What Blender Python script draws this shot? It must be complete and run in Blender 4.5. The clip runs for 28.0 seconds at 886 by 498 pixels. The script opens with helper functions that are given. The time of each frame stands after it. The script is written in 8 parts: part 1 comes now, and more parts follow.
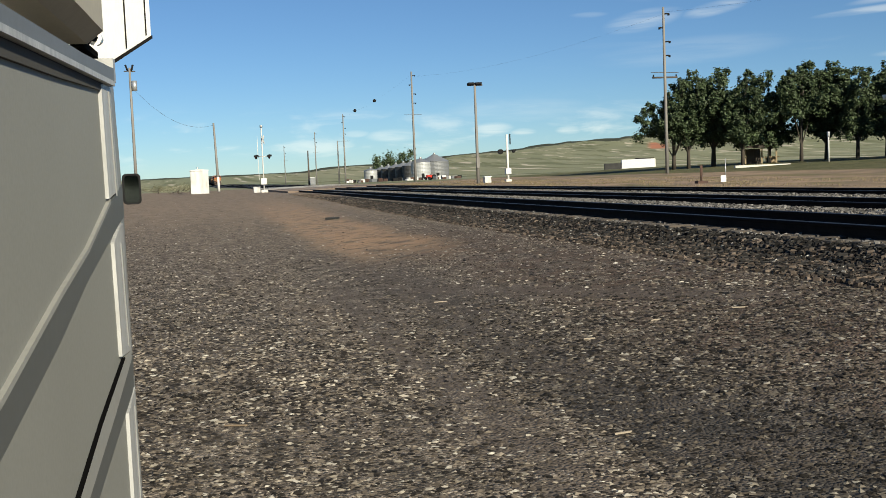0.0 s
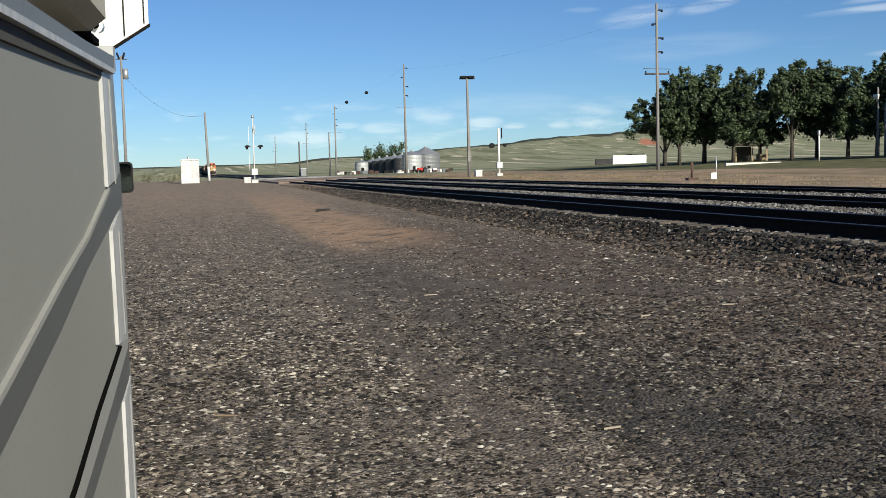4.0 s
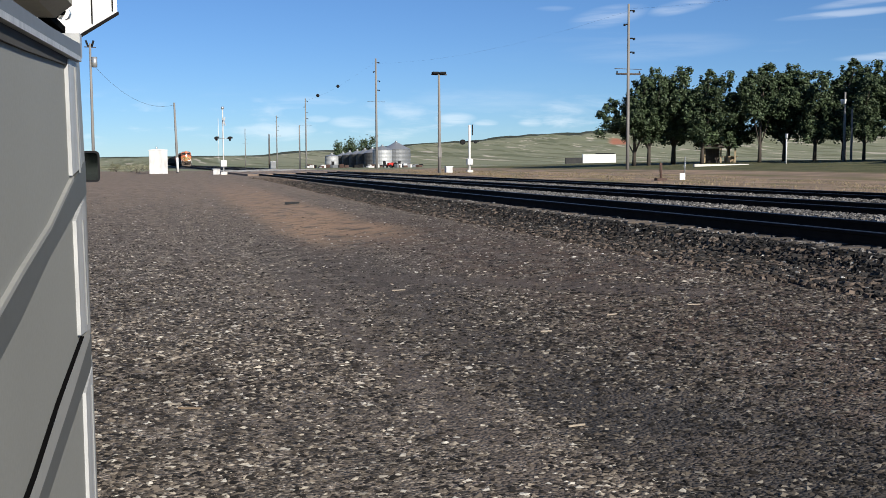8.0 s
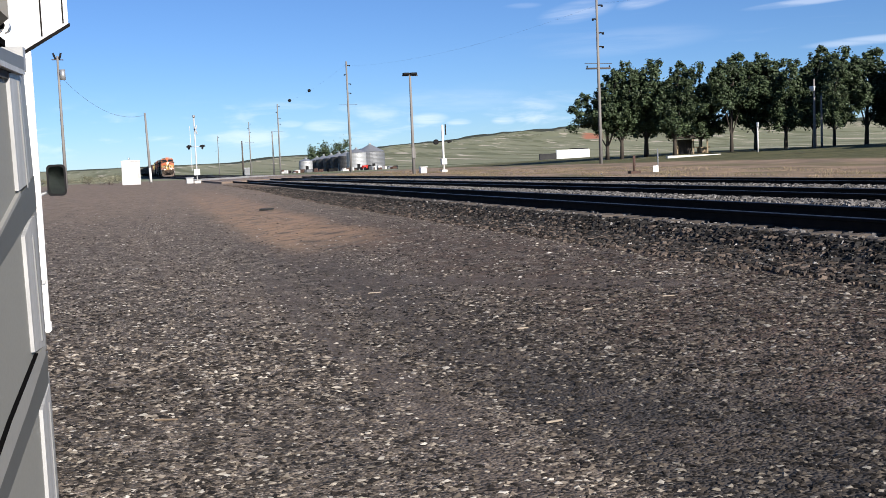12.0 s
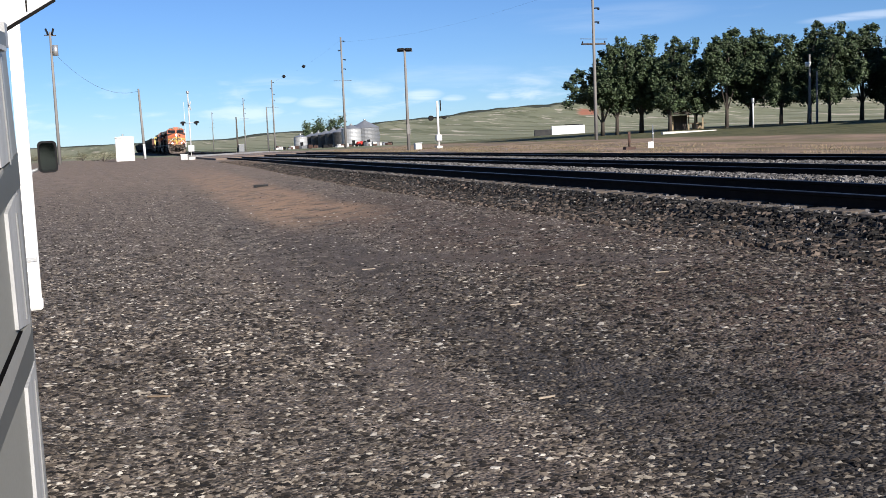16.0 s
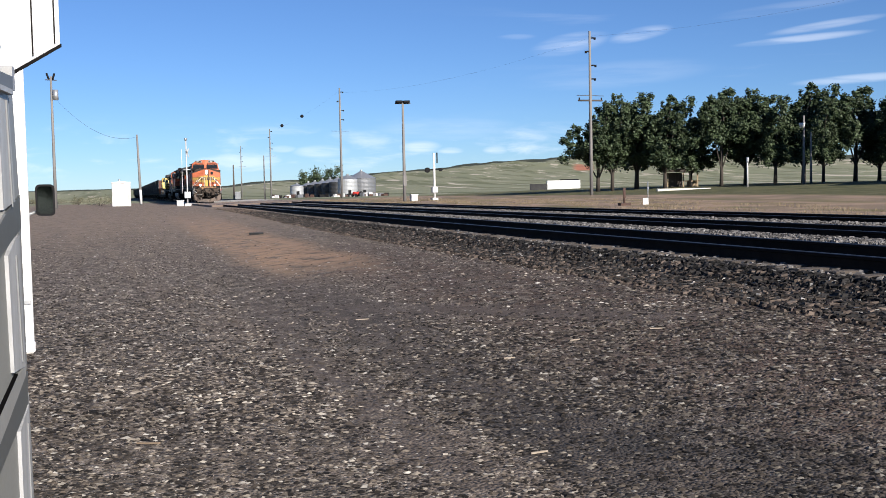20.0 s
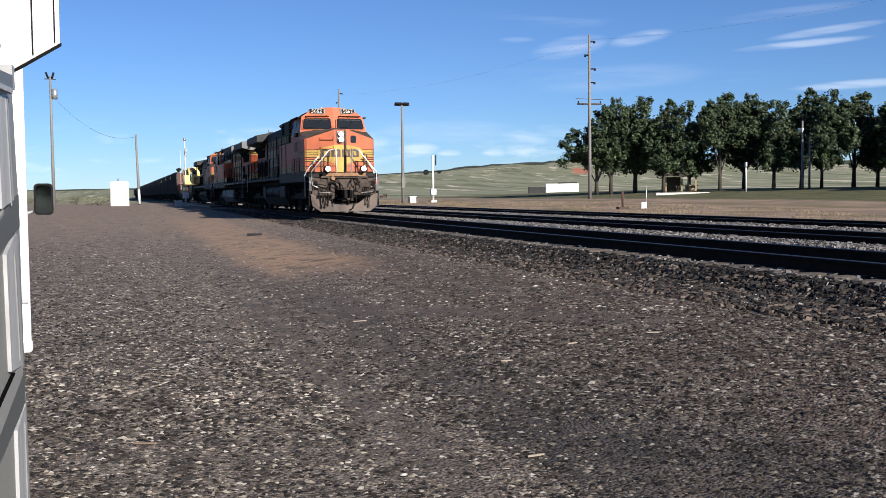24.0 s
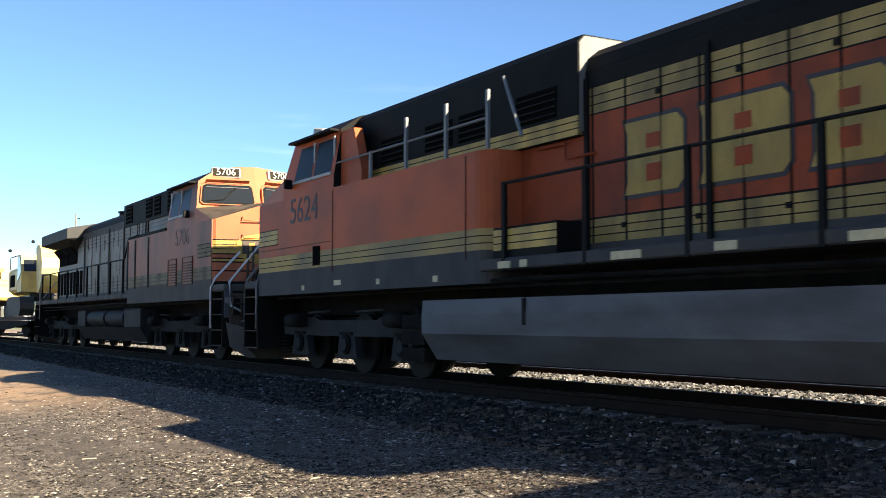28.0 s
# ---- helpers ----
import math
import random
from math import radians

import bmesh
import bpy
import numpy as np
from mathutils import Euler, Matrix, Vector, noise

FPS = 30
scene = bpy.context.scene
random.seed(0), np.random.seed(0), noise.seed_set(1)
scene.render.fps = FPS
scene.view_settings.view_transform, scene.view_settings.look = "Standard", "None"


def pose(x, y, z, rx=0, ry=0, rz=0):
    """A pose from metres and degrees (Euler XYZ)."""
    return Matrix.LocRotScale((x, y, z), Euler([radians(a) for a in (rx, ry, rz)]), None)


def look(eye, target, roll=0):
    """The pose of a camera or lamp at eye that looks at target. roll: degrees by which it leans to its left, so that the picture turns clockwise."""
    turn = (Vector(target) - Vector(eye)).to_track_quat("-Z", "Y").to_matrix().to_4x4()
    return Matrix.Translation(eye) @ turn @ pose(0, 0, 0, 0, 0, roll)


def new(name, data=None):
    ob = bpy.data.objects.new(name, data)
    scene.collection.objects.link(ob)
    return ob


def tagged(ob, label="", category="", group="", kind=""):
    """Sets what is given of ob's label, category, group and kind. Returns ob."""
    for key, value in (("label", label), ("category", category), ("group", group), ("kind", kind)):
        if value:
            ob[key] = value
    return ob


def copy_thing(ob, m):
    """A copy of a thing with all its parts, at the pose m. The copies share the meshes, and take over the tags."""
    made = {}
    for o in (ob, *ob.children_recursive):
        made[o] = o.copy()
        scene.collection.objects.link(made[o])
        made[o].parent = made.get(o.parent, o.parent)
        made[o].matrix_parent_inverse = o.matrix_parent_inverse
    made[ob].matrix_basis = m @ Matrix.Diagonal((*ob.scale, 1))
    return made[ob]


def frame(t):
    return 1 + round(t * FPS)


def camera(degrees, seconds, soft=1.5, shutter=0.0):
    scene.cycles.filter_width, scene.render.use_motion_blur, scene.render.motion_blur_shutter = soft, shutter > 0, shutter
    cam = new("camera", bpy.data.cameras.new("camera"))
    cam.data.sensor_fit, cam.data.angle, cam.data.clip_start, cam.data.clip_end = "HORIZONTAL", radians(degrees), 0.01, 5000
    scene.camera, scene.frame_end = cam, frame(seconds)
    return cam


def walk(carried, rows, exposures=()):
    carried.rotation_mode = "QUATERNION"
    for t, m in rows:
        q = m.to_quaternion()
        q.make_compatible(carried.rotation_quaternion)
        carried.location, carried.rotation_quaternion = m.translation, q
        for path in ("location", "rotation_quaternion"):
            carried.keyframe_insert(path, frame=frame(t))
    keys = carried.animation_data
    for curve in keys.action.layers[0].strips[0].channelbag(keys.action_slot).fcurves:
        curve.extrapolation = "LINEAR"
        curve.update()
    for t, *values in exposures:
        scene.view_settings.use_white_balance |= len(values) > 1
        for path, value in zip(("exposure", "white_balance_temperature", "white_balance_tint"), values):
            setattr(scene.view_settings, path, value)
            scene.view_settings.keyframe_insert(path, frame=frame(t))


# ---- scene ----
cam = camera(44.74, 28.0, soft=0.85, shutter=0.08)
PATH = [
    (0.0, pose(0.000, 0, 1.55, 86.02, 2.33, -12.88)),
    (0.5, pose(-0.002, 0, 1.55, 86.14, 2.22, -12.93)),
    (1.0, pose(-0.004, 0, 1.55, 86.07, 2.03, -13.09)),
    (1.5, pose(-0.005, 0, 1.55, 86.07, 2.27, -13.34)),
    (2.0, pose(-0.001, 0, 1.55, 85.99, 2.42, -13.52)),
    (2.5, pose(-0.004, 0, 1.55, 85.97, 1.43, -13.30)),
    (4.5, pose(-0.016, 0, 1.55, 85.61, 1.52, -13.35)),
    (5.0, pose(-0.006, 0, 1.55, 85.90, 1.71, -13.09)),
    (5.5, pose(-0.003, 0, 1.55, 85.75, 1.85, -13.40)),
    (6.0, pose(0.012, 0, 1.55, 85.86, 2.35, -14.19)),
    (6.5, pose(0.010, 0, 1.55, 85.69, 1.78, -14.51)),
    (7.0, pose(-0.020, 0, 1.55, 85.35, -0.31, -14.22)),
    (7.5, pose(-0.022, 0, 1.55, 85.39, -0.25, -14.44)),
    (8.0, pose(-0.011, 0, 1.55, 85.39, 0.33, -14.93)),
    (8.5, pose(-0.011, 0, 1.55, 85.28, 0.11, -14.90)),
    (9.0, pose(-0.011, 0, 1.55, 85.18, 0.11, -14.85)),
    (9.5, pose(-0.009, 0, 1.55, 84.96, 0.41, -14.94)),
    (10.0, pose(-0.008, 0, 1.55, 84.50, 0.02, -14.92)),
    (10.5, pose(0.001, 0, 1.55, 84.59, 0.69, -15.35)),
    (11.0, pose(0.013, 0, 1.55, 85.18, 1.47, -15.91)),
    (11.5, pose(0.028, 0, 1.55, 85.47, 2.33, -16.19)),
    (12.0, pose(0.028, 0, 1.55, 85.37, 2.38, -16.28)),
    (12.5, pose(0.027, 0, 1.55, 85.43, 2.20, -16.11)),
    (14.5, pose(0.030, 0, 1.55, 85.40, 3.00, -15.60)),
    (15.0, pose(0.008, 0, 1.55, 84.83, 1.25, -15.62)),
    (15.5, pose(0.022, 0, 1.55, 84.19, 2.60, -16.45)),
    (16.0, pose(0.045, 0, 1.55, 84.10, 2.41, -16.54)),
    (16.5, pose(0.052, 0, 1.55, 83.83, 1.83, -16.91)),
    (17.0, pose(0.058, 0, 1.55, 83.97, 3.06, -17.14)),
    (17.5, pose(0.049, 0, 1.55, 85.78, 2.62, -16.85)),
    (18.0, pose(0.040, 0, 1.55, 86.46, 1.79, -16.50)),
    (18.5, pose(0.039, 0, 1.55, 87.06, 2.26, -16.91)),
    (19.0, pose(0.038, 0, 1.55, 87.11, 2.13, -17.14)),
    (19.5, pose(0.036, 0, 1.55, 86.99, 1.62, -16.94)),
    (20.0, pose(0.035, 0, 1.55, 86.85, 1.16, -16.76)),
    (20.5, pose(0.035, 0, 1.55, 86.88, 0.79, -16.71)),
    (21.0, pose(0.035, 0, 1.55, 87.06, 1.36, -17.03)),
    (21.5, pose(0.035, 0, 1.55, 87.10, 1.78, -17.33)),
    (23.5, pose(0.034, 0, 1.55, 86.89, 0.46, -16.74)),
    (24.0, pose(0.034, 0, 1.55, 86.97, 0.70, -16.84)),
    (24.5, pose(0.034, 0, 1.55, 87.05, 0.68, -16.90)),
    (25.0, pose(0.034, 0, 1.55, 89.42, -0.25, -21.62)),
    (25.5, pose(0.034, 0, 1.55, 91.05, -0.78, -24.43)),
    (26.0, pose(0.034, 0, 1.55, 92.72, -0.31, -26.79)),
    (26.5, pose(0.034, 0, 1.55, 93.95, -0.33, -28.16)),
    (27.0, pose(0.034, 0, 1.55, 93.68, 0.29, -28.94)),
    (27.5, pose(0.034, 0, 1.55, 94.08, -0.79, -29.13)),
    (28.0, pose(0.034, 0, 1.55, 93.91, -0.05, -30.31)),
]
EXPOSURES = [(0, 0.74, 7400, 2), (4, 0.74, 6850, 4), (7, 0.72, 6550, 7), (9.5, 0.78, 6500, 10), (11, 0.9, 6500, 11.5), (24.5, 0.86, 6450, 12), (25, 0.8, 6200, 14), (26, 1.08, 6200, 13), (27, 1.78, 7300, 8), (27.5, 2.0, 7800, 7), (28, 2.15, 8100, 6)]
walk(cam, PATH, EXPOSURES)

# ---- light ----
SUN_DIR = Vector((0.309, -0.863, 0.403)).normalized()   # towards the sun
world = bpy.data.worlds.new("sky")
scene.world = world
world.use_nodes = True
wn, wl = world.node_tree.nodes, world.node_tree.links
bg = wn["Background"]
sky = wn.new("ShaderNodeTexSky")
sky.sky_type = "NISHITA"
sky.sun_disc = False
sky.sun_elevation = math.asin(SUN_DIR.z)
sky.sun_rotation = math.atan2(SUN_DIR.x, SUN_DIR.y)
sky.altitude, sky.air_density, sky.dust_density, sky.ozone_density = 1200, 0.9, 0.0, 4.0
bg.inputs[1].default_value = 0.05


def wnode(kind, **values):
    n = wn.new(kind)
    for k, v in values.items():
        n.inputs[k].default_value = v
    return n


# thin wind-drawn wisps to the north-east, small puffs low over the hills
tc = wn.new("ShaderNodeTexCoord")


def wmath(op, a, b=0.0):
    n = wn.new("ShaderNodeMath")
    n.operation = op
    for k, v in enumerate((a, b)):
        if isinstance(v, (int, float)):
            n.inputs[k].default_value = v
        else:
            wl.new(v, n.inputs[k])
    return n.outputs[0]


def wrange(v, a, b, lo, hi):
    n = wn.new("ShaderNodeMapRange")
    n.interpolation_type = "SMOOTHSTEP"
    for k, x in (("From Min", a), ("From Max", b), ("To Min", lo), ("To Max", hi)):
        n.inputs[k].default_value = x
    wl.new(v, n.inputs["Value"])
    return n.outputs["Result"]


def wnoise(scale, stretch, turn, detail=6.0):
    mp = wn.new("ShaderNodeMapping")
    mp.inputs["Rotation"].default_value = turn
    mp.inputs["Scale"].default_value = stretch
    wl.new(tc.outputs["Generated"], mp.inputs["Vector"])
    n = wnode("ShaderNodeTexNoise", Scale=scale, Detail=detail, Roughness=0.55, Distortion=0.3)
    wl.new(mp.outputs["Vector"], n.inputs["Vector"])
    return n.outputs["Fac"]


sep = wn.new("ShaderNodeSeparateXYZ")
wl.new(tc.outputs["Generated"], sep.inputs[0])
height = sep.outputs["Z"]
wisps = wmath("MULTIPLY", wrange(wnoise(1.9, (2.6, 2.6, 26.0), (0.0, 0.10, radians(-35))), 0.56, 0.78, 0.0, 0.12), wmath("MULTIPLY", wrange(sep.outputs["X"], 0.30, 0.45, 0.05, 1.0), wmath("MULTIPLY", wrange(height, 0.06, 0.11, 0.0, 1.0), wrange(height, 0.24, 0.17, 0.0, 1.0))))
puffs = wmath("MULTIPLY", wrange(wnoise(11.0, (1.4, 1.4, 6.0), (0, 0, 0)), 0.48, 0.74, 0.0, 0.36), wmath("MULTIPLY", wrange(height, 0.012, 0.03, 0.2, 1.0), wrange(height, 0.075, 0.035, 0.0, 1.0)))
mixc = wn.new("ShaderNodeMix")
mixc.data_type = "RGBA"
# single streaks: bearing, height, half length, half depth (degrees), rise, weight
az_ = wmath("DEGREES", wmath("ARCTAN2", sep.outputs["X"], sep.outputs["Y"]))
el_ = wmath("DEGREES", wmath("ARCSINE", height))
grain = wrange(wnoise(5.0, (2.0, 2.0, 22.0), (0.0, 0.03, radians(-30)), 8.0), 0.36, 0.62, 0.25, 1.0)
clouds = wmath("MAXIMUM", wisps, puffs)
for a0, e0, wa, we, rise, weight in ((23.6, 7.45, 2.0, 0.55, 0.14, 0.30), (27.2, 7.8, 1.6, 0.36, 0.15, 0.30), (35.2, 7.15, 3.2, 0.20, 0.05, 0.34), (36.4, 7.75, 2.8, 0.22, 0.10, 0.26), (38.0, 5.05, 3.2, 0.24, 0.03, 0.34), (42.6, 9.0, 2.0, 0.16, 0.03, 0.34), (34.5, 8.7, 3.6, 0.30, 0.07, 0.10), (20.8, 7.9, 1.0, 0.16, 0.0, 0.10), (26.0, 5.8, 5.0, 0.7, 0.05, 0.10), (10.4, 2.15, 1.5, 0.36, 0.0, 0.42), (8.3, 2.3, 0.8, 0.2, 0.0, 0.34), (15.6, 2.3, 1.1, 0.34, 0.0, 0.46), (17.2, 2.05, 0.7, 0.2, 0.0, 0.36), (19.6, 2.05, 0.7, 0.24, 0.0, 0.6), (17.0, 3.2, 4.0, 0.6, 0.0, 0.14)):
    da = wmath("SUBTRACT", az_, a0)
    u_ = wmath("DIVIDE", da, wa)
    v_ = wmath("DIVIDE", wmath("SUBTRACT", wmath("SUBTRACT", el_, e0), wmath("MULTIPLY", da, rise)), we)
    rr_ = wmath("ADD", wmath("MULTIPLY", u_, u_), wmath("MULTIPLY", v_, v_))
    clouds = wmath("MAXIMUM", clouds, wmath("MULTIPLY", wrange(rr_, 1.3, 0.0, 0.0, weight * 0.85), grain))
wl.new(clouds, mixc.inputs[0])
tint = wn.new("ShaderNodeMix")
tint.data_type, tint.blend_type = "RGBA", "MULTIPLY"
tint.inputs[0].default_value = 1.0
tint.inputs[7].default_value = (0.75, 0.94, 1.20, 1)
wl.new(sky.outputs[0], tint.inputs[6])
wl.new(tint.outputs[2], mixc.inputs[6])
mixc.inputs[7].default_value = (13.5, 14.0, 14.6, 1)
wl.new(mixc.outputs[2], bg.inputs[0])

sun = new("sun", bpy.data.lights.new("sun", "SUN"))
sun.data.energy, sun.data.angle, sun.data.color = 5.0, radians(0.53), (1.0, 0.94, 0.85)
sun.matrix_world = look(SUN_DIR * 50, (0, 0, 0))

# ---- materials ----
def mat(name, color, rough=0.6, metal=0.0, color2=None, scale=6.0, amount=0.5, fine=60.0, bump=0.0, bump_scale=80.0, stretch=(1, 1, 1),
        spec=0.5, obj_random=0.0, grime=None, grime_amount=0.0, grime_scale=1.5, island=0.0):
    """A surface whose colour wanders between two tones at two scales, with fine relief and, if asked, blotches of grime."""
    m = bpy.data.materials.new(name)
    m.use_nodes = True
    n, l = m.node_tree.nodes, m.node_tree.links
    b = n["Principled BSDF"]
    b.inputs["Roughness"].default_value, b.inputs["Metallic"].default_value = rough, metal
    b.inputs["Specular IOR Level"].default_value = spec
    co = n.new("ShaderNodeTexCoord")
    mpg = n.new("ShaderNodeMapping")
    mpg.inputs["Scale"].default_value = stretch
    l.new(co.outputs["Object"], mpg.inputs["Vector"])

    def nz_(sc, detail=4.0):
        t = n.new("ShaderNodeTexNoise")
        t.inputs["Scale"].default_value, t.inputs["Detail"].default_value = sc, detail
        l.new(mpg.outputs["Vector"], t.inputs["Vector"])
        return t

    def mix_(fac, a, c, mode="MIX"):
        x = n.new("ShaderNodeMix")
        x.data_type, x.blend_type = "RGBA", mode
        for s, v in ((0, fac), (6, a), (7, c)):
            if isinstance(v, (int, float)):
                x.inputs[s].default_value = v
            elif isinstance(v, tuple):
                x.inputs[s].default_value = v if len(v) == 4 else (*v, 1)
            else:
                l.new(v, x.inputs[s])
        return x.outputs[2]

    c2 = color2 or tuple(c * 0.72 for c in color)
    a, f = nz_(scale), nz_(fine, 3.0)
    w = n.new("ShaderNodeMapRange")
    w.inputs["From Min"].default_value, w.inputs["From Max"].default_value = 0.35, 0.65
    w.inputs["To Max"].default_value = amount
    l.new(a.outputs["Fac"], w.inputs["Value"])
    out = mix_(w.outputs["Result"], color, c2)
    g = n.new("ShaderNodeMapRange")
    g.inputs["To Min"].default_value, g.inputs["To Max"].default_value = 1 - 0.28 * amount, 1 + 0.28 * amount
    l.new(f.outputs["Fac"], g.inputs["Value"])
    cg = n.new("ShaderNodeCombineColor")
    for i in range(3):
        l.new(g.outputs["Result"], cg.inputs[i])
    out = mix_(1.0, out, cg.outputs[0], "MULTIPLY")
    if grime:
        gz = nz_(grime_scale, 6.0)
        gr = n.new("ShaderNodeMapRange")
        gr.inputs["From Min"].default_value, gr.inputs["From Max"].default_value = 0.42, 0.68
        gr.inputs["To Max"].default_value = grime_amount
        l.new(gz.outputs["Fac"], gr.inputs["Value"])
        out = mix_(gr.outputs["Result"], out, grime)
    if obj_random or island:
        if island:
            oi = n.new("ShaderNodeNewGeometry")
            src = oi.outputs["Random Per Island"]
        else:
            oi = n.new("ShaderNodeObjectInfo")
            src = oi.outputs["Random"]
        rr = n.new("ShaderNodeMapRange")
        k = obj_random or island
        rr.inputs["To Min"].default_value, rr.inputs["To Max"].default_value = 1 - k, 1 + k
        l.new(src, rr.inputs["Value"])
        cr = n.new("ShaderNodeCombineColor")
        for i in range(3):
            l.new(rr.outputs["Result"], cr.inputs[i])
        out = mix_(1.0, out, cr.outputs[0], "MULTIPLY")
    l.new(out, b.inputs["Base Color"])
    if bump:
        bz = nz_(bump_scale, 5.0)
        bn = n.new("ShaderNodeBump")
        bn.inputs["Strength"].default_value, bn.inputs["Distance"].default_value = 1.0, bump
        l.new(bz.outputs["Fac"], bn.inputs["Height"])
        l.new(bn.outputs["Normal"], b.inputs["Normal"])
    return m


def glow(name, color, strength):
    m = bpy.data.materials.new(name)
    m.use_nodes = True
    b = m.node_tree.nodes["Principled BSDF"]
    b.inputs["Base Color"].default_value = (*color, 1)
    b.inputs["Emission Color"].default_value = (*color, 1)
    b.inputs["Emission Strength"].default_value = strength
    return m


GR = (0.045, 0.04, 0.036)
M_orange = mat("orange paint", (0.45, 0.092, 0.030), 0.5, color2=(0.36, 0.080, 0.034), scale=1.0, amount=0.7, grime=(0.10, 0.046, 0.032), grime_amount=0.45, stretch=(1, 0.6, 0.8), spec=0.1)
M_hood_orange = mat("sooty orange hood paint", (0.30, 0.058, 0.022), 0.55, color2=(0.20, 0.042, 0.020), scale=1.2, amount=0.7, grime=(0.045, 0.028, 0.022), grime_amount=0.65, stretch=(1, 0.7, 0.5), spec=0.1)
M_hood_yellow = mat("sooty yellow hood stripe paint", (0.30, 0.215, 0.080), 0.55, color2=(0.21, 0.155, 0.065), scale=2, amount=0.7, grime=(0.05, 0.04, 0.03), grime_amount=0.6, stretch=(1, 1.4, 0.6), spec=0.12)
M_nose = mat("sun-faded dusty orange paint", (0.44, 0.125, 0.06), 0.5, color2=(0.37, 0.10, 0.045), scale=1.4, amount=0.6, grime=(0.16, 0.07, 0.045), grime_amount=0.4, spec=0.2)
M_dull_orange = mat("dirty orange paint", (0.30, 0.064, 0.034), 0.55, color2=(0.21, 0.052, 0.030), scale=1.3, amount=0.8, grime=(0.075, 0.036, 0.028), grime_amount=0.55, stretch=(1, 0.9, 0.7), spec=0.12)
M_yellow = mat("yellow stripe paint", (0.50, 0.325, 0.080), 0.5, color2=(0.38, 0.24, 0.062), scale=2, amount=0.6, grime=GR, grime_amount=0.5, stretch=(1, 1.4, 0.6), spec=0.2)
# Much darker orange and yellow, with near-black blotches.
M_dark_orange = mat("darkened orange paint", (0.165, 0.040, 0.024), 0.6, color2=(0.085, 0.027, 0.019), scale=1.2, amount=0.85, grime=(0.030, 0.022, 0.019), grime_amount=0.85, stretch=(1, 0.9, 0.5), spec=0.1)
M_dark_yellow = mat("darkened yellow stripe paint", (0.17, 0.115, 0.04), 0.6, color2=(0.09, 0.065, 0.03), scale=2, amount=0.8, grime=(0.026, 0.022, 0.019), grime_amount=0.85, stretch=(1, 1.4, 0.5), spec=0.1)
M_dusty_orange = mat("dusty orange paint", (0.30, 0.105, 0.062), 0.55, color2=(0.21, 0.088, 0.060), scale=1.3, amount=0.8, grime=(0.10, 0.070, 0.058), grime_amount=0.7, stretch=(1, 0.9, 0.4), spec=0.2)
# Pale streaks paint the sky's sheen on the hood, along with real dust.
M_dust_sheen_hood = mat("dust and painted sky sheen streaked over faded orange paint", (0.12, 0.076, 0.060), 0.5, color2=(0.075, 0.058, 0.050), scale=1.6, amount=0.8, grime=(0.20, 0.175, 0.158), grime_amount=0.6, grime_scale=2.2, stretch=(1, 1.0, 0.16), spec=0.2)
M_dust_sheen_hood_yellow = mat("dust and painted sky sheen streaked over faded yellow paint", (0.13, 0.092, 0.062), 0.5, color2=(0.08, 0.064, 0.051), scale=1.6, amount=0.8, grime=(0.20, 0.175, 0.158), grime_amount=0.6, grime_scale=2.2, stretch=(1, 1.0, 0.16), spec=0.2)
M_dusty_yellow = mat("dust-covered yellow stripe paint", (0.20, 0.155, 0.085), 0.65, color2=(0.13, 0.105, 0.07), scale=2, amount=0.7, grime=(0.06, 0.052, 0.046), grime_amount=0.85, stretch=(1, 1.2, 0.6), spec=0.1)
M_dull_yellow = mat("dirty yellow stripe paint", (0.25, 0.165, 0.05), 0.55, color2=(0.13, 0.09, 0.035), scale=2, amount=0.7, grime=(0.03, 0.025, 0.02), grime_amount=0.8, stretch=(1, 1.4, 0.6), spec=0.12)
M_black = mat("black loco paint", (0.006, 0.006, 0.006), 0.66, color2=(0.010, 0.0098, 0.0095), scale=2, amount=0.8, grime=(0.016, 0.014, 0.012), grime_amount=0.35, spec=0.07)
M_under = mat("grimy underframe steel", (0.006, 0.0055, 0.0055), 0.85, color2=(0.012, 0.011, 0.010), scale=3, amount=0.8, grime=(0.022, 0.019, 0.016), grime_amount=0.4, spec=0.06)
M_plow = mat("dusty grey plough steel", (0.115, 0.094, 0.082), 0.8, color2=(0.062, 0.052, 0.046), scale=3, amount=0.8, grime=(0.17, 0.125, 0.095), grime_amount=0.6, spec=0.2)
M_pilot = mat("brown dusted pilot steel", (0.066, 0.050, 0.040), 0.85, color2=(0.034, 0.027, 0.022), scale=4, amount=0.8, grime=(0.10, 0.077, 0.06), grime_amount=0.5, spec=0.2)
M_tank = mat("dusty dark fuel tank paint", (0.019, 0.0185, 0.019), 0.7, color2=(0.012, 0.0115, 0.0115), scale=2, amount=0.7, grime=(0.04, 0.038, 0.036), grime_amount=0.5, spec=0.12)
M_truck = mat("dusty cast truck steel", (0.010, 0.009, 0.0085), 0.85, color2=(0.006, 0.0058, 0.0055), scale=4, amount=0.8, grime=(0.024, 0.021, 0.018), grime_amount=0.5, spec=0.15)
M_greytank = mat("dusty blue grey fuel tank paint", (0.115, 0.12, 0.13), 0.6, color2=(0.085, 0.088, 0.095), scale=1.4, amount=0.7, grime=(0.05, 0.046, 0.043), grime_amount=0.6, stretch=(1, 0.5, 1.6), spec=0.12)
M_radgrey = mat("grey radiator hood paint", (0.040, 0.040, 0.041), 0.65, color2=(0.028, 0.028, 0.028), scale=2, amount=0.6, grime=(0.06, 0.057, 0.054), grime_amount=0.4, spec=0.12)
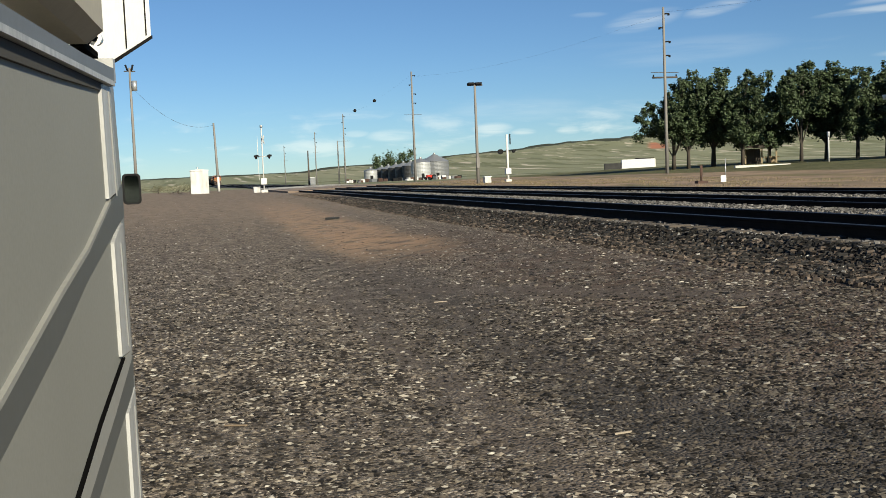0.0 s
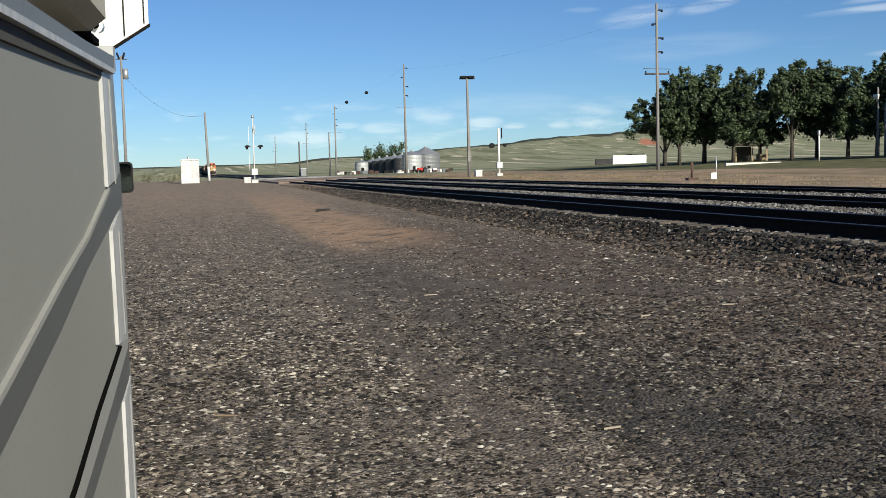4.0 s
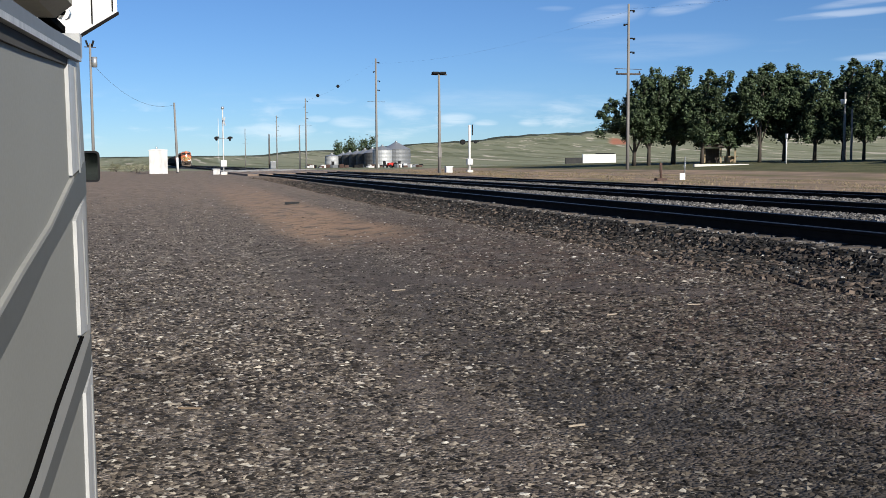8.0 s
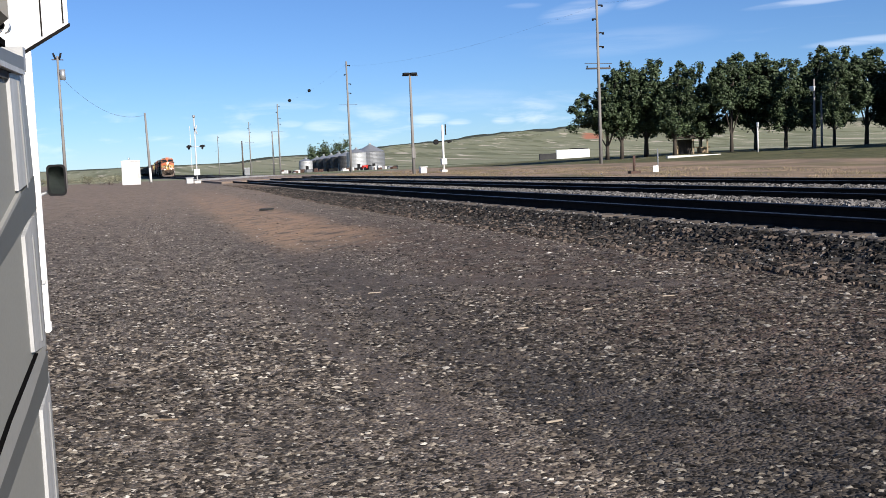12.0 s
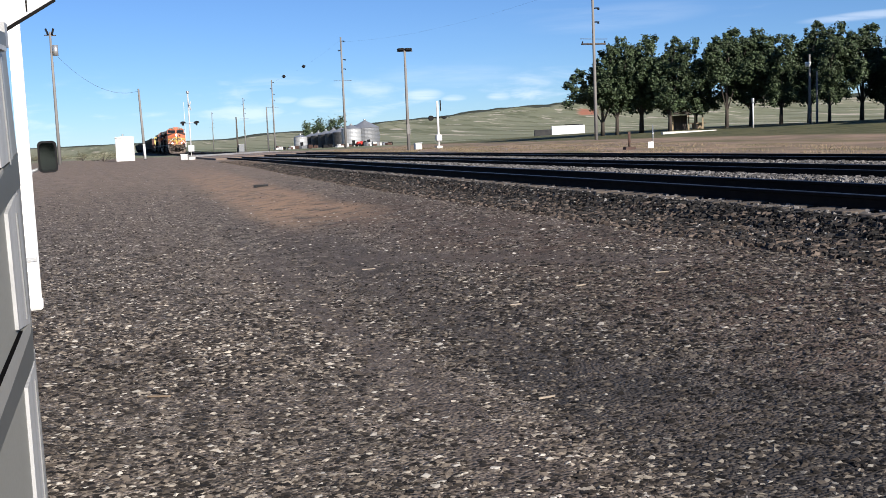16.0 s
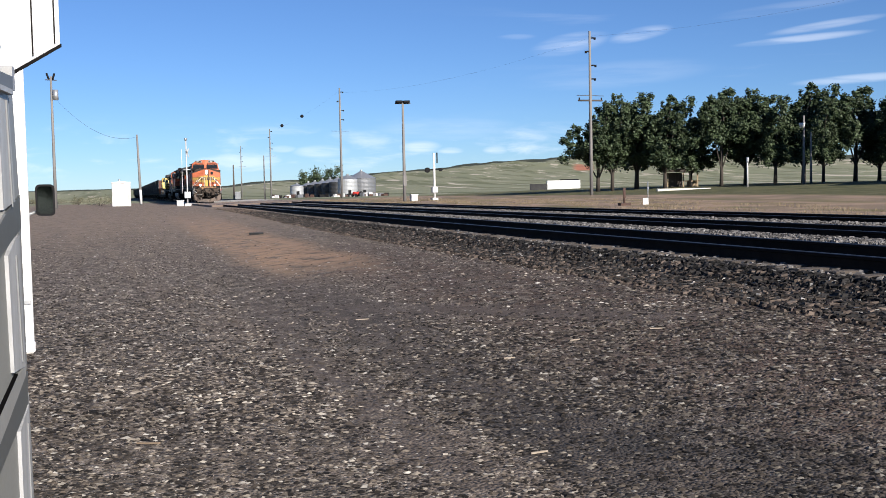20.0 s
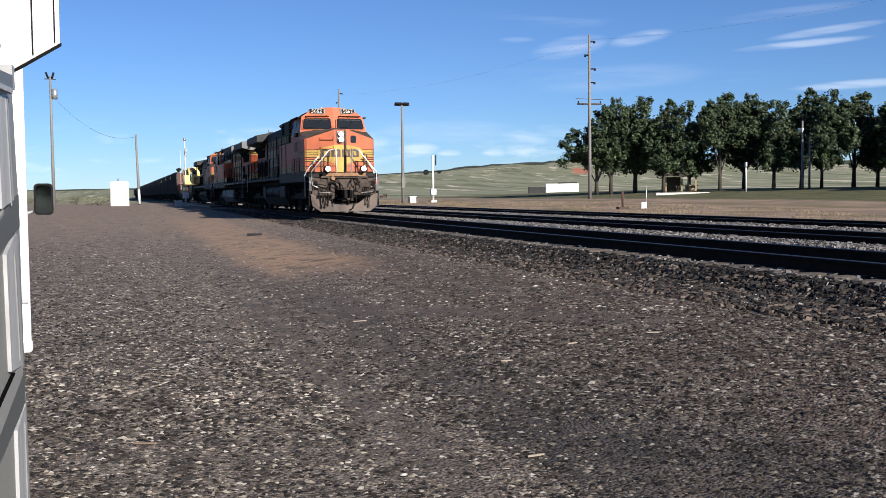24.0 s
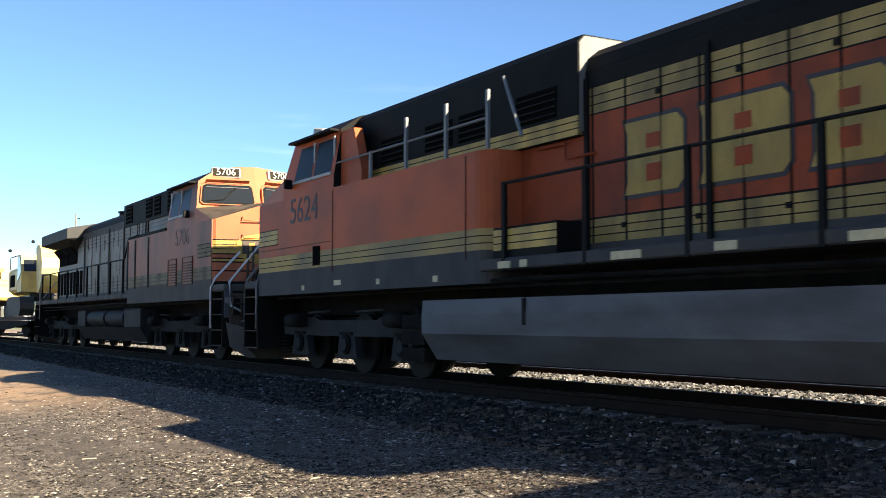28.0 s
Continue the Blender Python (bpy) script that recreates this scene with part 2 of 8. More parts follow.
# Sunlight on the end sheets is put into this paler grey.
M_sunlit_end = mat("grey end sheet paint, paler as sunlit", (0.125, 0.124, 0.122), 0.6, color2=(0.098, 0.097, 0.095), scale=2, amount=0.6, grime=(0.05, 0.046, 0.042), grime_amount=0.4)
M_glass = mat("dark cab glass", (0.012, 0.015, 0.018), 0.08, color2=(0.02, 0.02, 0.02), amount=0.2, spec=0.4)
M_vent = mat("black vent mesh", (0.004, 0.004, 0.004), 1.0, amount=0.3, spec=0.02)
M_sideglass = mat("dull dark side window glass", (0.008, 0.009, 0.011), 0.35, amount=0.3, spec=0.05)
M_greytruck = mat("dusty blue grey truck steel", (0.026, 0.0265, 0.028), 0.8, color2=(0.016, 0.016, 0.0165), scale=3, amount=0.8, grime=(0.018, 0.017, 0.016), grime_amount=0.6, spec=0.15)
M_steel = mat("worn rail head steel", (0.10, 0.098, 0.095), 0.45, 1.0, scale=8, amount=0.4)
M_wheel = mat("dark wheel steel", (0.011, 0.010, 0.009), 0.75, amount=0.6, scale=4, spec=0.15)
M_white = mat("white paint", (0.62, 0.62, 0.60), 0.5, color2=(0.5, 0.5, 0.48), scale=4, amount=0.5)
M_whitedirty = mat("weathered white sheet metal", (0.54, 0.545, 0.545), 0.6, color2=(0.45, 0.45, 0.445), scale=1.2, amount=0.7, grime=(0.22, 0.2, 0.185), grime_amount=0.5, stretch=(1, 1, 0.4))
M_reflector = mat("silvered lamp reflector", (0.82, 0.81, 0.77), 0.32, 1.0, amount=0.05)
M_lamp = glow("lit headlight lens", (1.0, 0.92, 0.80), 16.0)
M_lens = mat("unlit lamp lens", (0.22, 0.22, 0.215), 0.3, 0.2, amount=0.5, scale=30)
M_palerail = mat("pale grey grab rail paint", (0.30, 0.30, 0.29), 0.55, color2=(0.2, 0.2, 0.19), scale=12, amount=0.5)
M_redpaint = mat("red paint", (0.5, 0.03, 0.02), 0.5, amount=0.4)
M_wood = mat("weathered pole wood", (0.19, 0.182, 0.175), 0.85, color2=(0.12, 0.114, 0.108), scale=5, amount=0.8, stretch=(1, 1, 0.06), bump=0.01, bump_scale=30)
M_darkwood = mat("creosoted pole wood", (0.075, 0.06, 0.05), 0.85, color2=(0.04, 0.033, 0.03), scale=5, amount=0.8, stretch=(1, 1, 0.06), bump=0.01, bump_scale=30)
M_galv = mat("galvanised steel", (0.45, 0.46, 0.47), 0.42, 0.7, color2=(0.34, 0.35, 0.36), scale=3, amount=0.5)
M_wire = mat("weathered wire", (0.06, 0.06, 0.06), 0.6, amount=0.3)

# ---- mesh tools ----
def bm_new():
    return bmesh.new()


def box(bm, x0, x1, y0, y1, z0, z1, mi=0, bev=0.0, m=None):
    r = bmesh.ops.create_cube(bm, size=1.0)
    vs = r["verts"]
    for v in vs:
        v.co = Vector((x0 + (v.co.x + 0.5) * (x1 - x0), y0 + (v.co.y + 0.5) * (y1 - y0), z0 + (v.co.z + 0.5) * (z1 - z0)))
    fs = {f for v in vs for f in v.link_faces}
    for f in fs:
        f.material_index = mi
    if bev:
        es = {e for v in vs for e in v.link_edges}
        rb = bmesh.ops.bevel(bm, geom=list(es), offset=bev, segments=1, affect="EDGES")
        vs = list({v for f in rb["faces"] for v in f.verts} | {v for v in vs if v.is_valid})
        for f in {f for v in vs for f in v.link_faces}:
            f.material_index = mi
    if m is not None:
        bmesh.ops.transform(bm, matrix=m, verts=vs)
    return vs


def prism(bm, pts, axis, a0, a1, mi=0):
    """An outline (2D points) drawn along an axis from a0 to a1: axis x: (y, z); y: (x, z); z: (x, y)."""
    def at(p, a):
        return {"x": (a, p[0], p[1]), "y": (p[0], a, p[1]), "z": (p[0], p[1], a)}[axis]
    v0 = [bm.verts.new(at(p, a0)) for p in pts]
    v1 = [bm.verts.new(at(p, a1)) for p in pts]
    k = len(pts)
    fs = [bm.faces.new(v0), bm.faces.new(v1[::-1])]
    for i in range(k):
        fs.append(bm.faces.new((v0[i], v1[i], v1[(i + 1) % k], v0[(i + 1) % k])))
    for f in fs:
        f.material_index = mi
    bmesh.ops.recalc_face_normals(bm, faces=fs)
    return v0 + v1


def tube(bm, pts, r, seg=6, mi=0, r2=None):
    """A round bar through points, with a thickness that may taper from r to r2."""
    pts = [Vector(p) for p in pts]
    rings = []
    for i, p in enumerate(pts):
        d = (pts[min(i + 1, len(pts) - 1)] - pts[max(i - 1, 0)]).normalized()
        u = d.cross(Vector((0, 0, 1)) if abs(d.z) < 0.9 else Vector((1, 0, 0))).normalized()
        w = d.cross(u)
        rr = r if r2 is None else r + (r2 - r) * i / (len(pts) - 1)
        rings.append([bm.verts.new(p + (u * math.cos(a) + w * math.sin(a)) * rr) for a in (2 * math.pi * k / seg for k in range(seg))])
    for a, b in zip(rings, rings[1:]):
        for k in range(seg):
            f = bm.faces.new((a[k], a[(k + 1) % seg], b[(k + 1) % seg], b[k]))
            f.material_index, f.smooth = mi, seg > 5
    for ring, flip in ((rings[0], True), (rings[-1], False)):
        f = bm.faces.new(ring[::-1] if flip else ring)
        f.material_index = mi
    return [v for ring in rings for v in ring]


def mesh_of(name, bm, mats):
    me = bpy.data.meshes.new(name)
    bmesh.ops.recalc_face_normals(bm, faces=bm.faces[:])
    bm.to_mesh(me)
    bm.free()
    for m in (mats if isinstance(mats, (list, tuple)) else [mats]):
        me.materials.append(m)
    return me


def part(name, bm, mats, parent=None, label="", at=None):
    ob = new(name, mesh_of(name, bm, mats))
    if parent:
        ob.parent = parent
    if at is not None:
        ob.matrix_local = at
    if label:
        ob["label"] = label
    return ob


def empty(name, m, label, category, group="", kind=""):
    ob = new(name)
    ob.empty_display_size = 0.3
    ob.matrix_world = m
    return tagged(ob, label, category, group, kind)


def loft(bm, outline, bands):
    """One closed shell with paint bands: an outline (x, y) drawn up through bands of (z0, z1, material)."""
    zs = [b[0] for b in bands] + [bands[-1][1]]
    rows = [[bm.verts.new((x, y, z)) for x, y in outline] for z in zs]
    k = len(outline)
    fs = []
    for i, (a, b) in enumerate(zip(rows, rows[1:])):
        for j in range(k):
            f = bm.faces.new((a[j], a[(j + 1) % k], b[(j + 1) % k], b[j]))
            f.material_index = bands[i][2]
    bm.faces.new(rows[0][::-1]).material_index = bands[0][2]
    bm.faces.new(rows[-1]).material_index = bands[-1][2]


def repeat(name, mesh, parent, poses):
    """Alike pieces, each an object of its own, on one mesh."""
    out = []
    for m in poses:
        ob = new(name, mesh)
        ob.parent, ob.matrix_local = parent, m
        out.append(ob)
    return out


def block(name, x, y, z, mats, bev=0.0):
    bm = bm_new()
    box(bm, -x / 2, x / 2, -y / 2, y / 2, -z / 2, z / 2, 0, bev)
    return mesh_of(name, bm, mats)


def smooth(a, b, x):
    t = min(1.0, max(0.0, (x - a) / (b - a)))
    return t * t * (3 - 2 * t)

# ---- ground ----
TRACKS = (9.2, 13.4, 17.9)      # centre lines, along y
RAIL_Z = 0.67
HILLS = ((-60, 0.4), (-12, 0.35), (-3, 0.35), (0, 0.39), (5.4, 0.42), (6.8, 0.63), (9.5, 0.69), (14, 0.99), (16, 1.10), (18.2, 1.30), (20.3, 1.38), (23, 1.42), (26, 1.42), (34, 1.3), (45, 1.25), (60, 1.0), (120, 0.5), (180, 0.4))


def ridge(az):
    for (a, e), (b, f) in zip(HILLS, HILLS[1:]):
        if a <= az <= b:
            return e + (f - e) * (az - a) / (b - a)
    return 0.4


def ground_z(x, y):
    """The lie of the land: level by the tracks, a bank to the east, hills far off."""
    r = math.hypot(x, y)
    z = 0.29 * smooth(2.0, 6.4, x) * (1 - smooth(20, 40, abs(y) * 0.4)) + 0.5 * smooth(25, 95, y) * (1 - smooth(150, 400, r))
    z = min(z, 0.62)
    z += 1.05 * smooth(26, 75, x) * (1 - smooth(120, 260, y)) * smooth(-200, -20, y)
    if r > 350:
        az = math.degrees(math.atan2(x, y))
        top = 1.55 + 2600 * math.tan(radians(ridge(az)))
        k = noise.noise(Vector((x * 0.0016, y * 0.0016, 3.1))) * 0.5 + noise.noise(Vector((x * 0.005, y * 0.005, 1.7))) * 0.3 + noise.noise(Vector((x * 0.012, y * 0.012, 5.7))) * 0.42 + noise.noise(Vector((x * 0.03, y * 0.03, 8.7))) * 0.26
        rise = smooth(900, 2600, r)
        z += (top - 0.9) * rise * (1 + 0.35 * k * (1 - smooth(2200, 2600, r)))
        z += 0.010 * top * noise.noise(Vector((az * 1.3, 0.4, 0))) * smooth(2200, 2600, r) * (1 - smooth(2700, 3400, r))
        z -= (top - 0.9) * 0.12 * smooth(2650, 4200, r)
    return z


def build_ground():
    radii = [0.0]
    r = 0.9
    while r < 4600:
        radii.append(r)
        r *= 1.016 if 900 < r < 2750 else 1.045 if r > 6 else 1.12
    angs = []
    a = -180.0
    while a < 180 - 1e-6:
        angs.append(a)
        a += 0.5 if -12 <= a < 56 else 4.0
    verts, faces = [(0, 0, ground_z(0, 0))], []
    na = len(angs)
    for rr in radii[1:]:
        for g in angs:
            x, y = rr * math.sin(radians(g)), rr * math.cos(radians(g))
            verts.append((x, y, ground_z(x, y)))
    for j in range(na):
        faces.append((0, 1 + (j + 1) % na, 1 + j))
    for i in range(len(radii) - 2):
        for j in range(na):
            p, q = 1 + i * na + j, 1 + i * na + (j + 1) % na
            faces.append((p, q, q + na, p + na))
    me = bpy.data.meshes.new("ground")
    me.from_pydata(verts, [], faces)
    for f in me.polygons:
        f.use_smooth = True
    me.materials.append(M_ground)
    me.update()
    return tagged(new("ground", me), "bare gravel yard running out into dry grass and hills", "ground", kind="structure")


def ground_material():
    m = bpy.data.materials.new("yard gravel, dirt and prairie")
    m.use_nodes = True
    n, l = m.node_tree.nodes, m.node_tree.links
    b = n["Principled BSDF"]
    b.inputs["Roughness"].default_value = 0.95
    b.inputs["Specular IOR Level"].default_value = 0.2
    geo = n.new("ShaderNodeNewGeometry")
    sepx = n.new("ShaderNodeSeparateXYZ")
    l.new(geo.outputs["Position"], sepx.inputs[0])

    def nz_(sc, detail=4.0, kind="ShaderNodeTexNoise", stretch=None):
        t = n.new(kind)
        t.inputs["Scale"].default_value = sc
        if kind == "ShaderNodeTexNoise":
            t.inputs["Detail"].default_value = detail
        src = geo.outputs["Position"]
        if stretch:
            mm = n.new("ShaderNodeMapping")
            mm.inputs["Scale"].default_value = stretch
            l.new(src, mm.inputs["Vector"])
            src = mm.outputs["Vector"]
        l.new(src, t.inputs["Vector"])
        return t

    def rng(src, a, c, lo=0.0, hi=1.0, soft=True):
        x = n.new("ShaderNodeMapRange")
        x.interpolation_type = "SMOOTHSTEP" if soft else "LINEAR"
        for k, v in (("From Min", a), ("From Max", c), ("To Min", lo), ("To Max", hi)):
            x.inputs[k].default_value = v
        l.new(src, x.inputs["Value"])
        return x.outputs["Result"]

    def mth(op, a, c):
        x = n.new("ShaderNodeMath")
        x.operation = op
        for i, v in enumerate((a, c)):
            if isinstance(v, (int, float)):
                x.inputs[i].default_value = v
            else:
                l.new(v, x.inputs[i])
        return x.outputs[0]

    def mix_(fac, a, c, mode="MIX"):
        x = n.new("ShaderNodeMix")
        x.data_type, x.blend_type = "RGBA", mode
        for s, v in ((0, fac), (6, a), (7, c)):
            if isinstance(v, (int, float)):
                x.inputs[s].default_value = v
            elif isinstance(v, tuple):
                x.inputs[s].default_value = (*v, 1)
            else:
                l.new(v, x.inputs[s])
        return x.outputs[2]

    def rgb_(v):
        x = n.new("ShaderNodeCombineColor")
        for i in range(3):
            l.new(v, x.inputs[i])
        return x.outputs[0]

    X, Y = sepx.outputs["X"], sepx.outputs["Y"]
    # gravel: stones of many tones in dark earth
    vor = nz_(42.0, kind="ShaderNodeTexVoronoi")
    vor2 = nz_(110.0, kind="ShaderNodeTexVoronoi")
    sc1 = n.new("ShaderNodeSeparateColor")
    l.new(vor.outputs["Color"], sc1.inputs[0])
    sc2 = n.new("ShaderNodeSeparateColor")
    l.new(vor2.outputs["Color"], sc2.inputs[0])
    ramp = n.new("ShaderNodeValToRGB")
    e = ramp.color_ramp.elements
    e[0].position, e[0].color = 0.0, (0.034, 0.029, 0.025, 1)
    e[1].position, e[1].color = 1.0, (0.34, 0.31, 0.28, 1)
    for p, c in ((0.3, (0.058, 0.049, 0.041, 1)), (0.58, (0.108, 0.089, 0.074, 1)), (0.78, (0.185, 0.157, 0.131, 1)), (0.92, (0.30, 0.265, 0.22, 1))):
        x = e.new(p)
        x.color = c
    l.new(mth("ADD", mth("MULTIPLY", sc1.outputs[0], 0.6), mth("MULTIPLY", sc2.outputs[1], 0.4)), ramp.inputs["Fac"])
    gravel = mix_(rng(nz_(0.9).outputs["Fac"], 0.35, 0.7), ramp.outputs["Color"], (0.09, 0.072, 0.06))
    gravel = mix_(0.42, ramp.outputs["Color"], gravel)
    blot = nz_(4.5, 6.0, stretch=(1.0, 0.55, 1))
    gravel = mix_(1.0, gravel, rgb_(rng(blot.outputs["Fac"], 0.36, 0.64, 0.66, 1.42)), "MULTIPLY")
    clod = nz_(15.0, 3.0, stretch=(1.0, 0.5, 1))
    gravel = mix_(1.0, gravel, rgb_(rng(clod.outputs["Fac"], 0.38, 0.62, 0.68, 1.35)), "MULTIPLY")
    wob = mth("MULTIPLY", mth("SUBTRACT", nz_(0.35).outputs["Fac"], 0.5), 2.4)
    # darker wheel-worn cinder strip nearer the track, and lighter dust lanes
    wx = mth("ADD", X, mth("MULTIPLY", wob, 0.3))
    strip = mth("MULTIPLY", rng(wx, 2.0, 2.5), rng(wx, 3.7, 3.0))
    gravel = mix_(mth("MULTIPLY", strip, rng(Y, 24.0, 13.0, 0.0, 0.6)), gravel, (0.062, 0.051, 0.045))
    dark = mth("MULTIPLY", mth("MULTIPLY", rng(wx, 1.95, 2.45), rng(wx, 4.4, 3.2)), rng(Y, 10.5, 6.0))
    gravel = mix_(mth("MULTIPLY", mth("MULTIPLY", dark, 0.7), rng(nz_(1.1, 5.0).outputs["Fac"], 0.30, 0.62)), gravel, (0.030, 0.028, 0.027))
    stony = mth("MULTIPLY", mth("MULTIPLY", rng(wx, 3.2, 4.2), rng(X, 7.0, 6.4)), rng(Y, 30.0, 18.0))
    gravel = mix_(mth("MULTIPLY", stony, rng(nz_(3.2, 6.0).outputs["Fac"], 0.40, 0.60, 0.15, 0.75)), gravel, (0.085, 0.056, 0.043))
    gravel = mix_(mth("MULTIPLY", stony, rng(nz_(7.0, 5.0).outputs["Fac"], 0.52, 0.66, 0.0, 0.8)), gravel, (0.03, 0.026, 0.024))
    lane = nz_(0.5, 5.0, stretch=(1.6, 0.12, 1))
    gravel = mix_(mth("MULTIPLY", rng(lane.outputs["Fac"], 0.50, 0.64), 0.45), gravel, (0.155, 0.122, 0.098))
    # two ruts worn smooth by wheels
    bend = mth("ADD", X, mth("MULTIPLY", wob, 0.12))
    lean = mth("SUBTRACT", mth("SUBTRACT", bend, 1.62), mth("MULTIPLY", Y, 0.014))
    arc = mth("ADD", mth("SUBTRACT", bend, 3.9), mth("MULTIPLY", mth("SUBTRACT", Y, 12.2), 0.55))
    rut = mth("MAXIMUM", mth("MULTIPLY", rng(mth("ABSOLUTE", arc, 0.0), 0.55, 0.15), rng(mth("ABSOLUTE", mth("SUBTRACT", Y, 11.6), 0.0), 3.0, 1.6)), mth("MULTIPLY", rng(mth("ABSOLUTE", lean, 0.0), 0.42, 0.1), rng(Y, 18.0, 13.0)))
    rut = mth("MULTIPLY", rut, rng(nz_(1.6, 5.0).outputs["Fac"], 0.28, 0.55))
    fines = mix_(rng(nz_(60.0, 3.0).outputs["Fac"], 0.3, 0.7), (0.058, 0.047, 0.041), (0.125, 0.101, 0.086))
    gravel = mix_(mth("MULTIPLY", rut, 0.72), gravel, fines)
    # reddish sandy patch along the edge of the yard
    d = mth("ADD", mth("SUBTRACT", X, 3.7), mth("MULTIPLY", wob, 0.4))
    patch = mth("MULTIPLY", rng(mth("ABSOLUTE", d, 0.0), 1.5, 0.5), mth("MULTIPLY", rng(Y, 16.5, 24.0), rng(Y, 75.0, 45.0)))
    patch = mth("MULTIPLY", patch, rng(nz_(2.2, 6.0).outputs["Fac"], 0.25, 0.6))
    gravel = mix_(mth("MULTIPLY", patch, 0.85), gravel, (0.37, 0.235, 0.145))
    # far gravel painted paler, for sunlit stones at a low angle, plus brown dirt
    far_pale = mth("MULTIPLY", mth("MULTIPLY", rng(Y, 12.0, 58.0), 0.9), rng(nz_(2.6, 6.0, stretch=(1.0, 0.35, 1)).outputs["Fac"], 0.3, 0.7, 0.45, 1.0))
    gravel = mix_(far_pale, gravel, (0.235, 0.18, 0.14))
    # dirt bank beyond the tracks, then mown grass, then prairie
    w2 = mth("MULTIPLY", mth("SUBTRACT", nz_(0.12).outputs["Fac"], 0.5), 10.0)
    dirt = mix_(rng(nz_(0.3, 6.0).outputs["Fac"], 0.35, 0.65), (0.30, 0.215, 0.155), (0.195, 0.148, 0.108))
    dirt = mix_(rng(nz_(0.8, 6.0, stretch=(0.5, 0.12, 1)).outputs["Fac"], 0.5, 0.66, 0.0, 0.6), dirt, (0.10, 0.105, 0.04))
    col = mix_(rng(X, 19.6, 20.8), gravel, dirt)
    grass = mix_(rng(nz_(0.5, 5.0).outputs["Fac"], 0.35, 0.65), (0.072, 0.078, 0.036), (0.118, 0.11, 0.056))
    col = mix_(rng(mth("ADD", X, mth("MULTIPLY", w2, 0.35)), 40.5, 43.0), col, grass)
    slope = (1.0, 0.01, 2.0)
    prairie = mix_(rng(nz_(0.008, 6.0, stretch=slope).outputs["Fac"], 0.4, 0.6), (0.188, 0.197, 0.124), (0.232, 0.232, 0.155))
    prairie = mix_(rng(nz_(0.05, 8.0, stretch=slope).outputs["Fac"], 0.50, 0.60, 0.0, 0.85), prairie, (0.115, 0.125, 0.07))
    prairie = mix_(rng(nz_(0.06, 8.0, stretch=(1.0, 0.01, 2.6)).outputs["Fac"], 0.58, 0.65, 0.0, 0.9), prairie, (0.46, 0.41, 0.33))
    red = mth("MULTIPLY", rng(mth("ABSOLUTE", mth("SUBTRACT", mth("DIVIDE", X, Y), 0.449), 0.0), 0.014, 0.006), rng(mth("ABSOLUTE", mth("SUBTRACT", sepx.outputs["Z"], 33.0), 0.0), 9.0, 5.0))
    prairie = mix_(mth("MULTIPLY", red, rng(nz_(0.02, 6.0, stretch=slope).outputs["Fac"], 0.42, 0.55)), prairie, (0.36, 0.15, 0.09))
    dist = n.new("ShaderNodeVectorMath")
    dist.operation = "LENGTH"
    l.new(geo.outputs["Position"], dist.inputs[0])
    prairie = mix_(rng(mth("ADD", dist.outputs["Value"], mth("MULTIPLY", nz_(0.012, 6.0, stretch=(1.0, 0.02, 1.0)).outputs["Fac"], 300.0)), 2230.0, 2270.0, 0.0, 0.92), prairie, (0.032, 0.038, 0.024))
    hedge = mth("MULTIPLY", rng(mth("ABSOLUTE", mth("SUBTRACT", dist.outputs["Value"], 560.0), 0.0), 70.0, 50.0), rng(nz_(0.02, 4.0, stretch=(1.0, 0.1, 1.0)).outputs["Fac"], 0.36, 0.46))
    prairie = mix_(mth("MULTIPLY", hedge, 0.8), prairie, (0.055, 0.075, 0.03))
    far = mth("MAXIMUM", rng(mth("ADD", dist.outputs["Value"], mth("MULTIPLY", w2, 2.0)), 150.0, 175.0), rng(mth("SUBTRACT", mth("MULTIPLY", X, -1.0), w2), 9.0, 14.0))
    col = mix_(far, col, prairie)
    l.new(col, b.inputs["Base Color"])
    bn = n.new("ShaderNodeBump")
    bn.inputs["Strength"].default_value, bn.inputs["Distance"].default_value = 1.0, 0.012
    hh = mth("ADD", mth("MULTIPLY", vor.outputs["Distance"], -1.2), mth("MULTIPLY", nz_(9.0, 6.0).outputs["Fac"], 1.0))
    l.new(hh, bn.inputs["Height"])
    l.new(bn.outputs["Normal"], b.inputs["Normal"])
    return m


M_ground = ground_material()
build_ground()



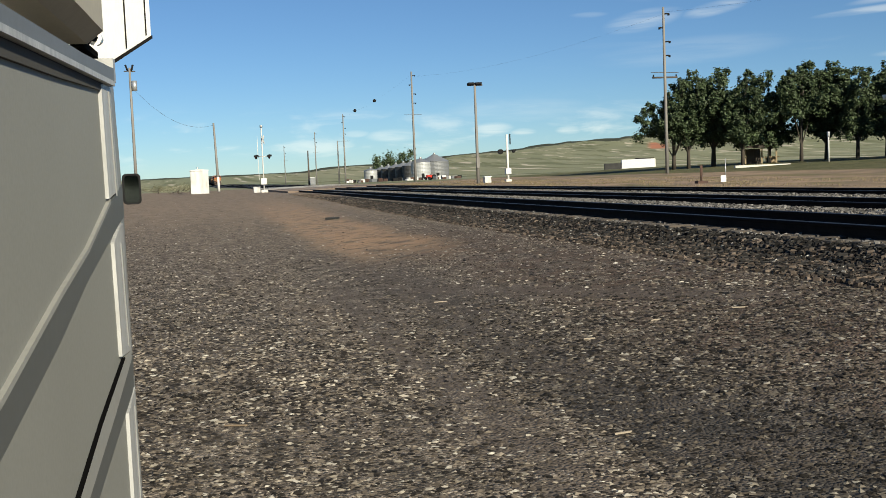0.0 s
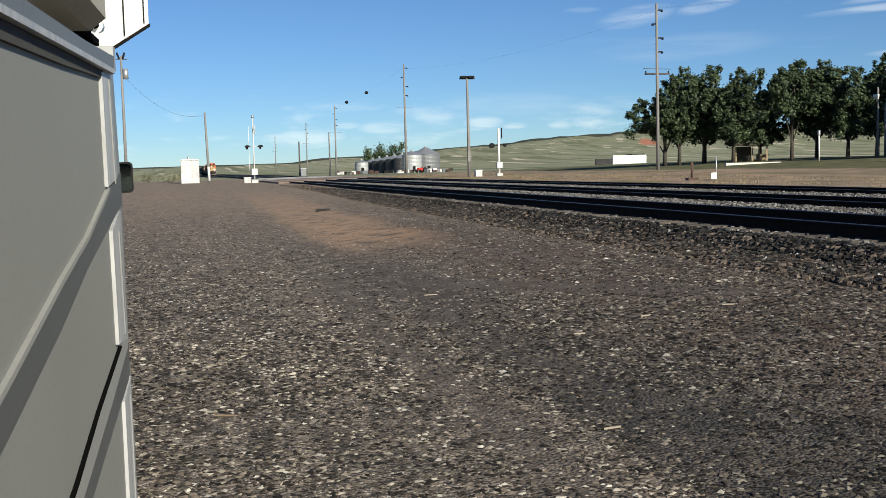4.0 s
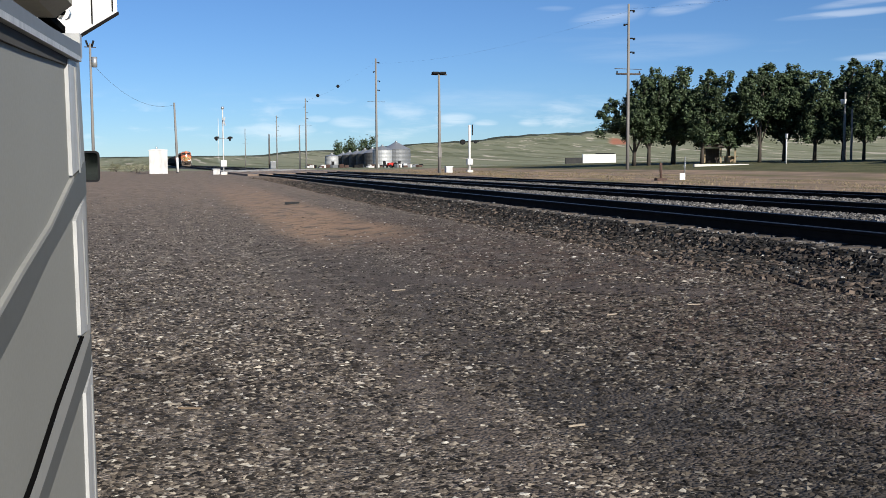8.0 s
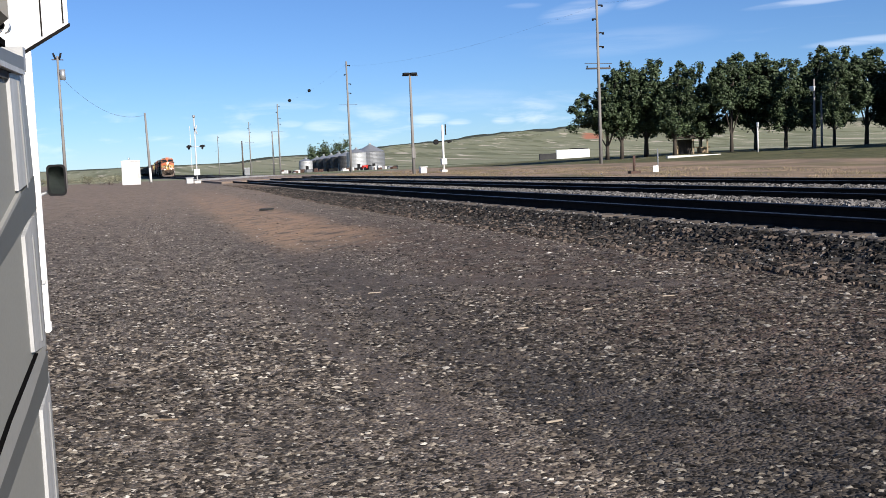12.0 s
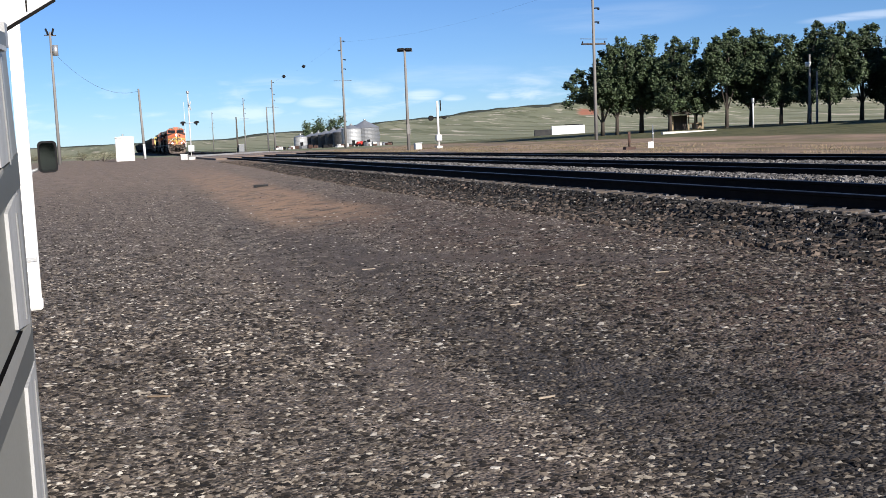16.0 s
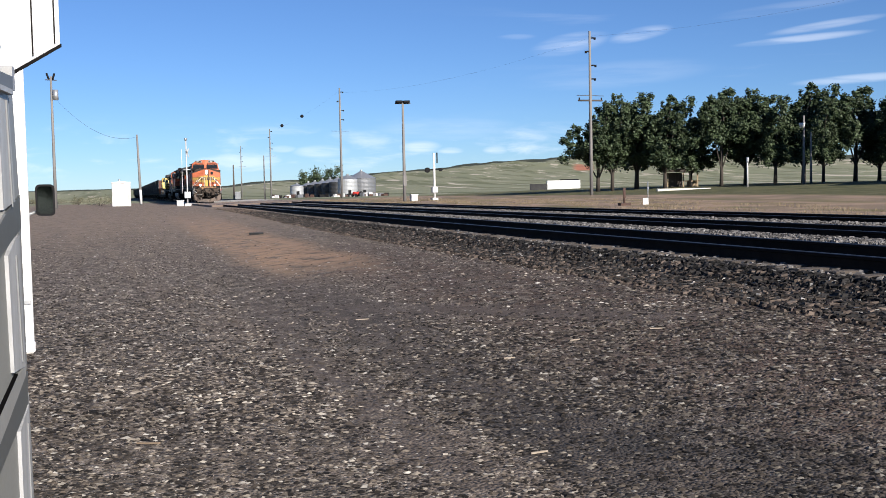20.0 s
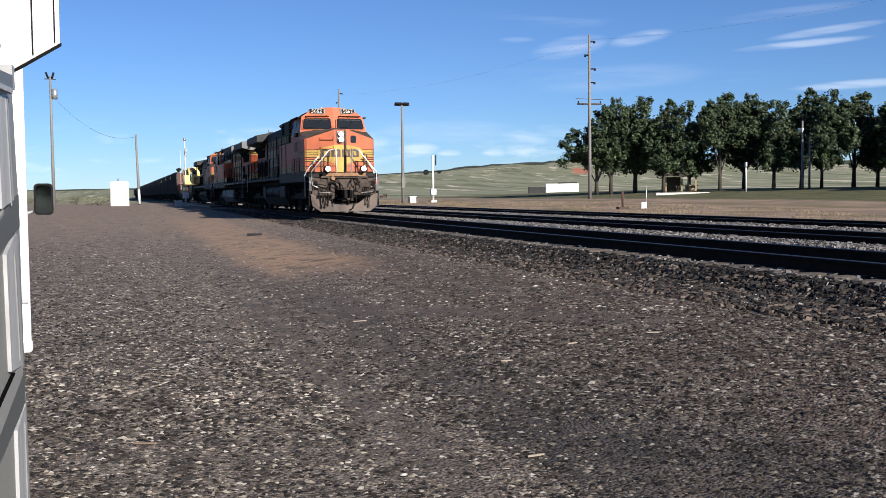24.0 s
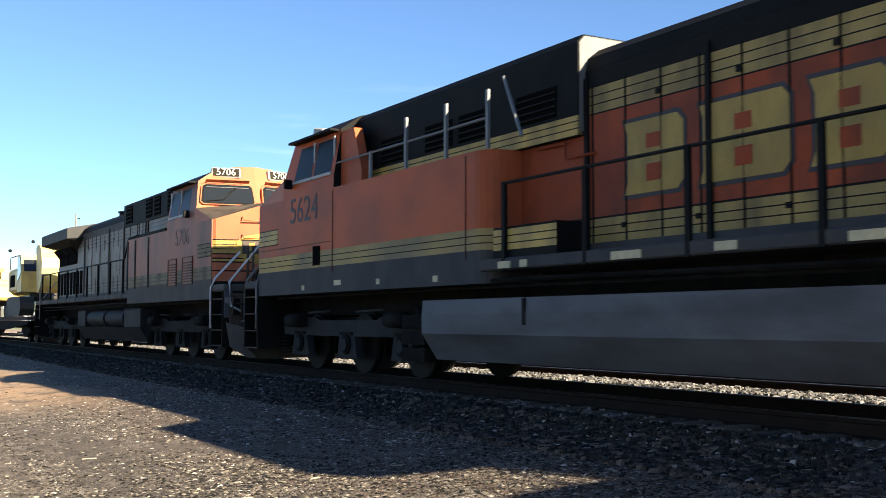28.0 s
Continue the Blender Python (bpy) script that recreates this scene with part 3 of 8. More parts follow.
def chip_material():
    """Gravel chips: mostly dark brown and grey, a few pale ones, darker where cinders are spread."""
    m = bpy.data.materials.new("loose yard gravel chips")
    m.use_nodes = True
    n, l = m.node_tree.nodes, m.node_tree.links
    b = n["Principled BSDF"]
    b.inputs["Roughness"].default_value, b.inputs["Specular IOR Level"].default_value = 0.9, 0.2
    geo = n.new("ShaderNodeNewGeometry")
    ramp = n.new("ShaderNodeValToRGB")
    e = ramp.color_ramp.elements
    e[0].position, e[0].color = 0.0, (0.009, 0.008, 0.0075, 1)
    e[1].position, e[1].color = 1.0, (0.50, 0.47, 0.42, 1)
    for p, c in ((0.4, (0.030, 0.025, 0.021, 1)), (0.56, (0.105, 0.086, 0.070, 1)), (0.78, (0.20, 0.168, 0.136, 1)), (0.92, (0.36, 0.32, 0.265, 1))):
        e.new(p).color = c
    l.new(geo.outputs["Random Per Island"], ramp.inputs["Fac"])
    t = n.new("ShaderNodeTexNoise")
    t.inputs["Scale"].default_value, t.inputs["Detail"].default_value = 0.7, 5.0
    l.new(geo.outputs["Position"], t.inputs["Vector"])
    g = n.new("ShaderNodeMapRange")
    for k, v in (("From Min", 0.3), ("From Max", 0.7), ("To Min", 0.52), ("To Max", 1.1)):
        g.inputs[k].default_value = v
    l.new(t.outputs["Fac"], g.inputs["Value"])
    x = n.new("ShaderNodeVectorMath")
    x.operation = "SCALE"
    l.new(ramp.outputs["Color"], x.inputs[0])
    sx = n.new("ShaderNodeSeparateXYZ")
    l.new(geo.outputs["Position"], sx.inputs[0])
    cinder = None
    for axis, lo, hi in (("X", 1.9, 2.6), ("X", 8.5, 6.5), ("Y", 14.0, 7.0)):
        q = n.new("ShaderNodeMapRange")
        q.interpolation_type = "SMOOTHSTEP"
        q.inputs["From Min"].default_value, q.inputs["From Max"].default_value = lo, hi
        l.new(sx.outputs[axis], q.inputs["Value"])
        if cinder is None:
            cinder = q.outputs["Result"]
        else:
            mm = n.new("ShaderNodeMath")
            mm.operation = "MULTIPLY"
            l.new(cinder, mm.inputs[0])
            l.new(q.outputs["Result"], mm.inputs[1])
            cinder = mm.outputs[0]
    # Farther chips painted brighter, for sunlit faces at a low angle, besides dust.
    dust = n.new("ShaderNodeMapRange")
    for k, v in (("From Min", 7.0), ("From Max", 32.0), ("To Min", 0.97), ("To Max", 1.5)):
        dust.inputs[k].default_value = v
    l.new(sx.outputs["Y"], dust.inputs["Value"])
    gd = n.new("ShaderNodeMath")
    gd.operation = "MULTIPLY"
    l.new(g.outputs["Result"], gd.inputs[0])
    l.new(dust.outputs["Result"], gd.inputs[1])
    dk = n.new("ShaderNodeMapRange")
    dk.inputs["To Min"].default_value, dk.inputs["To Max"].default_value = 1.0, 0.6
    l.new(cinder, dk.inputs["Value"])
    tot = n.new("ShaderNodeMath")
    tot.operation = "MULTIPLY"
    l.new(gd.outputs[0], tot.inputs[0])
    l.new(dk.outputs["Result"], tot.inputs[1])
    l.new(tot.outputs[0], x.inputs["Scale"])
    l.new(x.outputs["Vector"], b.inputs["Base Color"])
    return m


M_chip = chip_material()

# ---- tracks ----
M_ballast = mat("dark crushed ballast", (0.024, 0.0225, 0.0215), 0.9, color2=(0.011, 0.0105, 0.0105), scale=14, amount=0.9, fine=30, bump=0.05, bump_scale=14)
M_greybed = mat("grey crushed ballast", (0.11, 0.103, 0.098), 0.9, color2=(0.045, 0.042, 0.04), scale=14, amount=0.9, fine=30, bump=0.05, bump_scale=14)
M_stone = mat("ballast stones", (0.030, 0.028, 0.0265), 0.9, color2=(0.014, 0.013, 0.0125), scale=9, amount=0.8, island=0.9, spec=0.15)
M_tie = mat("weathered timber tie", (0.065, 0.052, 0.042), 0.9, color2=(0.035, 0.028, 0.024), scale=3, amount=0.8, stretch=(0.3, 2, 2), obj_random=0.35, bump=0.01)
M_railside = mat("rusty rail web", (0.022, 0.016, 0.013), 0.9, color2=(0.013, 0.010, 0.009), scale=5, amount=0.7, spec=0.06)

RAIL_OUTLINE = ((-0.075, 0.0), (0.075, 0.0), (0.075, 0.012), (0.02, 0.03), (0.012, 0.06), (0.012, 0.13), (0.037, 0.142), (0.037, 0.175), (0.028, 0.183), (-0.028, 0.183), (-0.037, 0.175), (-0.037, 0.142), (-0.012, 0.13), (-0.012, 0.06), (-0.02, 0.03), (-0.075, 0.012))


def bed_z(x, c):
    """Height of a track's ballast bed at x, for a track centred at c."""
    d = abs(x - c)
    return RAIL_Z - 0.215 - max(0.0, d - 1.42) * 0.36


def fill_z(x):
    """Height of the ballast filled in between neighbouring tracks, or a depth where there is none."""
    best = -1.0
    for mid, half in ((11.3, 0.72), (15.65, 0.95)):
        best = max(best, RAIL_Z - 0.085 - 0.4 * smooth(half - 0.3, half + 0.15, abs(x - mid)))
    return best


def build_bed():
    """One bed of ballast under all three tracks, as a strip with an uneven top."""
    xs = [6.35 + 0.16 * i for i in range(87)]
    ys = [-60.0]
    while ys[-1] < 640:
        ys.append(ys[-1] + max(0.3, abs(ys[-1]) * 0.028))
    verts, faces = [], []
    for y in ys:
        for x in xs:
            z = max(max(bed_z(x, c) for c in TRACKS), fill_z(x))
            z = max(z, ground_z(x, y) - 0.05) if 6.5 < x < 20 else ground_z(x, y) - 0.06
            k = noise.noise(Vector((x * 3.1, y * 3.1, 0))) * 0.03 + noise.noise(Vector((x * 0.7, y * 0.5, 4))) * 0.035
            verts.append((x + noise.noise(Vector((x, y * 0.8, 9))) * 0.1, y, z + k))
    w = len(xs)
    for i in range(len(ys) - 1):
        for j in range(w - 1):
            p = i * w + j
            faces.append((p, p + 1, p + 1 + w, p + w))
    me = bpy.data.meshes.new("ballast_bed")
    me.from_pydata(verts, [], faces)
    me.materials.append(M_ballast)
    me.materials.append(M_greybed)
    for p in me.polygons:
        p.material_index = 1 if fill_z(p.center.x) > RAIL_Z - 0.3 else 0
    return tagged(new("ballast_bed", me), "dark crushed stone ballast under three tracks", "ballast", kind="structure")


def build_track(c, k):
    th = empty("track_%d" % (k + 1), pose(c, 0, RAIL_Z - 0.183), "railway track of steel rails on weathered timber ties", "track", "the three tracks", "structure")
    for side in (-1, 1):
        build_rail(th, side)
    tie = block("tie", 2.6, 0.23, 0.18, M_tie, 0.012)
    rs = random.Random(40 + k)
    n = (285, 190, 150)[k]
    repeat("tie", tie, th, [pose(rs.uniform(-0.05, 0.05), -4.0 + i * 0.545 + rs.uniform(-0.03, 0.03), -0.075 + rs.uniform(-0.012, 0.012), 0, 0, rs.uniform(-1.2, 1.2)) for i in range(n)])
    return th


def build_rail(th, side):
    bm = bm_new()
    vs = prism(bm, RAIL_OUTLINE, "y", -60, 640)
    for f in bm.faces:
        if f.calc_center_median().z > 0.178:
            f.material_index = 1
    return part("rail", bm, [M_railside, M_steel], th, at=pose(side * 0.755, 0, 0))


def stones(name, count, region, size, material, label, seed):
    """Loose angular stones as one mesh. region(rng) gives x, y, z."""
    rs = np.random.RandomState(seed)
    base = np.array([(-1, -1, -.7), (1, -.8, -.8), (.9, 1, -.6), (-.8, .9, -.8), (-.6, -.7, .8), (.7, -.6, .6), (.5, .8, .9), (-.7, .6, .5)], float)
    quad = np.array([(0, 3, 2, 1), (4, 5, 6, 7), (0, 1, 5, 4), (1, 2, 6, 5), (2, 3, 7, 6), (3, 0, 4, 7)])
    P = region(rs, count)
    n = len(P)
    s = size[0] + (size[1] - size[0]) * rs.rand(n) ** 2.2
    a = rs.rand(n) * 6.283
    v = base[None] * (0.55 + 0.9 * rs.rand(n, 8, 1)) * np.stack([s * (.7 + .7 * rs.rand(n)), s * (.6 + .5 * rs.rand(n)), s * (.45 + .4 * rs.rand(n))], 1)[:, None]
    ca, sa = np.cos(a)[:, None], np.sin(a)[:, None]
    x, y = v[..., 0] * ca - v[..., 1] * sa, v[..., 0] * sa + v[..., 1] * ca
    V = np.stack([x, y, v[..., 2]], -1) * 0.5 + P[:, None]
    F = quad[None] + (np.arange(n) * 8)[:, None, None]
    me = bpy.data.meshes.new(name)
    me.from_pydata(V.reshape(-1, 3).tolist(), [], F.reshape(-1, 4).tolist())
    me.materials.append(material)
    return tagged(new(name, me), label, "stones", kind="stuff")


def crossing_road():
    """A dirt road laid slantwise across the tracks, flush with the rails, with flangeways, and a concrete apron beyond."""
    th = empty("crossing_road", pose(0, 0, 0), "packed brown dirt road crossing the tracks, with pale concrete beyond", "road", kind="structure")
    m_dirt = mat("packed brown road dirt", (0.25, 0.185, 0.14), 0.95, color2=(0.16, 0.12, 0.092), scale=0.8, amount=0.8, fine=20, bump=0.02, bump_scale=12)
    m_slab = mat("worn pale concrete", (0.46, 0.43, 0.38), 0.9, color2=(0.34, 0.31, 0.27), scale=0.5, amount=0.7, bump=0.005, bump_scale=30)
    edges = [7.2]
    for c in TRACKS:
        edges += [c - 0.86, c - 0.66, c + 0.66, c + 0.86]
    edges.append(20.6)
    for k in range(0, len(edges), 2):
        a, b = edges[k], edges[k + 1]
        for name, near, far, m in (("dirt_strip", 0.0, 25.0, m_dirt), ("concrete_panel", 25.4, 52.0, m_slab)):
            bm = bm_new()
            n = 12
            low = [(x, 91.0 + 2.2 * (x - 8.4) + near + 0.5 * noise.noise(Vector((x * 2, near, 3)))) for x in (a + (b - a) * i / n for i in range(n + 1))]
            high = [(x, 91.0 + 2.2 * (x - 8.4) + far) for x in (b, a)]
            prism(bm, low + high, "z", RAIL_Z - 0.24, RAIL_Z - 0.012)
            part(name, bm, m, th)


def shoulder(rs, count):
    y = 4 + 56 * rs.rand(count) ** 1.6
    x = 6.3 + 1.65 * rs.rand(count) ** 0.8
    z = np.array([max(bed_z(a, TRACKS[0]), ground_z(a, b)) for a, b in zip(x, y)])
    return np.stack([x, y, z + 0.012], 1)


def between(rs, count):
    y = 3 + 75 * rs.rand(count) ** 1.7
    x = rs.choice([11.25, 15.65, 19.45], count, p=[0.52, 0.34, 0.14]) + rs.uniform(-0.95, 0.9, count)
    z = np.array([max(max(bed_z(a, c) for c in TRACKS), fill_z(a) + 0.012) + (0.055 if min(abs(a - c) for c in TRACKS) < 1.33 else 0.0) for a in x])
    return np.stack([x, y, z + 0.012], 1)


def in_gauge(rs, count):
    y = 2 + 70 * rs.rand(count) ** 1.6
    c = rs.choice(TRACKS, count, p=[0.6, 0.25, 0.15])
    o = rs.uniform(-1.32, 1.32, count)
    ok = np.abs(np.abs(o) - 0.755) > 0.11
    return np.stack([c + o, y, np.full(count, RAIL_Z - 0.185) + rs.uniform(-0.02, 0.012, count)], 1)[ok]


def bank_foot(rs, count):
    y = 5 + 70 * rs.rand(count) ** 1.5
    x = 6.2 + 1.5 * rs.rand(count)
    z = np.array([max(bed_z(a, TRACKS[0]), ground_z(a, b)) for a, b in zip(x, y)])
    return np.stack([x, y, z + 0.014], 1)


M_brownstone = mat("dusty brown ballast stones", (0.095, 0.075, 0.062), 0.9, color2=(0.05, 0.04, 0.034), scale=9, amount=0.8, island=0.8, spec=0.15)
M_midstone = mat("grey ballast stones", (0.135, 0.127, 0.122), 0.9, color2=(0.07, 0.066, 0.063), scale=9, amount=0.8, island=0.8, spec=0.15)
M_pale_stone = mat("pale stray ballast stones", (0.26, 0.25, 0.235), 0.85, color2=(0.18, 0.17, 0.16), scale=9, amount=0.6, island=0.5)
build_bed()
for k, c in enumerate(TRACKS):
    build_track(c, k)
crossing_road()
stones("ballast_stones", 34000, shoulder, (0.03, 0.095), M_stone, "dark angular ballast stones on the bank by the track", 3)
stones("ballast_stones", 24000, in_gauge, (0.03, 0.085), M_midstone, "grey angular ballast stones packed between the ties", 8)
stones("ballast_stones", 15000, bank_foot, (0.03, 0.09), M_brownstone, "dusty brown ballast stones at the foot of the bank", 9)
stones("ballast_stones", 52000, between, (0.035, 0.09), M_midstone, "grey angular ballast stones between the tracks", 4)


stones("ballast_stones", 1500, shoulder, (0.03, 0.075), M_pale_stone, "pale stray stones among the dark ballast", 5)
stones("ballast_stones", 1200, between, (0.03, 0.08), M_pale_stone, "pale stray stones between the tracks", 6)


def chips(name, count, seed, label, near=4.2, least=0.008, most=0.022):
    """Loose gravel over the whole yard as one mesh of small pointed chips, as dense to the eye near and far."""
    rs = np.random.RandomState(seed)
    d = near * (75.0 / near) ** rs.rand(count)
    a = np.radians(rs.uniform(-11, 57, count))
    x, y = d * np.sin(a), d * np.cos(a)
    keep = (x < 7.0) & (x > -2.5)
    x, y, d = x[keep], y[keep], d[keep]
    thin = np.array([noise.noise(Vector((p * 0.5, q * 0.25, 7.0))) for p, q in zip(x, y)])
    sand = np.clip(1.6 - np.abs(x - 3.7 + 0.5 * thin), 0, 1) * np.clip((y - 15.5) / 6, 0, 1) * np.clip((75 - y) / 25, 0, 1)
    ruts = np.exp(-((x - 1.62 - 0.014 * y + 0.15 * thin) / 0.24) ** 2) * (y < 18) + 0.8 * np.exp(-((x - 2.75 + 0.3 * thin) / 0.5) ** 2) * (y < 20) + np.exp(-((x - 3.9 + 0.55 * (y - 12.2) + 0.2 * thin) / 0.4) ** 2) * (np.abs(y - 11.6) < 2.4)
    cinder = np.clip((x - 2.3) / 0.8, 0, 1) * np.clip((6.6 - x) / 0.6, 0, 1) * np.clip((7.5 - y) / 3, 0, 1)
    keep = rs.rand(len(x)) < (0.72 + 0.5 * thin) * (1 - 0.8 * sand) * np.clip((62 - y) / 30, 0.1, 1) * (1 - 0.72 * np.clip(ruts, 0, 1)) * (1 - 0.15 * cinder)
    x, y = x[keep], y[keep]
    z = np.array([ground_z(p, q) for p, q in zip(x, y)]) - 0.002
    n = len(x)
    s = least + most * rs.rand(n) ** 2.0
    ang = rs.rand(n)[:, None] * 6.283 + np.array([0, 1.45, 3.2, 4.75])[None] + rs.uniform(-0.35, 0.35, (n, 4))
    r = s[:, None] * rs.uniform(0.65, 1.25, (n, 4))
    V = np.empty((n, 5, 3))
    V[:, :4, 0], V[:, :4, 1] = x[:, None] + r * np.cos(ang), y[:, None] + r * np.sin(ang)
    V[:, :4, 2] = z[:, None] + s[:, None] * rs.uniform(-0.1, 0.3, (n, 4))
    V[:, 4, 0], V[:, 4, 1] = x + s * rs.uniform(-0.4, 0.4, n), y + s * rs.uniform(-0.4, 0.4, n)
    V[:, 4, 2] = z + s * rs.uniform(0.18, 0.55, n)
    F = np.array([(0, 1, 4), (1, 2, 4), (2, 3, 4), (3, 0, 4)])[None] + (np.arange(n) * 5)[:, None, None]
    me = bpy.data.meshes.new(name)
    me.from_pydata(V.reshape(-1, 3).tolist(), [], F.reshape(-1, 3).tolist())
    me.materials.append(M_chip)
    return tagged(new(name, me), label, "gravel", kind="stuff")


chips("yard_gravel", 300000, 11, "loose brown and grey gravel with pale chips over the yard")
chips("yard_stones", 100000, 12, "slightly larger loose stones scattered over the yard", 7.0, 0.012, 0.029)


# wood splinters and a scrap of rubber lying in the yard
M_splinter = mat("bleached wood splinter", (0.27, 0.225, 0.175), 0.85, color2=(0.18, 0.15, 0.115), scale=20, amount=0.6)
M_stick_tan = mat("tan bark piece", (0.17, 0.125, 0.085), 0.9, color2=(0.11, 0.082, 0.06), scale=14, amount=0.6)
M_rubber = mat("black rubber scrap", (0.012, 0.012, 0.012), 0.85, amount=0.4)
for x, y, turn, long_, m in ((2.33, 5.78, 12, 0.12, M_splinter), (2.76, 12.48, 8, 0.17, M_splinter), (3.27, 8.82, 5, 0.11, M_splinter), (4.82, 9.04, -10, 0.13, M_splinter), (0.16, 6.90, -20, 0.15, M_stick_tan), (4.04, 9.15, 20, 0.13, M_splinter)):
    st = empty("wood_splinter", pose(x, y, ground_z(x, y) + 0.004, 0, 0, turn), "bleached splinter of wood lying on the gravel", "splinter", "wood splinters in the yard")
    bm = bm_new()
    prism(bm, [(-long_ / 2, -0.006), (long_ * 0.42, -0.008), (long_ / 2, 0.0), (long_ * 0.3, 0.007), (-long_ * 0.46, 0.005)], "z", 0.0, 0.010)
    part("sliver", bm, m, st)
rb = empty("rubber_scrap", pose(4.36, 35.9, ground_z(4.36, 35.9) + 0.005, 0, 0, -8), "flat scrap of black rubber lying on sandy ground", "rubber scrap")
bm = bm_new()
prism(bm, [(-0.24, -0.20), (0.08, -0.24), (0.24, -0.1), (0.20, 0.16), (-0.10, 0.20), (-0.24, 0.08)], "z", 0.0, 0.06)
part("strip", bm, M_rubber, rb)

# ---- train ----
M_sill = mat("dirty dark grey sill paint", (0.018, 0.018, 0.0185), 0.7, color2=(0.008, 0.008, 0.008), scale=2, amount=0.7, spec=0.15, grime=(0.035, 0.032, 0.028), grime_amount=0.5, stretch=(1, 1, 0.5))
M_sill_grey = mat("dusty blue grey sill paint", (0.045, 0.046, 0.049), 0.7, color2=(0.03, 0.03, 0.032), scale=2, amount=0.7, spec=0.15, grime=(0.075, 0.066, 0.058), grime_amount=0.5, stretch=(1, 1, 0.5))
M_sill_dusty = mat("dust-covered sill paint", (0.075, 0.068, 0.062), 0.75, color2=(0.05, 0.046, 0.043), scale=2, amount=0.7, spec=0.15, grime=(0.12, 0.105, 0.09), grime_amount=0.5, stretch=(1, 1, 0.4))
M_stripe_dusty = mat("dusty yellow cab stripe paint", (0.42, 0.29, 0.095), 0.6, color2=(0.24, 0.185, 0.10), scale=0.7, amount=0.9, grime=(0.10, 0.088, 0.075), grime_amount=0.6, stretch=(1, 0.7, 0.6), spec=0.12)
M_textdark = mat("dark lettering paint", (0.018, 0.010, 0.011), 0.6, amount=0.4)
M_textfaint = mat("dust-covered lettering paint", (0.11, 0.06, 0.047), 0.6, amount=0.5)
M_emblem = mat("dark brown emblem paint", (0.040, 0.027, 0.020), 0.6, color2=(0.07, 0.045, 0.025), scale=6, amount=0.7)
M_plank = mat("rust-stained platform edge", (0.27, 0.145, 0.065), 0.8, color2=(0.16, 0.088, 0.05), scale=5, amount=0.8)
M_board = mat("black number board", (0.022, 0.018, 0.013), 0.8, amount=0.2, spec=0.1)
M_textlight = mat("white number paint", (0.50, 0.48, 0.42), 0.6, amount=0.3)
M_logoyellow = mat("faded yellow emblem paint", (0.36, 0.245, 0.07), 0.55, color2=(0.27, 0.18, 0.055), scale=2.5, amount=0.8, grime=(0.09, 0.06, 0.04), grime_amount=0.4, stretch=(1, 1.5, 0.6), spec=0.15)
M_hose = mat("black rubber hose", (0.016, 0.014, 0.012), 0.8, amount=0.3, spec=0.1)
M_greyseat = mat("cab window frame grey", (0.13, 0.13, 0.13), 0.55, amount=0.4)
M_sticker = mat("faded label", (0.5, 0.42, 0.25), 0.6, amount=0.6, scale=8)

STRIPES_LOW = ((1.72, 1.85, 4), (1.85, 1.935, 1), (1.935, 1.95, 2), (1.95, 2.035, 1), (2.035, 2.05, 2), (2.05, 2.14, 1), (2.14, 2.165, 2))
STRIPES_UP = ((3.43, 3.45, 2), (3.45, 3.55, 1), (3.55, 3.565, 2), (3.565, 3.66, 1), (3.66, 3.675, 2), (3.675, 3.77, 1), (3.77, 4.0, 2))


def banded(bm, x0, x1, y0, y1, bands):
    """A box of paint bands, one above the other, bottom first."""
    loft(bm, [(x0, y0), (x1, y0), (x1, y1), (x0, y1)], bands)


def lettering(name, text, size, material, parent, at, label):
    """Painted characters as a thin mesh."""
    cu = bpy.data.curves.new(name, "FONT")
    cu.body, cu.size, cu.extrude, cu.align_x, cu.align_y = text, size, 0.004, "CENTER", "CENTER"
    tmp = bpy.data.objects.new(name, cu)
    me = bpy.data.meshes.new_from_object(tmp)
    bpy.data.objects.remove(tmp)
    me.materials.clear()
    me.materials.append(material)
    ob = new(name, me)
    ob.parent, ob.matrix_local = parent, at
    ob["label"] = label
    return ob


SIDE_NEAR = Matrix(((0, 0, -1, 0), (-1, 0, 0, 0), (0, 1, 0, 0), (0, 0, 0, 1)))   # reads from the -x side
SIDE_FAR = Matrix(((0, 0, 1, 0), (1, 0, 0, 0), (0, 1, 0, 0), (0, 0, 0, 1)))      # reads from the +x side
FACE_FRONT = Matrix(((1, 0, 0, 0), (0, 0, -1, 0), (0, 1, 0, 0), (0, 0, 0, 1)))   # reads from the -y side


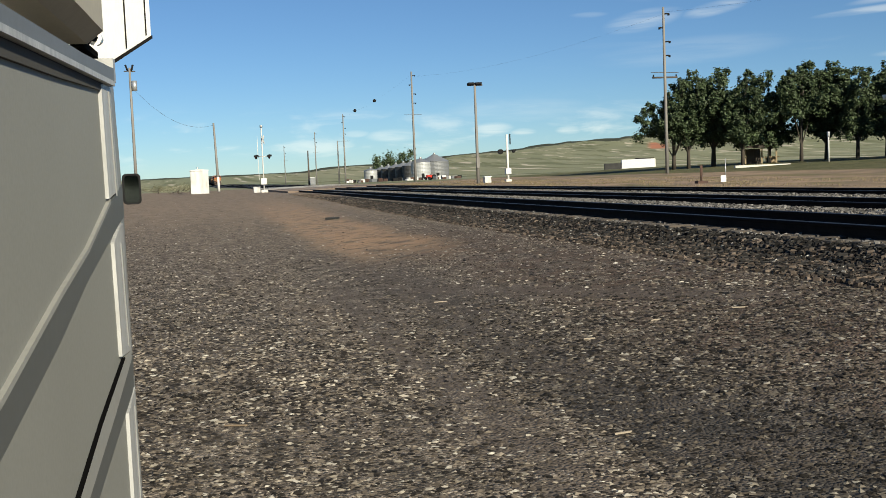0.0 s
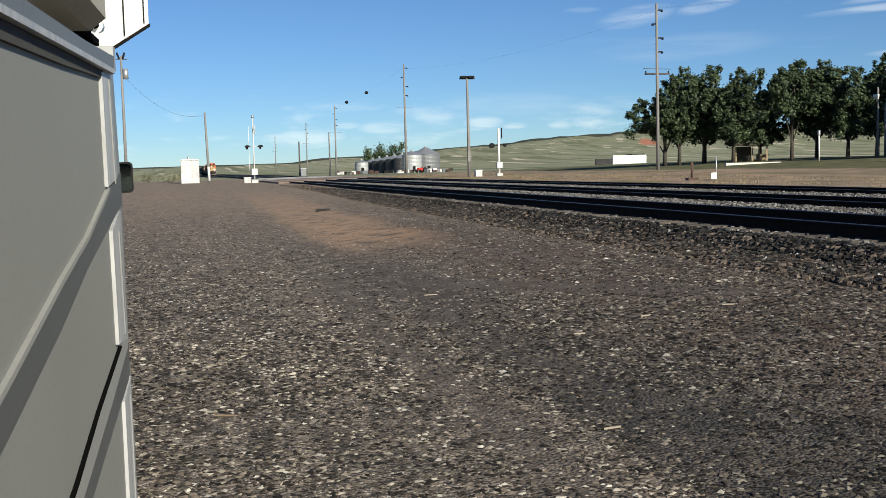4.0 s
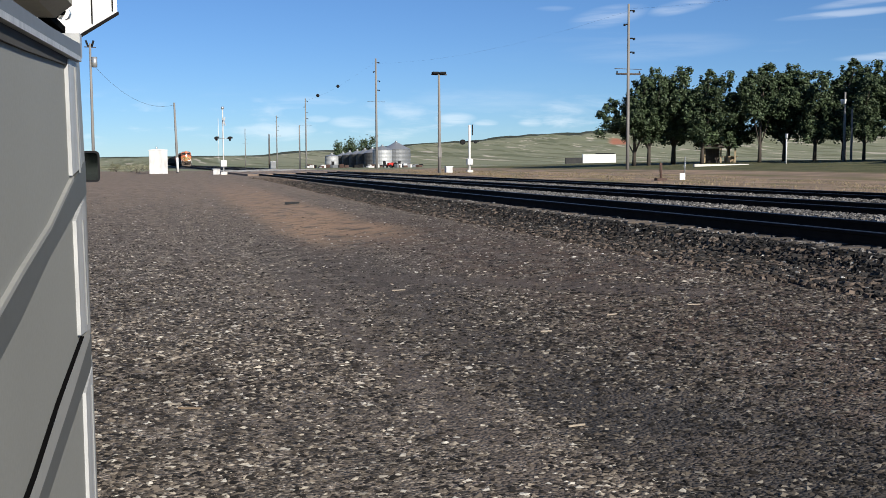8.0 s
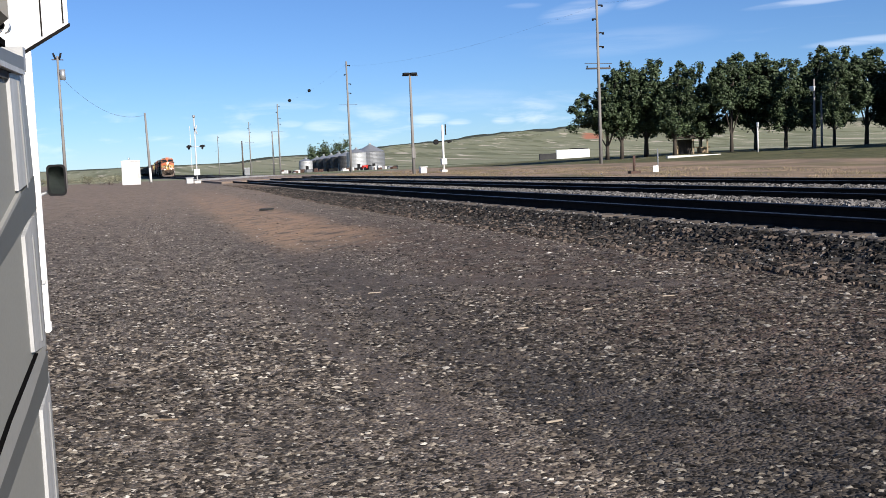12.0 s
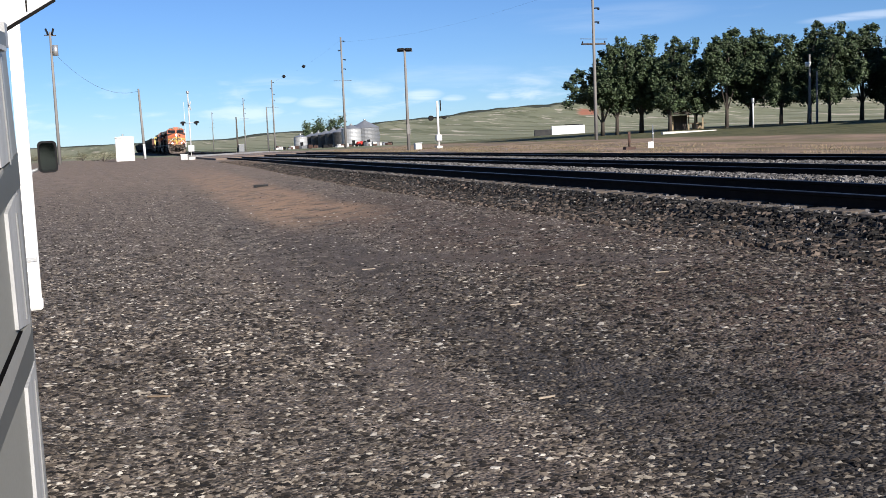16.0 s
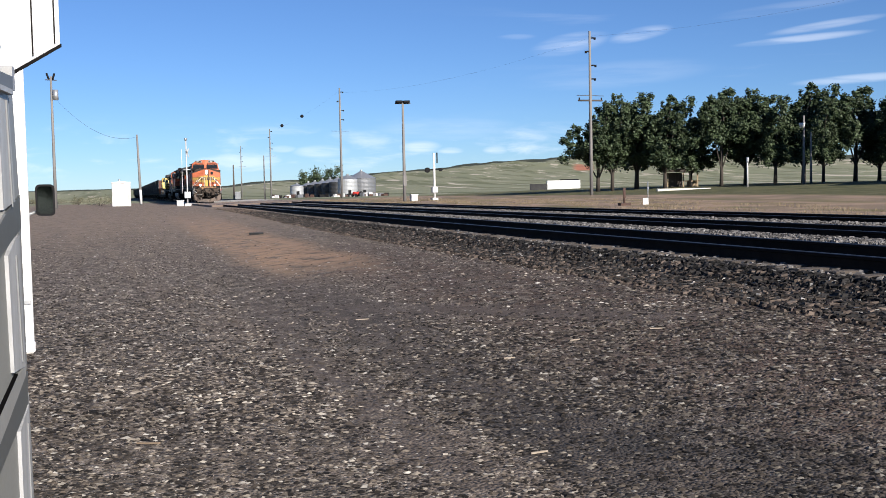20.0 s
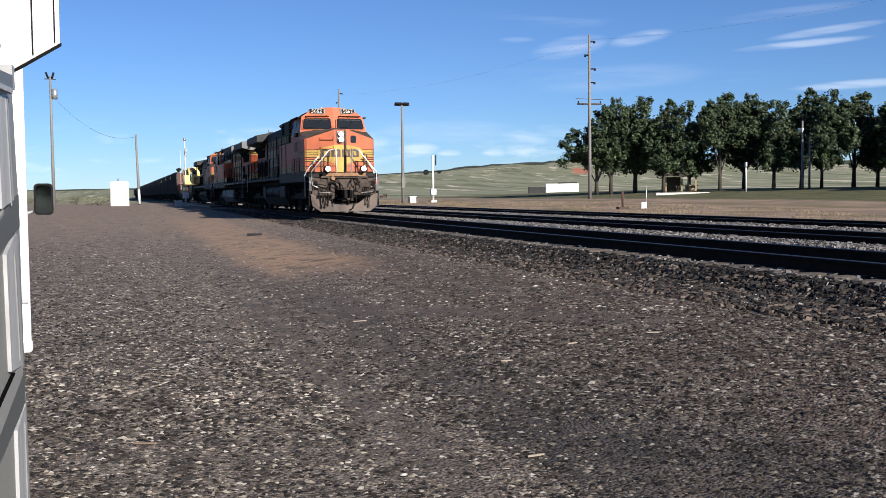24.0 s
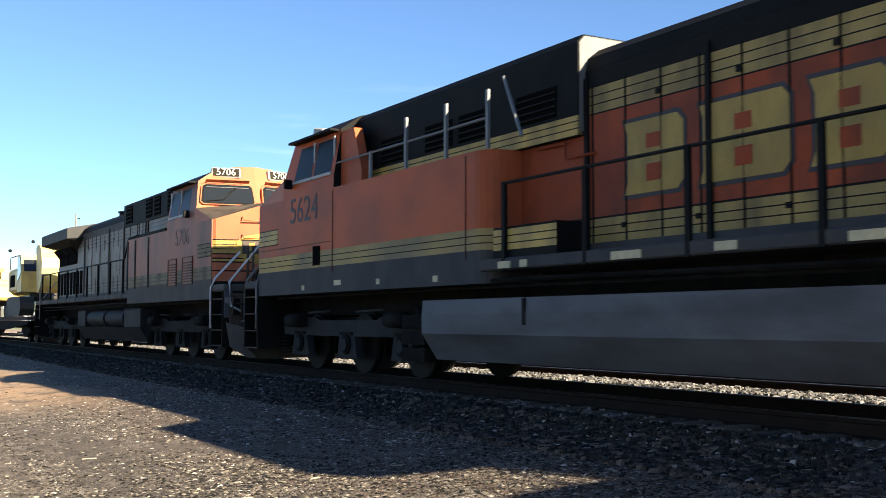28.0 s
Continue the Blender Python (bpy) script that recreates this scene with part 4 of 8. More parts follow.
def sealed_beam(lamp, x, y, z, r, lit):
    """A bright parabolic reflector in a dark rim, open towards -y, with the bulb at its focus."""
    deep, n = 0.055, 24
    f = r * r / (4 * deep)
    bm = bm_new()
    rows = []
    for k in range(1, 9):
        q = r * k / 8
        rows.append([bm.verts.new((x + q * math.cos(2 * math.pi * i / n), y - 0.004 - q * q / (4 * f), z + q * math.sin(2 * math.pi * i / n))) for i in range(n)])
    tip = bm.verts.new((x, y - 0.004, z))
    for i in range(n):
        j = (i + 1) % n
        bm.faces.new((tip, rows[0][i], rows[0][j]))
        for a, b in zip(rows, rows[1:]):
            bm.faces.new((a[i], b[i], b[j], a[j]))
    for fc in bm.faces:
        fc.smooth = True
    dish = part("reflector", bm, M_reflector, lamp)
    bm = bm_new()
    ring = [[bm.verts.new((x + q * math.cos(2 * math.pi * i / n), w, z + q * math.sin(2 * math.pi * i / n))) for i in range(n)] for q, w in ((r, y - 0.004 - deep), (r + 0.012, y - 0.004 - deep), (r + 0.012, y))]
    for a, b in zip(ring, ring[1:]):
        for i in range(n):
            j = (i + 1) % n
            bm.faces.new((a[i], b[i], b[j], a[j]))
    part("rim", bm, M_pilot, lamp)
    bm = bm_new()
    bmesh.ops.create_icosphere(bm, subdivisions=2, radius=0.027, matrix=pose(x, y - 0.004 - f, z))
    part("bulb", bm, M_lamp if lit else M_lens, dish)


def wheel_mesh(r=0.52):
    bm = bm_new()
    tube(bm, [(-0.07, 0, 0), (0.06, 0, 0)], r, 20)
    tube(bm, [(0.055, 0, 0), (0.085, 0, 0)], r + 0.03, 20)
    tube(bm, [(-0.10, 0, 0), (0.1, 0, 0)], r * 0.3, 10)
    return mesh_of("wheel", bm, M_wheel)


WHEEL = wheel_mesh()
M_rim = mat("dull amber lamp reflector", (0.36, 0.29, 0.20), 0.3, color2=(0.24, 0.19, 0.13), scale=8, amount=0.6)
M_logofaded = mat("worn pale yellow emblem paint", (0.235, 0.175, 0.085), 0.55, color2=(0.15, 0.11, 0.06), scale=2.5, amount=0.8, grime=(0.07, 0.05, 0.035), grime_amount=0.5, stretch=(1, 1.5, 0.6), spec=0.15)
SMALL_WHEEL = wheel_mesh(0.46)
WHEELS = {}      # by the name of their vehicle, to roll later


def add_wheels(th, axles, mesh=None, gauge=0.755):
    me = mesh or WHEEL
    r = 0.52 if me is WHEEL else 0.46
    for u in axles:
        for s in (-1, 1):
            w = new("wheel", me)
            w.parent, w.matrix_local = th, pose(s * gauge, u, r, 0, 0, 0 if s < 0 else 180)
            WHEELS.setdefault(th.name, []).append((w, s, u, r, gauge))


def truck_side(th, s, axles, steel, label=""):
    """Cast sideframe of a three-axle truck with arched openings, axle boxes and springs."""
    a, c = axles[0], axles[-1]
    bm = bm_new()
    x0, x1 = s * 1.02, s * 1.16
    pts = [(a - 0.80, 0.66)]
    for m in axles:
        pts += [(m - 0.30, 0.64), (m - 0.40, 0.27), (m + 0.40, 0.27), (m + 0.30, 0.64)]
    pts += [(c + 0.80, 0.66), (c + 0.82, 0.90), (c + 0.40, 0.98), (c - 0.7, 0.98), (c - 0.9, 0.92), (a + 0.9, 0.92), (a + 0.7, 0.98), (a - 0.40, 0.98), (a - 0.82, 0.90)]
    prism(bm, pts, "x", min(x0, x1), max(x0, x1))
    part("truck_sideframe", bm, steel, th, label)
    for u in axles:
        bm = bm_new()
        tube(bm, [(s * 1.15, u, 0.50), (s * 1.20, u, 0.50)], 0.17, 14)
        ab = part("axle_box", bm, M_under, th)
        bm = bm_new()
        tube(bm, [(s * 1.20, u, 0.50), (s * 1.225, u, 0.50)], 0.11, 12)
        part("bearing_cap", bm, steel, ab)
        bm = bm_new()
        box(bm, min(s * 1.16, s * 1.19), max(s * 1.16, s * 1.19), u - 0.24, u + 0.24, 0.66, 0.72, 0, 0.01)
        part("pedestal_liner", bm, M_under, th)
    for u, w in ((a - 0.62, 0.09), (c + 0.62, 0.09)):
        bm = bm_new()
        for k in range(5):
            tube(bm, [(s * 1.18, u, 0.30 + k * 0.07), (s * 1.18, u, 0.335 + k * 0.07)], w, 10)
        part("coil_spring", bm, M_under, th)
    for q in (-1.02, 1.02):
        bm = bm_new()
        tube(bm, [(s * 1.22, (a + c) / 2 + q - 0.5, 1.06), (s * 1.22, (a + c) / 2 + q + 0.5, 1.08)], 0.022, 6)
        part("brake_rod", bm, steel, th)
    for u in (a, c):
        bm = bm_new()
        tube(bm, [(s * 1.25, u - 0.32, 0.92), (s * 1.25, u + 0.32, 0.92)], 0.13, 8)
        part("brake_cylinder", bm, M_under, th)


def handrail_run(th, s, u0, u1, count, lift=False):
    bm = bm_new()
    pts = [(s * 1.46, u0, 2.69), (s * 1.46, u1, 2.69)]
    if lift:
        pts = [(s * 1.50, u0 - 1.7, 3.28), (s * 1.48, u0 - 0.55, 3.22), (s * 1.46, u0 - 0.12, 2.73)] + pts
    tube(bm, pts, 0.022, 6)
    part("handrail", bm, M_black, th)
    bm = bm_new()
    box(bm, -0.025, 0.025, -0.035, 0.035, 1.55, 2.70)
    me = mesh_of("rail_post", bm, M_black)
    for k in range(count):
        p = new("rail_post", me)
        p.parent, p.matrix_local = th, pose(s * 1.465, u0 + 0.05 + (u1 - u0 - 0.1) * k / (count - 1), 0)


def corner_steps(th, s, u0, u1, white):
    """Step well at a corner of the locomotive with four treads and two bent grab rails."""
    bm = bm_new()
    box(bm, min(s * 0.75, s * 0.8), max(s * 0.75, s * 0.8), u0, u1, 0.42, 1.555)
    part("step_back", bm, M_under, th)
    for a in (u0, u1 - 0.05):
        bm = bm_new()
        box(bm, min(s * 0.8, s * 1.5), max(s * 0.8, s * 1.5), a, a + 0.05, 0.35, 1.555)
        part("step_side", bm, M_under, th)
    for k in range(4):
        bm = bm_new()
        box(bm, min(s * 0.95, s * 1.5), max(s * 0.95, s * 1.5), u0 + 0.05, u1 - 0.05, 0.36 + k * 0.34, 0.385 + k * 0.34)
        part("step_tread", bm, M_pilot, th)
    return None


def bent_rail(th, pts, r, material, name="grab_rail"):
    bm = bm_new()
    tube(bm, pts, r, 6)
    part(name, bm, material, th)


END_X = [-0.95] + [-0.95 + 0.95 * (1 - math.cos(math.pi / 2 * k / 8)) if k else -0.949 for k in range(9)][1:]
END_Y = [20.2] + [20.2 + 0.64 * math.sin(math.pi / 2 * k / 8) for k in range(1, 9)]
END_X, END_Y = END_X + [-x for x in END_X[-2::-1]], END_Y + END_Y[-2::-1]     # plan of the rounded hood end


def nose_patch(name, parent, pts, s, off, material):
    """A thin painted plate that follows the bent nose; points are (distance from the centre line, height) on side s."""
    bm = bm_new()
    prism(bm, pts, "y", -0.004, 0.004)
    bmesh.ops.bisect_plane(bm, geom=bm.verts[:] + bm.edges[:] + bm.faces[:], plane_co=(0.30, 0, 0), plane_no=(1, 0, 0))
    for v in bm.verts:
        v.co.y += -0.36 - off + max(0.0, v.co.x - 0.30) * 0.30 / 1.12
        v.co.x *= s
    return part(name, bm, material, parent)


def locomotive(number, label, paint, yellow, older, hood, hood_yellow, sill):
    """A wide-nosed six-axle diesel locomotive. Local y runs from the nose backwards, z from the rail head."""
    th = empty("locomotive", pose(0, 0, 0), label, "locomotive", "locomotives of the train")
    body = [paint, yellow, M_black, M_glass, sill, M_vent]
    line = M_sill_dusty if number == "5706" else M_black      # thin lines between the stripes
    # frame and deck
    bm = bm_new()
    box(bm, -1.488, 1.488, -0.85, 22.05, 1.56, 1.716, 0, 0.02)
    part("deck_sill", bm, sill, th)
    bm = bm_new()
    box(bm, -0.62, 0.62, -0.8, 22.0, 1.02, 1.555)
    part("centre_sill", bm, M_under, th)
    bm = bm_new()
    for s in (-1, 1):
        tube(bm, [(s * 1.38, 0.6, 1.44), (s * 1.38, 5, 1.40), (s * 1.38, 9, 1.44), (s * 1.38, 14, 1.40), (s * 1.38, 21, 1.45)], 0.03, 5)
        tube(bm, [(s * 1.30, 0.6, 1.34), (s * 1.30, 7, 1.36), (s * 1.30, 21, 1.33)], 0.022, 5)
    part("air_pipe", bm, M_under, th)
    # wide cab body below the windows
    bm = bm_new()
    ub = 8.45 if older else 7.5
    low = [(1.40, 1.72, 4), *STRIPES_LOW, (2.165, 3.20, 0)]
    rr = 0.30 if older else 0.06
    arc = [(1.5 - rr + rr * math.cos(g), ub - rr + rr * math.sin(g)) for g in (math.pi / 2 * k / 5 for k in range(6))]
    loft(bm, [(-1.5, 0.0), (1.5, 0.0), *arc, *[(-x, y) for x, y in arc[::-1]]], [(a, b, 0 if (c == 2 and a > 2.1) else c) for a, b, c in low])
    part("cab_body", bm, [paint, M_stripe_dusty if older else yellow, line, *body[3:]], th)
    # upper nose stripe group on the sides
    for s in (-1, 1):
        bm = bm_new()
        banded(bm, min(s * 1.5, s * 1.506), max(s * 1.5, s * 1.506), 0.02, 1.0, ((2.36, 2.38, 2), (2.38, 2.46, 1), (2.46, 2.475, 2), (2.475, 2.56, 1), (2.56, 2.575, 2), (2.575, 2.65, 1), (2.65, 2.67, 2)))
        part("nose_stripe", bm, body, th)
    # nose: two raked facets meeting at the centre line
    bm = bm_new()
    pl = [(-1.5, 0.02), (-1.42, -0.06), (-0.30, -0.36), (0.30, -0.36), (1.42, -0.06), (1.5, 0.02)]
    top = {-1.5: 3.20, -1.42: 3.21, -0.30: 3.58, 0.30: 3.58, 1.42: 3.21, 1.5: 3.20}
    bands = [(1.72, 1.80, 2), (1.80, 2.02, 0), (2.02, 2.05, 2), (2.05, 2.22, 0), (2.22, 2.25, 2), (2.25, 2.30, 1), (2.30, 2.33, 2), (2.33, 2.40, 0), (2.40, 2.43, 2), (2.43, 2.52, 1), (2.52, 2.535, 2), (2.535, 2.62, 1), (2.62, 2.635, 2), (2.635, 2.72, 1), (2.72, 2.745, 2), (2.745, 9.0, 0)]
    rows = []
    for z in [b[0] for b in bands] + [None]:
        rows.append([bm.verts.new((x, y, top[x] if z is None else z)) for x, y in pl])
    for i, (a, b) in enumerate(zip(rows, rows[1:])):
        for j in range(len(pl) - 1):
            f = bm.faces.new((a[j], a[j + 1], b[j + 1], b[j]))
            f.material_index = bands[i][2]
    back = [bm.verts.new((-1.5, 1.25, 3.56)), bm.verts.new((0, 1.05, 3.74)), bm.verts.new((1.5, 1.25, 3.56))]
    t = rows[-1]
    for vs in ((t[0], t[1], t[2], back[1], back[0]), (t[2], t[3], back[1]), (t[3], t[4], t[5], back[2], back[1])):
        f = bm.faces.new(vs)
        f.material_index = 5
    for s, k, q in ((-1, 0, 0), (1, -1, 2)):
        lo = bm.verts.new((s * 1.5, 1.25, 3.19))
        l2 = bm.verts.new((s * 1.5, 0.02, 3.19))
        bm.faces.new((t[k], l2, lo, back[q]))
    part("nose", bm, [M_nose, M_yellow, *body[2:5], M_pilot], th)
    # yellow shield behind the emblem, and the emblem as four plain blocks
    for s in (-1, 1):
        nose_patch("nose_shield", th, [(0.0, 1.78), (0.22, 1.78), (0.26, 2.14), (0.60, 2.22), (0.95, 2.36), (0.98, 2.70), (0.80, 2.82), (0.30, 2.92), (0.0, 2.93)], s, 0.010, M_yellow)
    for x0, x1 in ((-0.86, -0.46), (-0.42, -0.03), (0.03, 0.38), (0.42, 0.79)):
        s, a, b = (-1, -x1, -x0) if x0 < 0 else (1, x0, x1)
        blk = nose_patch("emblem_block", th, [(a, 2.42), (b, 2.42), (b, 2.74), (a, 2.74)], s, 0.020, M_emblem)
        c = (a + b) / 2
        nose_patch("emblem_slot", blk, [(c - 0.05, 2.50), (c + 0.07, 2.48), (c + 0.05, 2.66), (c - 0.07, 2.68)], s, 0.026, M_yellow)
    # centre post with the pair of headlights
    bm = bm_new()
    box(bm, -0.17, 0.13, -0.42, -0.34, 3.02, 3.52, 0, 0.02)
    part("headlight_box", bm, M_palerail, th)
    for z in (3.16, 3.39):
        bm = bm_new()
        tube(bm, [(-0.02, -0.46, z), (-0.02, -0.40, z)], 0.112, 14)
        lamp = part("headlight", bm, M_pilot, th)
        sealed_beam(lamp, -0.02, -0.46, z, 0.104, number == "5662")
    bm = bm_new()
    box(bm, 0.14, 0.22, -0.43, -0.36, 1.72, 3.54)
    box(bm, -0.24, -0.20, -0.40, -0.36, 1.72, 2.3)
    part("door_post", bm, M_pilot if not older else M_black, th)
    bm = bm_new()
    prism(bm, [(-0.11, 3.02), (0.11, 3.02), (0.13, 3.08), (0.13, 3.26), (0.09, 3.33), (-0.09, 3.33), (-0.13, 3.26), (-0.13, 3.08)], "y", -0.012, 0.012)
    bmesh.ops.transform(bm, matrix=Matrix.Translation((0.55, -0.305, 0)) @ Matrix.Rotation(0.26, 4, "Z"), verts=bm.verts[:])
    part("nose_window", bm, M_glass, th)
    for z in (3.20, 2.80):
        bent_rail(th, [(-0.86, -0.24, z + 0.06), (-0.86, -0.30, z - 0.03), (-0.32, -0.44, z - 0.03), (-0.32, -0.38, z + 0.06)], 0.015, M_nose)
    # cab top with windshields, its face bent at the centre line like the nose
    bm = bm_new()
    ring = [(-1.5, 3.19), (-1.5, 3.40), (-1.36, 4.24), (-0.98, 4.50), (-0.45, 4.64), (0.0, 4.66), (0.45, 4.64), (0.98, 4.50), (1.36, 4.24), (1.5, 3.40), (1.5, 3.19)]
    yf = {3.19: 1.15, 3.40: 1.18, 4.24: 1.52, 4.50: 1.62, 4.64: 1.70, 4.66: 1.71}
    a = [bm.verts.new((x, yf[z] - 0.26 * (1 - abs(x) / 1.5), z)) for x, z in ring]
    b = [bm.verts.new((x, 3.55, z)) for x, z in ring]
    foot = bm.verts.new((0, 0.89, 3.19))
    bm.faces.new((*a[:6], foot)).material_index = 0
    bm.faces.new((*a[5:], foot)).material_index = 0
    bm.faces.new(b).material_index = 2
    for i in range(len(ring) - 1):
        f = bm.faces.new((a[i], b[i], b[i + 1], a[i + 1]))
        f.material_index = 1 if i in (0, 1, 8, 9) else 2
    part("cab_top", bm, [M_nose, paint, *body[2:]], th)
    for s in (-1, 1):
        tilt = Matrix.Translation((s * 0.72, 1.235, 3.91)) @ Matrix.Rotation(s * 0.17, 4, "Z") @ Matrix.Rotation(-0.37, 4, "X")
        bm = bm_new()
        prism(bm, [(-0.66, -0.21), (-0.59, -0.28), (0.59, -0.28), (0.66, -0.21), (0.61, 0.21), (0.54, 0.27), (-0.54, 0.27), (-0.61, 0.21)], "y", -0.035, 0.05)
        fr = part("windshield_frame", bm, M_nose, th, at=tilt)
        bm = bm_new()
        prism(bm, [(-0.63, -0.20), (-0.56, -0.26), (0.56, -0.26), (0.63, -0.20), (0.58, 0.20), (0.51, 0.25), (-0.51, 0.25), (-0.58, 0.20)], "y", -0.045, 0.0)
        part("gasket", bm, M_black, fr)
        bm = bm_new()
        prism(bm, [(-0.59, -0.18), (-0.53, -0.23), (0.53, -0.23), (0.59, -0.18), (0.545, 0.18), (0.48, 0.22), (-0.48, 0.22), (-0.545, 0.18)], "y", -0.05, -0.01)
        part("windshield", bm, M_glass, fr)
        bm = bm_new()
        tube(bm, [(-0.50, -0.075, -0.21), (-0.1, -0.075, -0.16), (0.12, -0.07, 0.08)], 0.010, 5)
        tube(bm, [(0.0, -0.07, 0.02), (0.2, -0.075, 0.14)], 0.010, 5)
        part("wiper", bm, M_black, fr)
        bm = bm_new()
        tube(bm, [(-0.50, -0.06, 0.17), (0.50, -0.06, 0.17)], 0.009, 5)
        part("washer_rail", bm, M_greyseat, fr)
        bm = bm_new()
        box(bm, -0.52, 0.52, -0.17, -0.02, 0.315, 0.327)
        part("sun_visor", bm, M_nose, fr)
        for k in (-0.42, 0.0, 0.42):
            bm = bm_new()
            tube(bm, [(k, -0.17, 0.32), (k, 0.04, 0.42)], 0.012, 5)
            part("visor_stay", bm, M_black, fr)
        bm = bm_new()
        box(bm, -0.35, 0.35, -0.06, 0.25, -0.125, 0.125, 0, 0.03)
        nb = part("number_board", bm, M_palerail, th, at=pose(s * 0.68, 1.50, 4.47, -10, 0, 15 * s))
        bm = bm_new()
        box(bm, -0.31, 0.31, -0.066, -0.05, -0.095, 0.095)
        part("board_face", bm, M_board, nb)
        lettering("board_number", number, 0.235, M_textlight, nb, pose(0, -0.07, 0) @ FACE_FRONT, "white road number")
    # side windows of the cab
    for s in (-1, 1):
        bm = bm_new()
        q = lambda z: s * (1.5 - (z - 3.40) * 0.14 / 0.84 + 0.004)
        for u0, u1 in ((1.75, 2.55), (2.65, 3.40)):
            vs = [bm.verts.new((q(z), u + (0.12 if u == u0 and u0 < 2 and z > 3.7 else 0), z)) for u, z in ((u0, 3.50), (u1, 3.50), (u1, 4.10), (u0, 4.10))]
            bm.faces.new(vs)
            box(bm, min(q(3.48), q(3.48) + s * 0.02), max(q(3.48), q(3.48) + s * 0.02), u0 - 0.04, u1 + 0.04, 3.44, 3.49, 1)
            box(bm, min(q(3.9), q(3.9) + s * 0.02), max(q(3.9), q(3.9) + s * 0.02), u1, u1 + 0.05, 3.44, 4.12, 1)
        part("side_window", bm, [M_sideglass, M_palerail], th)
        bm = bm_new()
        box(bm, min(s * 1.5, s * 1.66), max(s * 1.5, s * 1.66), 1.66, 1.72, 3.36, 3.54, 0, 0.02)
        part("wing_mirror", bm, M_black, th)
        bm = bm_new()
        box(bm, min(s * 1.36, s * 1.55), max(s * 1.36, s * 1.55), 1.6, 3.5, 4.20, 4.24)
        part("drip_edge", bm, M_black, th)
        m = (SIDE_NEAR if s < 0 else SIDE_FAR)
        lettering("side_number", number, 0.66 if older else 0.58, M_textfaint if number == "5706" else M_textdark, th, pose(s * 1.503, 2.25, 2.92) @ m, "large dark road number on the cab side")
    # equipment cab behind the crew cab
    ue = 10.05 if not older else 9.85
    bm = bm_new()
    wv = 0.99 if not older else 1.06
    knee, top_ = ((4.45, 0.72) if not older else (4.38, 0.97))
    tz = 4.53 if not older else 4.48
    z0_ = 3.20 if older else 3.775
    prism(bm, [(-wv, z0_), (-wv, knee), (-top_, tz), (top_, tz), (wv, knee), (wv, z0_)], "y", 3.55, ue, 2)
    part("equipment_cab", bm, [*body[:2], M_black, *body[3:]], th)
    # bulkhead facing the sun, coloured paler than the cab
    bm = bm_new()
    prism(bm, [(-wv + 0.02, z0_ + 0.05), (-wv + 0.02, knee - 0.01), (-top_ + 0.01, tz - 0.02), (top_ - 0.01, tz - 0.02), (wv - 0.02, knee - 0.01), (wv - 0.02, z0_ + 0.05)], "y", ue, ue + 0.012)
    part("cab_bulkhead", bm, M_sunlit_end, th)
    for s in (-1, 1):
        for u0, u1 in (((4.5, 5.3), (6.0, 6.6), (6.85, 7.5), (9.0, 9.75)) if not older else ((4.5, 5.4), (6.0, 6.8), (7.0, 7.8), (8.5, 9.4))):
            bm = bm_new()
            box(bm, min(s * wv, s * (wv + 0.012)), max(s * wv, s * (wv + 0.012)), u0, u1, 3.50 if older else 3.86, 3.9 if older else 4.38)
            ai = part("air_intake", bm, M_vent, th)
            repeat("slat", block("slat", 0.03, u1 - u0, 0.02, M_black), ai, [pose(s * (wv + 0.015), (u0 + u1) / 2, (3.55 if older else 3.95) + k * (0.09 if older else 0.12)) for k in range(4)])
        if older:
            bm = bm_new()
            for z0, z1, mi in ((3.205, 3.28, 1), (3.28, 3.295, 2), (3.295, 3.37, 1), (3.37, 3.385, 2), (3.385, 3.45, 1)):
                box(bm, min(s * 1.0, s * (wv + 0.008)), max(s * 1.0, s * (wv + 0.008)), 3.6, ue, z0, z1, mi)
            part("side_stripe", bm, body, th)
            bm = bm_new()
            tube(bm, [(s * 1.46, 3.6, 3.62), (s * 1.46, 8.4, 3.62)], 0.018, 5)
            for u in (4.9, 6.1, 7.3, 8.4):
                box(bm, min(s * 1.44, s * 1.48), max(s * 1.44, s * 1.48), u - 0.03, u + 0.03, 3.2, 4.0 if u > 5 else 3.65)
            tube(bm, [(s * 1.46, 9.2, 3.25), (s * 1.2, 8.4, 4.2)], 0.025, 5)
            part("roof_rail", bm, M_greyseat, th)
            bm = bm_new()
            prism(bm, [(3.55, 3.2), (4.35, 3.2), (4.35, 3.45), (4.05, 4.18), (3.55, 4.18)], "x", min(s * 1.2, s * 1.36), max(s * 1.2, s * 1.36))
            part("cab_corner", bm, M_orange, th)
        else:
            bm = bm_new()
            box(bm, min(s * 0.96, s * 1.5), max(s * 0.96, s * 1.5), 3.75, ub, 3.203, 3.285, 0, 0.02)
            part("ledge", bm, M_black, th)
            repeat("stripe_clip", block("stripe_clip", 0.05, 0.035, 0.36, M_black), th, [pose(s * 0.955, u, 3.61) for u in (5.3, 7.35, 7.6)])
            for u0, u1 in ((2.65, 3.35), (1.35, 2.16)):
                bm = bm_new()
                box(bm, min(s * 1.5, s * 1.508), max(s * 1.5, s * 1.508), u0, u1, 1.78, 2.43, 0)
                lv = part("louvre", bm, paint, th)
                repeat("slat", block("slat", 0.03, u1 - u0 - 0.10, 0.028, M_dark_orange), lv, [pose(s * 1.51, (u0 + u1) / 2, 1.85 + k * 0.064) for k in range(8)])
